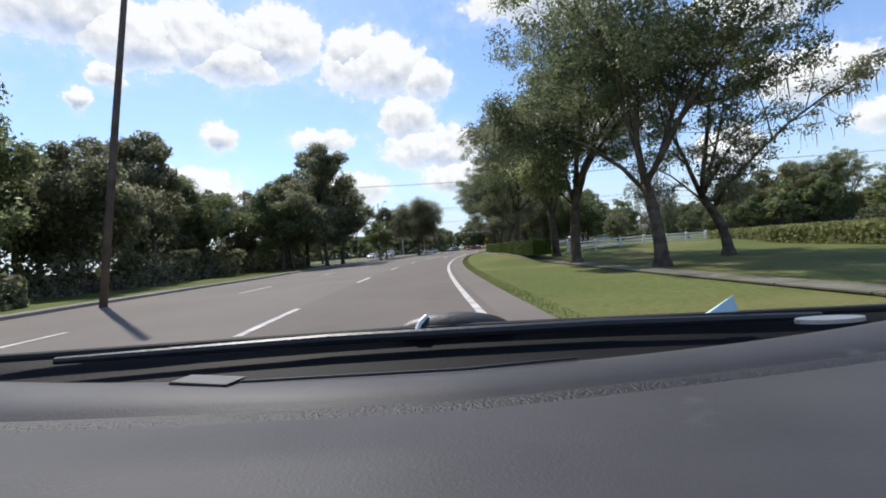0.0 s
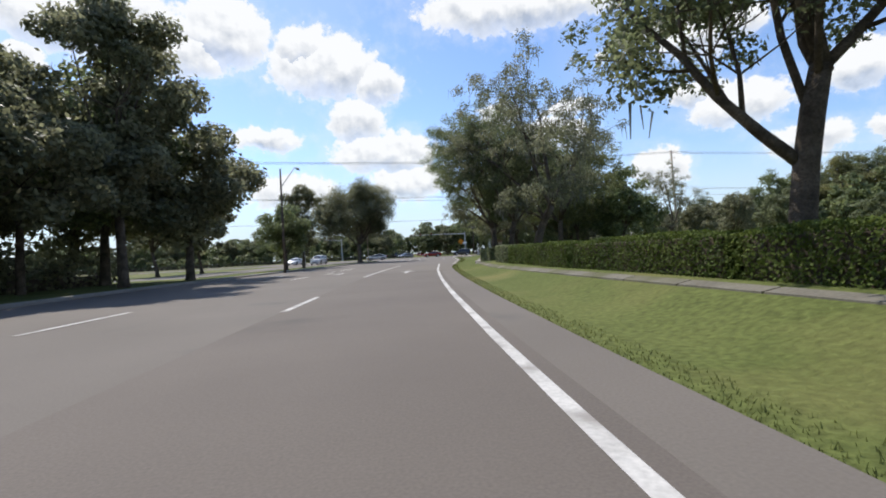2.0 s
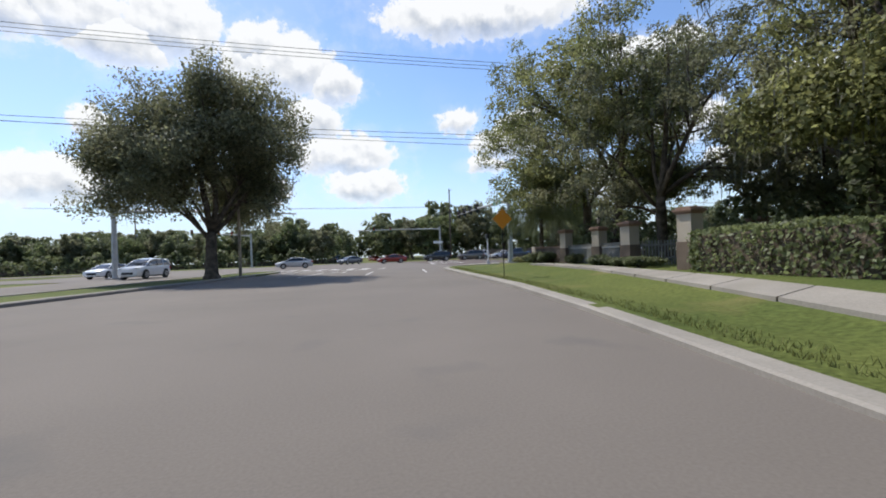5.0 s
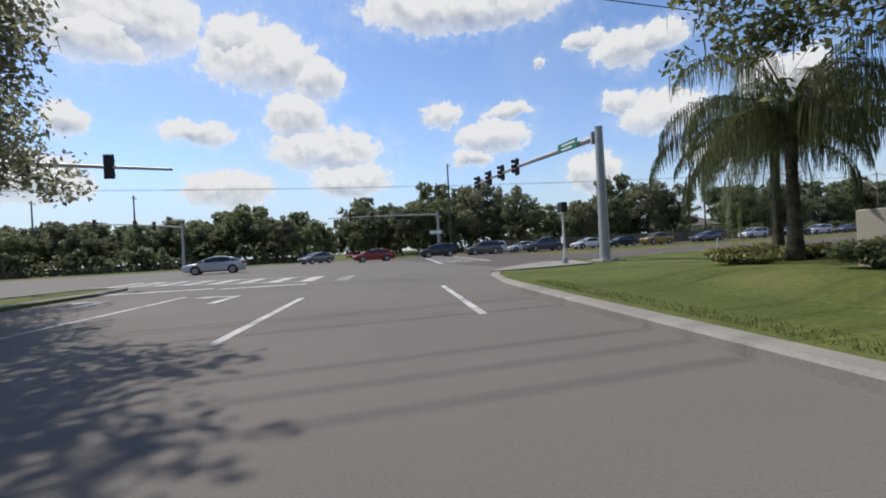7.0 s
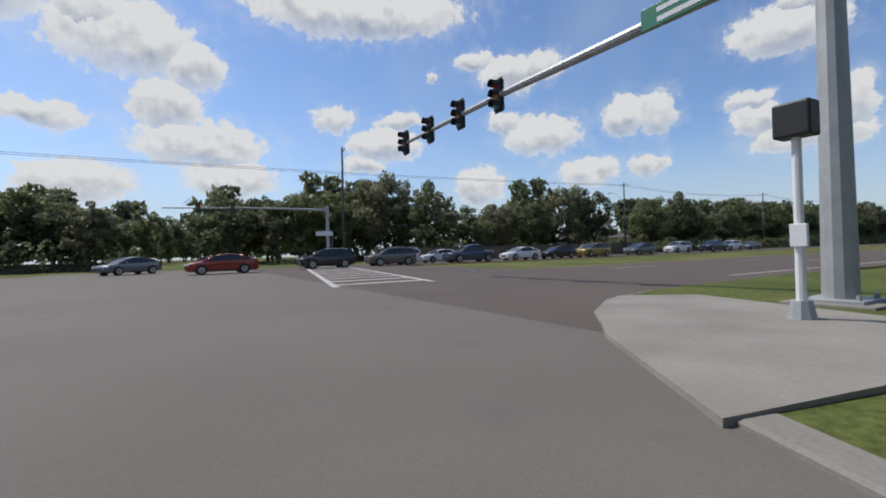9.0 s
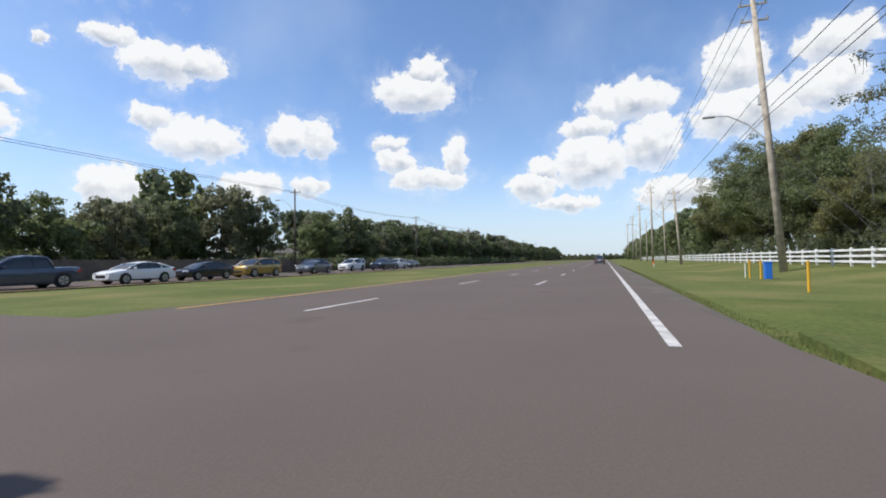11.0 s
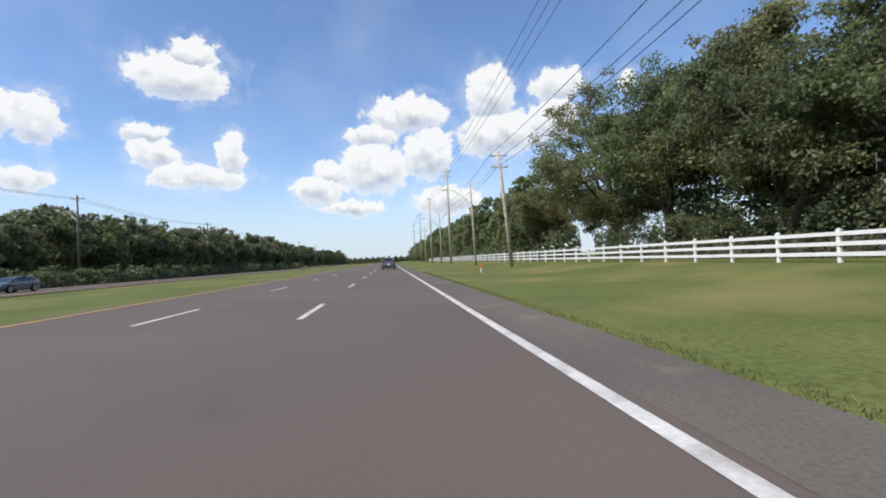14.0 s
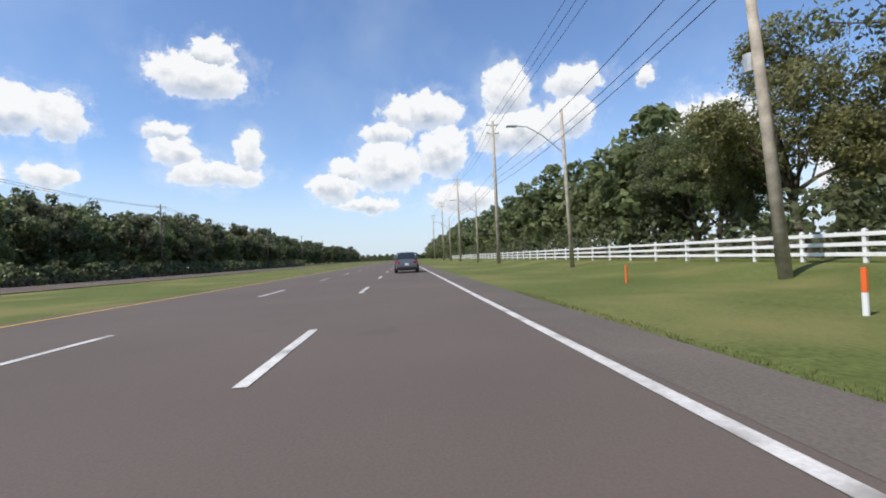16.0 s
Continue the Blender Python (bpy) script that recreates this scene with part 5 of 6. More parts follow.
# ---- street furniture ----
def mast(x, y, arm_to, h, label, sign=True, signals=(0.55, 0.7, 0.86), name="signal_mast", r=0.26):
    ob = thing(name, (x, y, 0.1), label, "signal mast")
    bm = bmesh.new()
    tube(bm, [(0, 0, 0.02), (0, 0, h)], [r, r * 0.72], 12)
    pole = part("pole", bm, M["galv"], ob)
    bm = bmesh.new()
    cyl(bm, (0, 0, h + 0.03), r * 0.76, 0.08, seg=12)
    part("cap", bm, M["galv"], pole)
    bm = bmesh.new()
    box(bm, 0, 0, 0.02, r * 3.4, r * 3.4, 0.07, 0.01)
    part("base_plate", bm, M["galv"], ob)
    bm = bmesh.new()
    box(bm, 0, 0, -0.06, r * 5.0, r * 5.0, 0.12, 0.02)
    part("footing", bm, M["concrete"], ob)
    for k in range(4):
        bm = bmesh.new()
        cyl(bm, (r * 1.35 * (1 if k % 2 else -1), r * 1.35 * (1 if k > 1 else -1), 0.09), 0.04, 0.1, seg=6)
        part("bolt", bm, M["galv"], ob)
    a = Vector((0, 0, h - 0.42))
    b = Vector(arm_to) - Vector((x, y, 0.1))
    d = b - a
    bm = bmesh.new()
    tube(bm, [a, a + d * 0.5 + Vector((0, 0, 0.12)), b], [r * 0.62, r * 0.45, r * 0.26], 10)
    arm = part("arm", bm, M["galv"], ob)
    bm = bmesh.new()
    side = Vector((-d.y, d.x, 0)).normalized()
    rz = Matrix.Rotation(math.atan2(d.y, d.x), 4, "Z")
    box(bm, *(a + d.normalized() * 0.28), 0.12, 0.5, 0.62, 0.02, rz)
    part("flange", bm, M["galv"], arm)
    if sign:
        c = a + d.normalized() * 2.45 + Vector((0, 0, 0.08)) + side * 0.22
        bm = bmesh.new()
        box(bm, *c, 1.9, 0.03, 0.5, 0.01, rz)
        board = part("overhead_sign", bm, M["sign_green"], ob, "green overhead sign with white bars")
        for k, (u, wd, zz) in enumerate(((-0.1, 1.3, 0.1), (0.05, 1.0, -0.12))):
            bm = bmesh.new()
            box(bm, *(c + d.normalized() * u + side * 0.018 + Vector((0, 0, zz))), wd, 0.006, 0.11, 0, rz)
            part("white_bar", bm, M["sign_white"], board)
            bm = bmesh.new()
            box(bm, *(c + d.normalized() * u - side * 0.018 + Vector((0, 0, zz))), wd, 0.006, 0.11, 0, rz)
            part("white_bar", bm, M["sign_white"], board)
    for u in signals:
        c = a + d * u + Vector((0, 0, 0.12 * 4 * u * (1 - u)))
        signal_head(ob, c, math.degrees(math.atan2(side.y, side.x)))
    return ob


def signal_head(parent, c, face_deg):
    rz = Matrix.Rotation(radians(face_deg), 4, "Z")
    bm = bmesh.new()
    box(bm, c.x, c.y, c.z, 0.22, 0.36, 1.05, 0.03, rz)
    head = part("signal_head", bm, M["signal_yellow"], parent, "black three-lamp traffic signal head")
    bm = bmesh.new()
    box(bm, c.x, c.y, c.z, 0.02, 0.46, 1.18, 0.01, rz)
    part("backplate", bm, M["black"], head)
    f = Vector((math.cos(radians(face_deg)), math.sin(radians(face_deg)), 0))
    for k, lens in enumerate(("lens_red", "lens_amber", "lens_green")):
        p = c + f * 0.12 + Vector((0, 0, 0.34 - 0.34 * k))
        bm = bmesh.new()
        bmesh.ops.create_cone(bm, cap_ends=True, segments=16, radius1=0.14, radius2=0.13, depth=0.03, matrix=Matrix.Translation(p) @ rz @ Matrix.Rotation(radians(90), 4, "Y"))
        part("lamp_lens", bm, M[lens], head)
        bm = bmesh.new()
        bmesh.ops.create_cone(bm, cap_ends=False, segments=16, radius1=0.155, radius2=0.155, depth=0.24, matrix=Matrix.Translation(p + f * 0.12) @ rz @ Matrix.Rotation(radians(90), 4, "Y"))
        for v in [v for v in bm.verts if v.co.z < p.z - 0.09]:
            bm.verts.remove(v)
        part("visor", bm, M["black"], head)


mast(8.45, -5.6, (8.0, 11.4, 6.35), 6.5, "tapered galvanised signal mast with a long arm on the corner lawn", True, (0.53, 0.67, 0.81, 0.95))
mast(-27.5, -0.8, (-11.9, 0.2, 5.75), 6.4, "galvanised signal mast with its arm over the turn lanes", False, (0.62, 0.83))
mast(13.2, 44.0, (-3.5, 46.5, 6.6), 6.8, "galvanised signal mast across the avenue", False, (0.6, 0.8), r=0.24)
mast(-24.0, 48.0, (-35.0, 45.5, 6.9), 6.5, "distant galvanised signal mast at the far corner", False, (0.3, 0.5, 0.9), r=0.22)
for x, y in ((13.6, 43.7),):
    ob = thing("street_name_sign", (x, y, 0.1), "small white street sign on a steel post", "sign")
    bm = bmesh.new()
    tube(bm, [(0, 0, 0), (0, 0, 3.9)], [0.03, 0.03], 8)
    part("post", bm, M["galv"], ob)
    bm = bmesh.new()
    box(bm, -0.9, 0, 3.6, 2.0, 0.03, 0.5, 0.01)
    part("board", bm, M["sign_white"], ob)


def ped_signal(x, y):
    ob = thing("pedestrian_signal", (x, y, 0.1), "pedestrian signal and push button on a short white post", "signal post")
    bm = bmesh.new()
    tube(bm, [(0, 0, 0), (0, 0, 2.45)], [0.06, 0.055], 10)
    part("post", bm, M["sign_white"], ob)
    bm = bmesh.new()
    cyl(bm, (0, 0, 0.12), 0.17, 0.24, seg=10, r2=0.12)
    part("base", bm, M["galv"], ob)
    bm = bmesh.new()
    box(bm, 0, 0, 2.62, 0.3, 0.44, 0.46, 0.03)
    part("signal_box", bm, M["black"], ob)
    bm = bmesh.new()
    box(bm, -0.08, -0.03, 1.1, 0.06, 0.2, 0.3, 0.01)
    part("button_sign", bm, M["sign_white"], ob)
    return ob


ped_signal(5.95, -6.07)


def warning_sign(x, y):
    ob = thing("warning_sign", (x, y, lawn_z(x, y) - 0.02), "plain orange diamond warning sign on a thin dark post", "road sign", rz=5)
    bm = bmesh.new()
    for w, d, off in ((0.034, 0.006, 0.0), (0.006, 0.02, 0.013), (0.006, 0.02, -0.013)):
        box(bm, off, 0.02 + d / 2, 1.15, w, d, 2.5, 0.001)
    part("post", bm, M["black"], ob)
    bm = bmesh.new()
    box(bm, 0, 0, 2.42, 0.62, 0.005, 0.62, 0.002, Matrix.Rotation(radians(47), 4, "Y"))
    part("panel", bm, M["sign_orange"], ob)
    bm = bmesh.new()
    for z in (2.2, 2.62):
        cyl(bm, (0, -0.006, z), 0.011, 0.012, "y", 8)
    part("bolt", bm, M["galv"], ob)
    return ob


warning_sign(-1.62, -29.6)


def stick(name, x, y, h, m, label, w=0.09, z=None):
    ob = thing(name, (x, y, bank(x, y) if z is None else z), label, "marker post")
    bm = bmesh.new()
    cyl(bm, (0, 0, h / 2 - 0.1), w / 2, h + 0.2, seg=10)
    post = part("post", bm, m, ob)
    bm = bmesh.new()
    cyl(bm, (0, 0, h), w / 2, 0.02, seg=10, r2=w / 4)
    part("cap", bm, m, post)
    return ob


for x, y in ((38.0, -7.1), (39.2, -6.9)):
    stick("marker_post", x, y, 1.05, M["post_yellow"], "yellow plastic utility marker post in the grass")
stick("marker_post", 27.6, -5.6, 1.05, M["post_yellow"], "yellow utility marker post with a paler top")
white_marker = stick("marker_post", 80.6, -5.8, 0.4, M["sign_white"], "orange-topped white flexible marker in the verge", 0.1)
bm = bmesh.new()
cyl(bm, (0, 0, 0.62), 0.05, 0.42, seg=10)
part("sleeve", bm, M["post_orange"], white_marker, "orange plastic sleeve")
stick("marker_post", 90.6, -6.6, 0.7, M["post_orange"], "orange flexible marker in the verge")
stick("marker_post", 12.4, -8.4, 0.8, M["sign_white"], "thin white marker post on the corner lawn", 0.06, 0.1)
stick("marker_post", 17.4, -7.4, 0.8, M["sign_white"], "thin white marker post in the verge", 0.06)
stick("marker_post", 40.5, -7.0, 0.9, M["sign_white"], "thin pale marker post in the verge", 0.05)

ob = thing("utility_pedestal", (38.6, -7.6, bank(38.6, -7.6)), "blue plastic utility cover standing in the grass", "utility cover")
bm = bmesh.new()
box(bm, 0, 0, 0.38, 0.34, 0.34, 0.95, 0.04)
body = part("body", bm, M["bin_blue"], ob)
bm = bmesh.new()
box(bm, 0, 0, 0.88, 0.38, 0.38, 0.09, 0.03)
part("lid", bm, M["bin_blue"], body)


# ---- utility poles and cables ----
def utility_pole(x, y, h, lean, label, arms=2, lamp=False, dark=False, r=0.22, tip=0.0):
    z0 = bank(x, y) if y < 0 else 0.0
    ob = thing("utility_pole", (x, y, z0), label, "utility pole")
    top = Vector((lean, tip, h))
    bm = bmesh.new()
    tube(bm, [(0, 0, -0.3), (lean * 0.5, tip * 0.5, h * 0.5), top], [r, r * 0.85, r * 0.62], 12)
    soft_faces(part("pole", bm, M["wood_dark"] if dark else M["wood_pole"], ob))
    for k in range(arms):
        z = h - 0.5 - 1.15 * k
        bm = bmesh.new()
        box(bm, lean * z / h + 0.12, tip * z / h, z, 0.1, 1.7, 0.11, 0.01)
        arm = part("crossarm", bm, M["wood_pole"], ob)
        for s in (-0.75, 0.0, 0.75):
            bm = bmesh.new()
            for q in range(3):
                cyl(bm, (lean * z / h + 0.12, s + tip * z / h, z + 0.1 + 0.06 * q), 0.06 - 0.012 * (q % 2), 0.05, seg=10)
            part("insulator", bm, M["galv"], arm)
    bm = bmesh.new()
    cyl(bm, (lean * 0.62 + 0.25, 0.1 + tip * 0.62, h * 0.62), 0.2, 0.6, seg=12)
    if arms:
        part("bracket", bm, M["galv"], ob)
    else:
        bm.free()
    if lamp:
        z = 8.8 if h > 12 else (h - 1.6 if h < 10 else h * 0.72)
        bm = bmesh.new()
        tube(bm, [(lean * z / h, tip * z / h, z), (lean * z / h + 0.6, 1.6, z + 1.5), (lean * z / h + 0.8, 2.7, z + 2.25), (lean * z / h + 0.85, 3.6, z + 2.35)], [0.05, 0.045, 0.04, 0.035], 8)
        arm = part("lamp_arm", bm, M["galv"], ob)
        bm = bmesh.new()
        box(bm, lean * z / h + 0.86, 3.9, z + 2.33, 0.3, 0.8, 0.14, 0.05)
        part("lamp_head", bm, M["galv"], arm, "grey cobra-head street lamp")
    return ob


POLES = [(45.2, -10.4, 19.0, 0.30), (87.2, -10.3, 11.6, 0.05), (132.5, -10.4, 19.0, 0.2), (175.0, -10.6, 19.0, 0.1), (218.0, -10.6, 19.0, -0.1), (262, -10.6, 19, 0.1)]
utility_pole(*POLES[0], "tall weathered wooden utility pole with a street lamp", 2, True, r=0.24, tip=1.15)
utility_pole(*POLES[1], "weathered wooden utility pole in the verge", 2, False, r=0.21, tip=0.85)
utility_pole(106.0, -10.3, 11.8, 0.05, "grey lamp pole standing in the verge", 0, True, r=0.17, tip=0.3)
for p in POLES[2:]:
    utility_pole(*p, "tall weathered wooden utility pole along the verge", 2, False, r=0.25)
for x in (150.0, 196.0):
    utility_pole(x, -10.5, 11.8, 0.05, "distant grey lamp pole in the verge", 0, True, r=0.17)
for x, y in ((66.0, 44.8), (112.0, 44.5), (156.0, 44.0), (216.0, 43.5), (262.0, 43.5), (310, 43.5), (-34, 60), (-50, 64), (36, 88)):
    utility_pole(x, y, 12.5, 0.0, "dark utility pole with a street lamp before the trees", 1, y < 50, True, 0.16)
utility_pole(17.5, 52.0, 16.0, 0.1, "tall thin dark utility pole beyond the junction", 1, False, True, 0.2)
utility_pole(-21.3, -50.5, 9.2, 0.0, "dark street lamp pole on the median", 0, True, True, 0.11)
utility_pole(-24.7, -107.6, 13.0, 1.9, "steel lamp pole among the median shrubs", 0, False, True, 0.13)
utility_pole(-14.9, -12.6, 9.5, 0.0, "grey steel pole on the median nose", 0, False, False, 0.11)


def cable(pts, sag, r=0.02, label="black overhead cable between utility poles"):
    cu = bpy.data.curves.new("cable", "CURVE")
    cu.dimensions, cu.bevel_depth, cu.bevel_resolution = "3D", r, 1
    for p, q in zip(pts, pts[1:]):
        p, q = Vector(p), Vector(q)
        s = cu.splines.new("POLY")
        s.points.add(12)
        for i in range(13):
            u = i / 12
            v = p.lerp(q, u) - Vector((0, 0, sag * 4 * u * (1 - u)))
            s.points[i].co = (*v, 1)
    cu.materials.append(M["wire"])
    me = bpy.data.meshes.new_from_object(bpy.data.objects.new("tmp", cu))
    ob = new("overhead_cable", me)
    return tagged(ob, label, "cable", "overhead cables")


zs = lambda p, dz: p[2] - dz
tall = [POLES[0]] + POLES[2:]
for s, dz in ((-0.75, 0.3), (0.0, 0.3), (0.75, 0.3)):
    cable([(-40.0, -9.7 + s, 18.5)] + [(p[0], p[1] + s + (1.15 if p is tall[0] else 0), zs(p, dz)) for p in tall], 0.9)
low = [(45.4, -9.7, 12.0), (87.25, -9.45, 11.6), (132.5, -10.4, 12.0), (175.0, -10.6, 12.0), (218.0, -10.6, 12.0)]
for s, dz in ((-0.75, 0.3), (0.75, 0.3), (0.1, 1.6)):
    cable([(-40.0, -9.7 + s, 12.0)] + [(p[0], p[1] + s, p[2] - dz) for p in low], 0.6)
for s in (-0.5, 0.5):
    cable([(-60.0, 45.6 + s, 11.8), (66.0, 44.8 + s, 12.0), (112.0, 44.5 + s, 12.0), (156.0, 44.0 + s, 12.0), (216.0, 43.5 + s, 12.0)], 0.8)
# stays from the tall pole down to the verge
for z, x, y in ((9.4, 35.6, -12.4), (8.2, 35.0, -12.9), (7.0, 37.8, -13.0)):
    cable([(45.3, -9.9, z), (x, y, bank(x, y))], 0.0, 0.013, "steel stay wire from the pole to the ground")
cable([(87.22, -9.75, 8.0), (90.0, -12.4, 0.2)], 0.0, 0.012, "steel stay wire from the pole to the ground")


# ---- white board fence ----
def fence(x0, x1, y0, y1, step):
    k = max(1, round(math.hypot(x1 - x0, y1 - y0) / step))
    dx = (x1 - x0) / k
    step = math.hypot(x1 - x0, y1 - y0) / k
    ob = thing("board_fence", (x0, y0, bank(x0, y0)), "white three-rail board fence along the verge", "fence")
    pm = None
    def at(i):
        x = x0 + dx * i
        y = y0 + (y1 - y0) * i / k
        return Vector((x - x0, y - y0, bank(x, y) - bank(x0, y0)))
    for i in range(k + 1):
        p = at(i)
        if pm is None:
            bm = bmesh.new()
            box(bm, 0, 0, 0.5, 0.13, 0.13, 1.3, 0.008)
            bmesh.ops.create_cone(bm, cap_ends=True, segments=4, radius1=0.11, radius2=0.0, depth=0.07, matrix=Matrix.Translation((0, 0, 1.185)) @ Matrix.Rotation(radians(45), 4, "Z"))
            pm = part("post", bm, M["white_vinyl"], ob)
            pm.location = p
        else:
            q = new("post", pm.data)
            q.parent = ob
            q.location = p
    rail = None
    for i in range(k):
        p, q = at(i), at(i + 1)
        for z in (0.30, 0.66, 1.02):
            if rail is None:
                bm = bmesh.new()
                box(bm, step / 2, 0.075, 0, step, 0.035, 0.145, 0.005)
                rail = bpy.data.meshes.new("rail")
                bm.to_mesh(rail)
                bm.free()
                rail.materials.append(M["white_vinyl"])
            r = new("rail", rail)
            r.parent = ob
            d = q - p
            r.matrix_basis = Matrix.Translation(p + Vector((0, 0, z))) @ Matrix.Rotation(math.atan2(d.y, d.x), 4, "Z") @ Matrix.Rotation(-math.atan2(d.z, math.hypot(d.x, d.y)) + 0.004 * math.sin(i * 7 + z * 9), 4, "Y")
    return ob


fence(20.0, 98.0, -14.0, -14.0, 2.5)
fence(98.0, 230.0, -14.05, -14.6, 3.3)
field_fence = fence(-4.2, 9.0, -94.0, -87.5, 2.4)
field_fence.scale = (1, 1, 0.62)
tagged(field_fence, "low white board fence across the field behind the trees")


# ---- garden wall with brick piers and pickets ----
def pier(x, y, h, label, lamp=False):
    ob = thing("gate_pier", (x, y, lawn_z(x, y) - 0.02), label, "pier", rz=8)
    bm = bmesh.new()
    box(bm, 0, 0, h / 2 - 0.05, 0.52, 0.52, h + 0.1, 0.01)
    part("shaft", bm, M["stucco"], ob)
    bm = bmesh.new()
    box(bm, 0, 0, h + 0.04, 0.60, 0.60, 0.07, 0.01)
    box(bm, 0, 0, h + 0.11, 0.70, 0.70, 0.08, 0.015)
    box(bm, 0, 0, h + 0.18, 0.56, 0.56, 0.07, 0.02)
    part("cap", bm, M["brick"], ob, "brown brick cap")
    bm = bmesh.new()
    box(bm, 0, 0, 0.42, 0.58, 0.58, 0.95, 0.012)
    part("plinth", bm, M["wall_brown"], ob, "dark brown plinth")
    if lamp:
        z = h + 0.21
        bm = bmesh.new()
        cyl(bm, (0, 0, z + 0.03), 0.07, 0.06, seg=10)
        cyl(bm, (0, 0, z + 0.1), 0.02, 0.12, seg=8)
        for k in range(4):
            a = k * math.pi / 2 + 0.78
            tube(bm, [(0.06 * math.cos(a), 0.06 * math.sin(a), z + 0.16), (0.1 * math.cos(a), 0.1 * math.sin(a), z + 0.4)], [0.008, 0.008], 5)
        cyl(bm, (0, 0, z + 0.16), 0.07, 0.02, seg=8)
        cyl(bm, (0, 0, z + 0.45), 0.14, 0.12, seg=8, r2=0.03)
        cyl(bm, (0, 0, z + 0.53), 0.015, 0.06, seg=6)
        lantern = part("lantern", bm, M["black"], ob, "black metal lantern")
        bm = bmesh.new()
        cyl(bm, (0, 0, z + 0.28), 0.055, 0.22, seg=8, r2=0.085)
        part("lantern_glass", bm, M["stucco"], lantern, "cream lantern glass")
    return ob


PIERS = [(4.8, -23.2), (4.4, -27.2), (3.5, -30.8), (8.8, -32.0)]
for i, (x, y) in enumerate(PIERS + [(2.3, -35.4)]):
    pier(x, y, 1.75 if i in (0, 4) else 1.66, "stucco gate pier with a lantern on its brick cap" if i == 1 else "stucco gate pier with brick cap and plinth", i == 1)
for (x0, y0), (x1, y1) in zip(PIERS, PIERS[1:]):
    ob = thing("picket_fence", (x0, y0, lawn_z(x0, y0) - 0.02), "grey-white weathered picket fence between the piers, toned down for shade", "fence")
    d = Vector((x1 - x0, y1 - y0, 0))
    n = int(d.length / 0.13)
    rz = Matrix.Rotation(math.atan2(d.y, d.x), 4, "Z")
    bm = bmesh.new()
    for z in (0.3, 0.85):
        box(bm, d.x / 2, d.y / 2, z, d.length, 0.04, 0.08, 0.004, rz)
    part("rail", bm, M["picket"], ob)
    bm = bmesh.new()
    box(bm, 0, 0, 0.52, 0.06, 0.03, 1.04, 0.004, rz)
    first = part("picket", bm, M["picket"], ob)
    for i in range(1, n):
        q = new("picket", first.data)
        q.parent = ob
        q.location = d * (i / n)
    first.location = d * 0.004
ob = thing("garden_wall", (4.85, -22.85, lawn_z(4.85, -22.85) - 0.02), "low curved stucco entrance wall with a brick coping", "wall")
arc = [(0.0, 0.0), (0.28, 0.9), (0.35, 1.8), (0.25, 2.7), (0.0, 3.6)]
for (x0, y0), (x1, y1) in zip(arc, arc[1:]):
    d = Vector((x1 - x0, y1 - y0, 0))
    rz = Matrix.Rotation(math.atan2(d.y, d.x), 4, "Z")
    bm = bmesh.new()
    box(bm, (x0 + x1) / 2, (y0 + y1) / 2, 0.45, d.length, 0.34, 1.0, 0.015, rz)
    part("wall_body", bm, M["wall_brown"], ob)
    bm = bmesh.new()
    box(bm, (x0 + x1) / 2, (y0 + y1) / 2, 0.99, d.length + 0.02, 0.46, 0.09, 0.02, rz)
    part("coping", bm, M["brick"], ob)
bm = bmesh.new()
box(bm, 0.0, 3.75, 0.5, 0.5, 0.5, 1.15, 0.02)
part("end_post", bm, M["stucco"], ob)


# ---- vehicles ----
def wheel(parent, x, y, r, w):
    bm = bmesh.new()
    cyl(bm, (x, y, r), r, w, "y", 20)
    bmesh.ops.bevel(bm, geom=[e for e in bm.edges if abs(e.verts[0].co.y - e.verts[1].co.y) < 1e-4 and len(e.link_faces) == 2 and any(len(f.verts) > 6 for f in e.link_faces)], offset=0.03, segments=2, affect="EDGES")
    t = part("tyre", bm, M["rubber"], parent)
    s = 1 if y > 0 else -1
    bm = bmesh.new()
    cyl(bm, (x, y + s * w * 0.42, r), r * 0.66, w * 0.25, "y", 20)
    rim = part("rim", bm, M["alloy"], t)
    for k in range(5):
        a = k * 2 * math.pi / 5
        bm = bmesh.new()
        box(bm, x + 0.36 * r * math.cos(a), y + s * w * 0.56, r + 0.36 * r * math.sin(a), r * 0.5, 0.02, r * 0.12, 0.004, Matrix.Rotation(-a, 4, "Y"))
        part("spoke", bm, M["black"], t)


def loft(bm, sections):
    """sections: rows of (x, [(y, z), ...]) for half a body; mirrored across y."""
    rings = []
    for x, half in sections:
        pts = [(y, z) for y, z in half] + [(-y, z) for y, z in reversed(half)]
        rings.append([bm.verts.new((x, y, z)) for y, z in pts])
    n = len(rings[0])
    for a, b in zip(rings, rings[1:]):
        for k in range(n):
            bm.faces.new((a[k], a[(k + 1) % n], b[(k + 1) % n], b[k]))
    bm.faces.new(rings[0])
    bm.faces.new(rings[-1][::-1])
    bmesh.ops.recalc_face_normals(bm, faces=bm.faces[:])


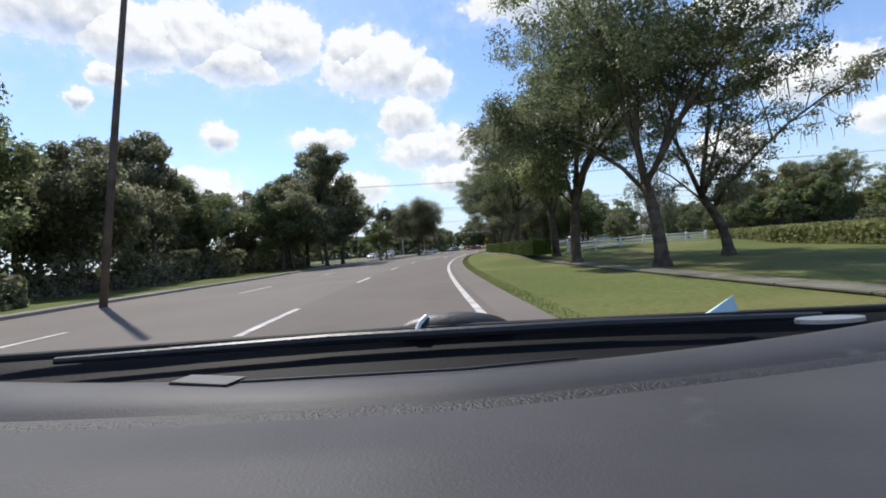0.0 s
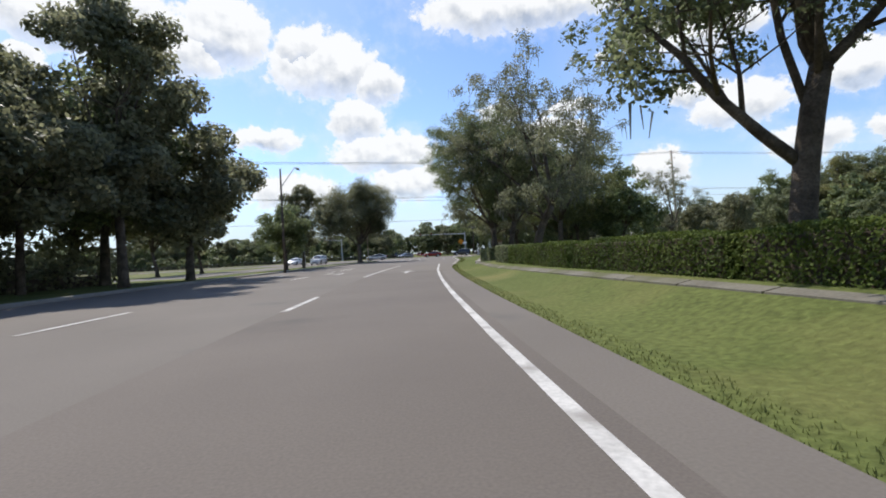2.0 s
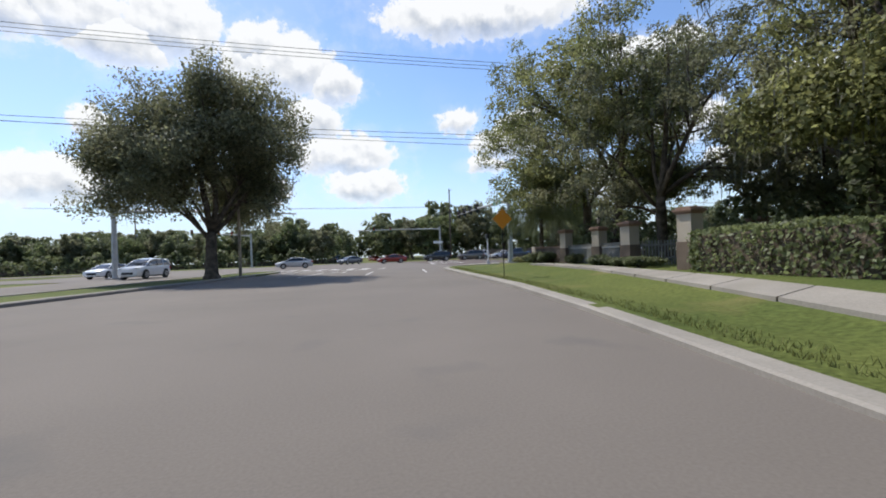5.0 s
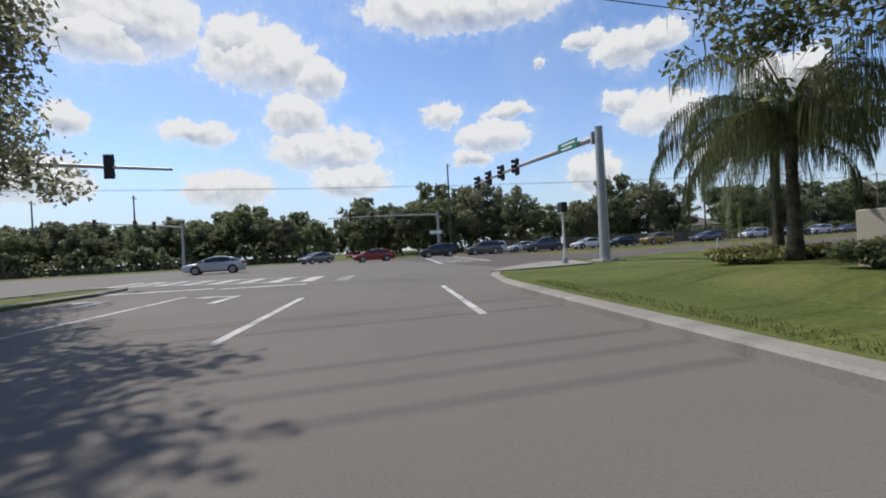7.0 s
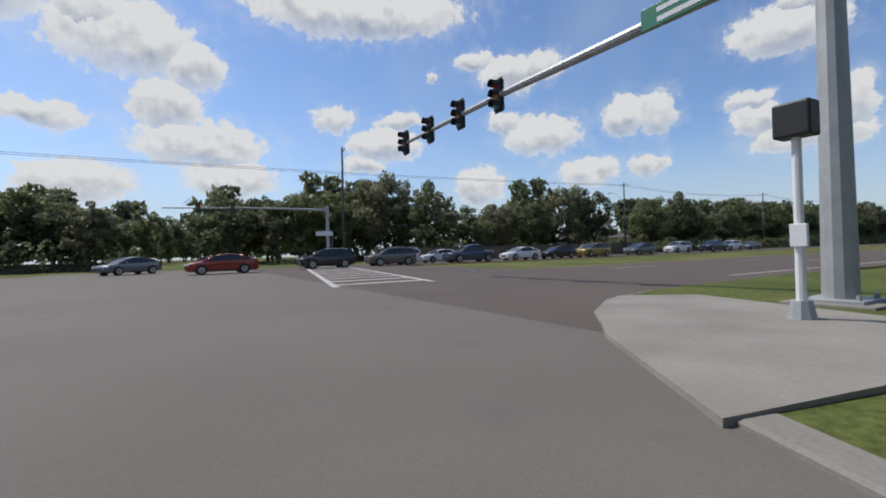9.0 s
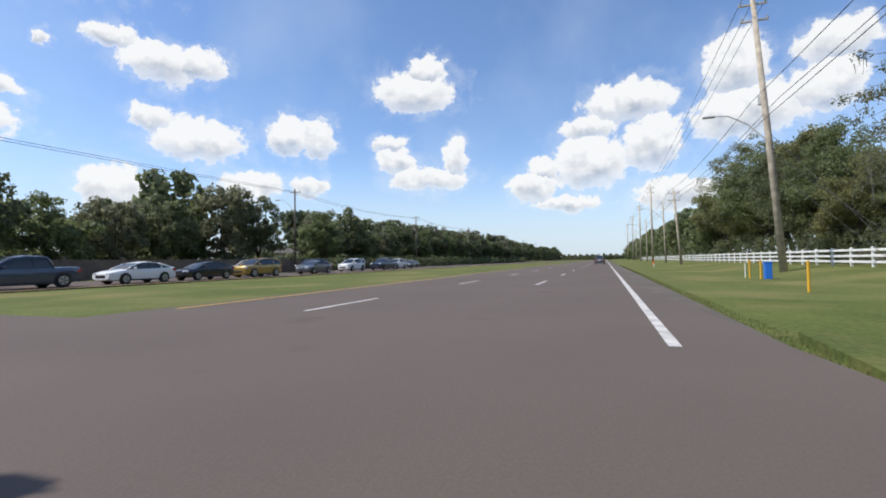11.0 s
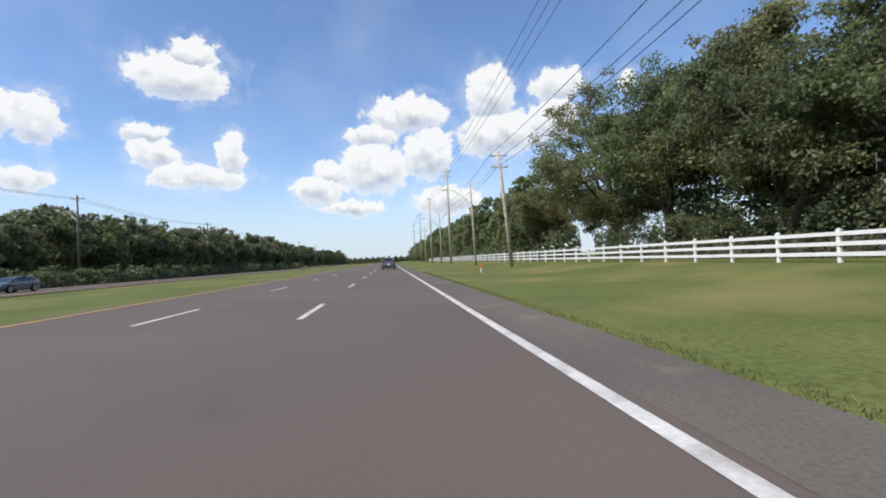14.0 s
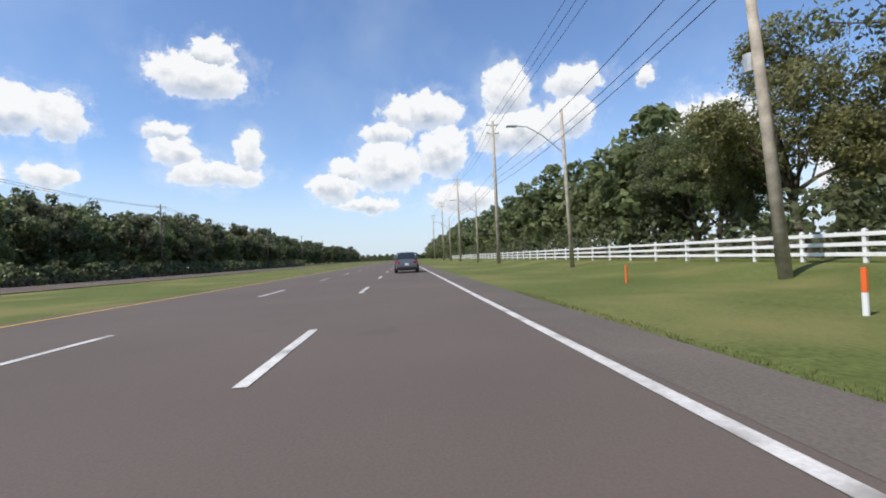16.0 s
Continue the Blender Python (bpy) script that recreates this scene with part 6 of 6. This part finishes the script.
SHAPES = {
    # length, width, height, wheel radius, wheelbase, body profile (x, z), cabin profile (x, z)
    "sedan": (4.8, 1.83, 1.47, 0.335, 2.78,
              [(-2.4, 0.56), (-2.37, 0.70), (-2.22, 0.79), (-1.85, 0.87), (-1.1, 0.98), (-0.5, 0.99), (0.6, 1.01), (1.5, 1.05), (2.0, 1.09), (2.3, 1.07), (2.38, 0.9), (2.4, 0.58)],
              [(-1.28, 0.955), (-0.85, 1.17), (-0.42, 1.36), (-0.1, 1.43), (0.3, 1.465), (0.75, 1.44), (1.1, 1.37), (1.9, 1.085)]),
    "pickup": (5.7, 1.98, 1.86, 0.40, 3.55,
               [(-2.85, 0.66), (-2.82, 0.95), (-2.65, 1.06), (-1.95, 1.13), (-1.3, 1.16), (-0.6, 1.16), (0.9, 1.17), (1.6, 1.17), (2.3, 1.18), (2.78, 1.17), (2.84, 0.95), (2.85, 0.66)],
               [(-1.5, 1.12), (-1.1, 1.38), (-0.75, 1.62), (-0.4, 1.77), (0.1, 1.85), (0.8, 1.83), (1.1, 1.74), (1.34, 1.16)]),
    "suv": (4.8, 1.92, 1.76, 0.375, 2.85,
            [(-2.4, 0.60), (-2.37, 0.86), (-2.25, 0.99), (-1.8, 1.06), (-1.15, 1.12), (-0.6, 1.12), (0.6, 1.14), (1.6, 1.16), (2.15, 1.17), (2.36, 1.12), (2.4, 0.9), (2.4, 0.6)],
            [(-1.3, 1.09), (-0.95, 1.33), (-0.6, 1.55), (-0.3, 1.67), (0.2, 1.75), (1.2, 1.74), (1.85, 1.68), (2.1, 1.55), (2.36, 1.13)]),
}


def crisp(ob, deg=32):
    soft_faces(ob)
    ob.data.set_sharp_from_angle(angle=radians(deg))
    return ob


def vehicle(kind, paint, x, y, rz, label):
    L, W, H, wr, wb, belt, roof = SHAPES[kind]
    ob = thing({"sedan": "sedan_car", "suv": "sport_utility_car", "pickup": "pickup_truck"}[kind], (x, y, 0.012), label, "car", rz=rz)
    hw = W / 2
    bx, bz_all = [q[0] for q in belt], [q[1] for q in belt]
    bm = bmesh.new()
    sec = []
    for px, pz in belt:
        k = 1.0 - 0.16 * (abs(px) / (L / 2)) ** 5
        tip = abs(px) > L * 0.485
        lo = 0.30 if tip else 0.21
        sec.append((px, [(hw * k * 0.6, lo), (hw * k * 0.95, lo + 0.07), (hw * k, min(0.55, pz - 0.08)), (hw * k * 0.995, pz - 0.22 if pz > 0.8 else pz - 0.05), (hw * k * 0.955, pz - 0.05), (hw * k * 0.86, pz - 0.008), (hw * k * 0.4, pz + 0.015)]))
    loft(bm, sec)
    body = crisp(part("body", bm, CAR[paint], ob))
    # cabin: glass all round, painted roof and pillars
    bm = bmesh.new()
    sec, edge_pts = [], []
    for px, pz in roof:
        bz = float(np.interp(px, bx, bz_all)) - 0.045
        top = max(pz, bz + 0.02)
        u = (top - bz) / (H - bz)
        y0, y1 = hw * 0.90, hw * (0.90 - 0.20 * u)
        sec.append((px, [(y0, bz), ((y0 + y1) / 2 + 0.015, bz + (top - bz) * 0.5), (y1, bz + (top - bz) * 0.90), (y1 * 0.9, bz + (top - bz) * 0.975), (y1 * 0.5, top)]))
        edge_pts.append((px, y1, bz + (top - bz) * 0.92))
    loft(bm, sec)
    crisp(part("glasshouse", bm, M["glass"], ob, "dark tinted windows"))
    bm = bmesh.new()
    sec = []
    cut = [i for i, q in enumerate(roof) if q[1] > H - (0.13 if kind == "sedan" else 0.12)]
    for i in cut:
        px, ey, ez = edge_pts[i]
        pz = roof[i][1]
        sec.append((px, [(ey + 0.012, ez - 0.04), (ey + 0.008, ez + 0.012), (ey * 0.88, pz - 0.008), (ey * 0.45, pz + 0.018)]))
    loft(bm, sec)
    crisp(part("roof", bm, CAR[paint], ob))
    for s in (-1, 1):
        # front and rear pillars follow the slope of the screens
        for run, rad in ((edge_pts[:cut[0] + 1], 0.042), (edge_pts[cut[-1]:], 0.075 if kind == "sedan" else 0.09)):
            bm = bmesh.new()
            tube(bm, [(px, s * (ey - 0.01), ez) for px, ey, ez in run], [rad] * len(run), 6)
            soft_faces(part("pillar", bm, CAR[paint], ob))
        for px in (0.32, 1.22):
            top = float(np.interp(px, [q[0] for q in edge_pts], [q[2] for q in edge_pts]))
            ey = float(np.interp(px, [q[0] for q in edge_pts], [q[1] for q in edge_pts]))
            bz = float(np.interp(px, bx, bz_all))
            bm = bmesh.new()
            tube(bm, [(px, s * hw * 0.9, bz - 0.06), (px + 0.04, s * (hw * 0.9 + ey) / 2, (bz + top) / 2), (px + 0.07, s * ey, top)], [0.04, 0.036, 0.032], 6)
            part("pillar", bm, M["black"] if px < 1 else CAR[paint], ob)
        for px in (-wb / 2, wb / 2):
            bm = bmesh.new()
            cyl(bm, (px, s * (hw - 0.075), wr + 0.02), wr * 1.14, 0.16, "y", 20)
            part("wheel_arch", bm, M["black"], ob)
            wheel(ob, px, s * (hw - 0.06), wr, 0.22)
        bm = bmesh.new()
        box(bm, -L / 2 + 0.2, s * hw * 0.68, belt[2][1] - 0.1, 0.36, 0.4, 0.15, 0.05, Matrix.Rotation(radians(-s * 24), 4, "Z"))
        part("headlight", bm, M["lens_clear"], ob)
        bm = bmesh.new()
        box(bm, L / 2 - 0.12, s * hw * 0.74, belt[-2][1] - 0.02, 0.24, 0.36, 0.2, 0.04, Matrix.Rotation(radians(s * 16), 4, "Z"))
        part("tail_light", bm, M["lens_red"], ob)
        bm = bmesh.new()
        box(bm, roof[0][0] + 0.5, s * (hw + 0.06), belt[4][1] + 0.05, 0.14, 0.2, 0.14, 0.045)
        part("wing_mirror", bm, CAR[paint], ob)
        for px in (-0.15, 0.95):
            bm = bmesh.new()
            box(bm, px + 0.25, s * (hw + 0.002), belt[5][1] - 0.13, 0.2, 0.03, 0.035, 0.01)
            part("door_handle", bm, CAR[paint], ob)
        bm = bmesh.new()
        box(bm, 0, s * (hw - 0.02), 0.25, wb - 2.3 * wr, 0.06, 0.1, 0.02)
        part("sill", bm, M["black"], ob)
    bm = bmesh.new()
    box(bm, -L / 2 + 0.03, 0, 0.5, 0.1, W * 0.5, 0.2, 0.03)
    part("grille", bm, M["black"], ob)
    bm = bmesh.new()
    box(bm, L / 2 - 0.06, 0, 0.42, 0.16, W * 0.82, 0.24, 0.05)
    part("rear_bumper", bm, M["black"] if kind != "sedan" else CAR[paint], ob)
    bm = bmesh.new()
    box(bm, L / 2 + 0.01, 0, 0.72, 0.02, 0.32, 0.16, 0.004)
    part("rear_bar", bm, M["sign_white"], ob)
    return ob


# queue on the far carriageway, noses towards the junction
QUEUE = [
    ("suv", "black", 9.6, 31.5, "black sport utility car at the head of the queue"),
    ("suv", "brown", 15.8, 31.5, "grey-brown sport utility car waiting in the queue"),
    ("suv", "white", 18.2, 35.4, "white sport utility car waiting in the far lane"),
    ("sedan", "white", 23.4, 35.4, "white sedan waiting in the far lane"),
    ("pickup", "blue", 24.8, 31.5, "dark slate-blue pickup truck waiting in the queue"),
    ("sedan", "white", 31.6, 31.4, "white sedan waiting in the queue"),
    ("sedan", "black", 37.2, 31.4, "black sedan waiting behind the white one"),
    ("suv", "gold", 43.4, 31.6, "gold sport utility car waiting in the queue"),
    ("suv", "white", 47.0, 35.5, "white sport utility car beside the gold one"),
    ("sedan", "grey", 52.6, 31.8, "grey sedan waiting in the queue"),
    ("suv", "black", 57.4, 35.6, "black sport utility car waiting in the far lane"),
    ("suv", "white", 65.6, 34.8, "white sport utility car with space ahead of it"),
    ("pickup", "navy", 72.4, 33.2, "dark navy pickup truck with space ahead of it"),
    ("suv", "white", 80.2, 34.8, "white sport utility car behind the dark pickup"),
    ("sedan", "grey", 89.5, 36.2, "small dark sedan far along the avenue"),
]
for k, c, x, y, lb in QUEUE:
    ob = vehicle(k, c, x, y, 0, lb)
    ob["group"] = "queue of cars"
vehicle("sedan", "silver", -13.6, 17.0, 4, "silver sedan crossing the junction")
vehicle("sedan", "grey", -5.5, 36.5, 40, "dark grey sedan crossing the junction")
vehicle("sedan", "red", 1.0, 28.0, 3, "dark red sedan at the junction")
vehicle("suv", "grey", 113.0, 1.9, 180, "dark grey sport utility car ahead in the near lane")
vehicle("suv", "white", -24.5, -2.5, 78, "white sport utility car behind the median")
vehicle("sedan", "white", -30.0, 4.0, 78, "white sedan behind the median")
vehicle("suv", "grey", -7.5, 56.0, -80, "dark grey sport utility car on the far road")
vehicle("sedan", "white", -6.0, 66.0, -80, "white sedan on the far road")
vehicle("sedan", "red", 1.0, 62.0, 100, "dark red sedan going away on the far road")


# ---- brown wall added in place of the dark hedge and bank across the avenue ----
boundary = thing("bank_stand_in_wall", (20.0, 46.0, 0.0), "low brown wall standing in for the dark bank behind the cars", "wall")
for k in range(10):
    bm = bmesh.new()
    box(bm, 2.6 + 5.2 * k, 0, 0.85, 5.12, 0.2, 2.0, 0.01)
    part("panel", bm, M["wall_brown"], boundary)
    bm = bmesh.new()
    box(bm, 5.2 * k, 0, 0.95, 0.4, 0.4, 2.25, 0.02)
    part("post", bm, M["wall_brown"], boundary)


# ---- distant house behind the trees ----
ob = thing("bungalow", (75.0, 60.0, 0.3), "pale bungalow with a grey hipped roof among trees", "house")
bm = bmesh.new()
box(bm, 0, 0, 1.4, 13, 8, 3.0)
part("wall", bm, M["far_wall"], ob)
bm = bmesh.new()
v = [bm.verts.new(p) for p in ((-7, -4.5, 2.9), (7, -4.5, 2.9), (7, 4.5, 2.9), (-7, 4.5, 2.9), (-3, 0, 5.2), (3, 0, 5.2))]
for f in ((0, 1, 5, 4), (1, 2, 5), (2, 3, 4, 5), (3, 0, 4), (3, 2, 1, 0)):
    bm.faces.new([v[i] for i in f])
part("roof", bm, M["roof"], ob)


# ---- grass tufts along the verges ----
def tufts(name, seed, count, at_point, label, h=0.03):
    rng = np.random.default_rng(seed)
    v = []
    for i in range(count):
        x, y, z = at_point(rng)
        a = rng.random() * 6.28
        s = 0.005 + 0.005 * rng.random()
        t = h * (0.5 + rng.random())
        dx, dy = math.cos(a), math.sin(a)
        lx, ly = rng.normal() * t * 0.45, rng.normal() * t * 0.45
        v.append([(x - dx * s, y - dy * s, z - 0.01), (x + dx * s, y + dy * s, z - 0.01), (x + lx + dx * s * 0.2, y + ly + dy * s * 0.2, z + t), (x + lx - dx * s * 0.2, y + ly - dy * s * 0.2, z + t)])
    tagged(quads(name, np.array(v), M["blade"]), label, "grass", kind="stuff")


def verge_a(rng):
    y = -122 + 70 * rng.random()
    x = right_side(y) + 0.02 + 0.45 * rng.random() ** 1.5
    return x, y, bank(x, y)


def verge_b(rng):
    x = 14 + 74 * rng.random()
    y = -1.24 - 0.5 * rng.random() ** 1.6
    return x, y, bank(x, y)


def verge_c(rng):
    y = -50 + 36 * rng.random()
    x = right_side(y) + 0.3 + 0.5 * rng.random() ** 1.6
    return x, y, lawn_z(x, y)


tufts("verge_grass", 71, 12000, verge_a, "short grass blades along the edge of the road")
tufts("verge_grass", 72, 12000, verge_b, "short grass blades along the avenue's shoulder")
tufts("verge_grass", 73, 6000, verge_c, "short grass blades behind the corner kerb", 0.04)


# ---- the camera car, standing where the clip begins ----
M["dash"] = mat("grained_grey_dashboard", (0.052, 0.050, 0.053), 0.60, var=0.10, scale=9, fine=420, bump=0.35, dist=0.001, spec=0.28, stain=(14.0, (0.12, 0.12, 0.125), 0.66, 0.8))
M["cowl"] = mat("matt_black_cowl", (0.008, 0.008, 0.009), 0.7, var=0.1, scale=8, fine=120, bump=0.1, spec=0.15)
M["leather"] = mat("coarse_grained_strip", (0.016, 0.015, 0.016), 0.6, var=0.25, scale=30, fine=260, bump=1.0, dist=0.003, spec=0.5)


def camera_car():
    car = thing("camera_car", (-13.16, -123.55, 0.0), "pale car with a grey dashboard and black wiper cowl", "car")
    car.matrix_basis = pose(-13.16, -123.55, 0.0, 0, 1.3, 0.0)
    paint = CAR["white"]
    # low shell that carries the dashboard
    bm = bmesh.new()
    sec = []
    for y, z, w in ((-2.3, 0.62, 0.72), (-2.1, 0.8, 0.82), (-1.0, 0.86, 0.88), (0.0, 0.88, 0.9), (0.75, 0.88, 0.9), (1.4, 0.78, 0.86), (1.95, 0.62, 0.8), (2.1, 0.5, 0.68)):
        sec.append((y, [(w * 0.7, 0.24), (w, 0.36), (w, z - 0.1), (w * 0.9, z)]))
    loft(bm, sec)
    bmesh.ops.rotate(bm, verts=bm.verts[:], cent=(0, 0, 0), matrix=Matrix.Rotation(radians(90), 3, "Z"))
    part("body", bm, paint, car, "pale painted lower body")
    for sx in (-1, 1):
        for y in (-1.45, 1.3):
            bm = bmesh.new()
            cyl(bm, (sx * 0.82, y, 0.33), 0.33, 0.22, "x", 20)
            t = part("tyre", bm, M["rubber"], car)
            bm = bmesh.new()
            cyl(bm, (sx * 0.92, y, 0.33), 0.21, 0.05, "x", 20)
            part("rim", bm, M["alloy"], t)

    zd = 0.98
    rear = lambda x: 0.50 + 0.24 * x * x + 0.07 * max(0, x)
    strip_y = lambda x: 0.378 + 0.10 * x * x + 0.12 * max(0, x)
    xs = [float(v) for v in np.linspace(-0.88, 0.88, 45)]

    def sheet(name, rows, material, label=""):
        """rows: functions of x giving (y, z); makes a smooth sheet across the car."""
        verts, faces = [], []
        for f in rows:
            for x in xs:
                y, z = f(x)
                verts.append((x, y, z))
        w = len(xs)
        for j in range(len(rows) - 1):
            for i in range(w - 1):
                a = j * w + i
                faces.append((a, a + 1, a + 1 + w, a + w))
        return soft_faces(raw(name, verts, faces, material, car, label))

    dash = sheet("dashboard", [
        lambda x: (-0.25, zd - 0.16), lambda x: (-0.12, zd - 0.04), lambda x: (0.0, zd - 0.006), lambda x: (0.15, zd), lambda x: (0.28, zd + 0.002),
        lambda x: (strip_y(x) - 0.022, zd + 0.002), lambda x: (strip_y(x) - 0.017, zd - 0.004), lambda x: (strip_y(x) + 0.017, zd - 0.004), lambda x: (strip_y(x) + 0.022, zd + 0.002),
        lambda x: (rear(x) - 0.03, zd), lambda x: (rear(x) - 0.006, zd - 0.004), lambda x: (rear(x), zd - 0.03), lambda x: (rear(x) + 0.004, zd - 0.10)], M["dash"], "sunlit grained grey dashboard")
    bmx = sheet("grained_strip", [lambda x: (strip_y(x) - 0.016, zd - 0.0025), lambda x: (strip_y(x), zd - 0.0005), lambda x: (strip_y(x) + 0.016, zd - 0.0025)], M["leather"], "dark coarse-grained strip")
    sheet("wiper_cowl", [lambda x: (rear(x) + 0.002, zd - 0.05), lambda x: (0.62 + 0.1 * x * x, zd - 0.055), lambda x: (0.72 + 0.05 * x * x, zd - 0.035), lambda x: (0.775, zd - 0.012), lambda x: (0.785, zd - 0.03)], M["cowl"], "black wiper cowl panel")
    sheet("bonnet", [lambda x: (0.786, zd - 0.018), lambda x: (0.794, zd - 0.011), lambda x: (0.806, zd - 0.016), lambda x: (1.2, zd - 0.17), lambda x: (1.9, zd - 0.42)], paint, "pale bonnet edge")
    # wiper arm lying across the cowl
    bm = bmesh.new()
    tube(bm, [(-0.62, 0.72, zd - 0.012), (-0.2, 0.735, zd - 0.006), (0.25, 0.735, zd - 0.006), (0.6, 0.72, zd - 0.01)], [0.006, 0.009, 0.009, 0.006], 8)
    part("wiper_arm", bm, M["black"], car)
    bm = bmesh.new()
    tube(bm, [(-0.75, 0.755, zd - 0.01), (0.0, 0.765, zd - 0.004), (0.75, 0.755, zd - 0.01)], [0.007, 0.008, 0.007], 8)
    part("wiper_blade", bm, M["rubber"], car)
    # rounded hood over the wiper spindle
    bm = bmesh.new()
    bmesh.ops.create_uvsphere(bm, u_segments=24, v_segments=12, radius=1, matrix=Matrix.Translation((0.005, 0.79, zd - 0.016)) @ Matrix.Diagonal((0.105, 0.035, 0.036, 1)))
    hump = soft_faces(part("spindle_cover", bm, M["black"], car, "rounded black spindle cover"))
    bm = bmesh.new()
    tube(bm, [(-0.062, 0.752, zd - 0.012), (-0.052, 0.765, zd + 0.008), (-0.04, 0.78, zd + 0.017)], [0.004, 0.005, 0.004], 6)
    part("bright_clip", bm, M["sign_white"], hump)
    # defroster groove, sensor recess, folded paper tag, pale grommet
    bm = bmesh.new()
    tube(bm, [(-0.235, rear(-0.235) - 0.028, zd + 0.001), (0.0, rear(0) - 0.018, zd + 0.001), (0.13, rear(0.13) - 0.012, zd + 0.001)], [0.0016, 0.0018, 0.0014], 6)
    part("groove", bm, M["black"], dash)
    bm = bmesh.new()
    box(bm, -0.275, rear(-0.27) - 0.022, zd + 0.0015, 0.075, 0.03, 0.004, 0.0015, Matrix.Rotation(radians(-18), 4, "Z") @ Matrix.Shear("XY", 4, (0.9, 0)))
    part("recess", bm, M["black"], dash, "dark sensor recess")
    bm = bmesh.new()
    v = [bm.verts.new(p) for p in ((0.425, 0.735, zd + 0.002), (0.475, 0.735, zd + 0.002), (0.47, 0.74, zd + 0.028), (0.425, 0.745, zd + 0.0), (0.475, 0.745, zd + 0.0))]
    for f in ((0, 1, 2), (3, 2, 4), (0, 2, 3), (1, 4, 2), (0, 3, 4, 1)):
        bm.faces.new([v[i] for i in f])
    part("paper_tag", bm, mat("pale_blue_paper", (0.5, 0.68, 0.75), 0.7, var=0.05, bump=0), car, "pale blue folded tag")
    bm = bmesh.new()
    cyl(bm, (0.535, 0.63, zd + 0.001), 0.05, 0.006, seg=24)
    bmesh.ops.scale(bm, vec=(1.0, 0.35, 1.0), verts=bm.verts[:], space=Matrix.Translation((-0.535, -0.63, -zd)))
    part("grommet", bm, M["alloy"], dash, "pale oval grommet")
    return car


camera_car()
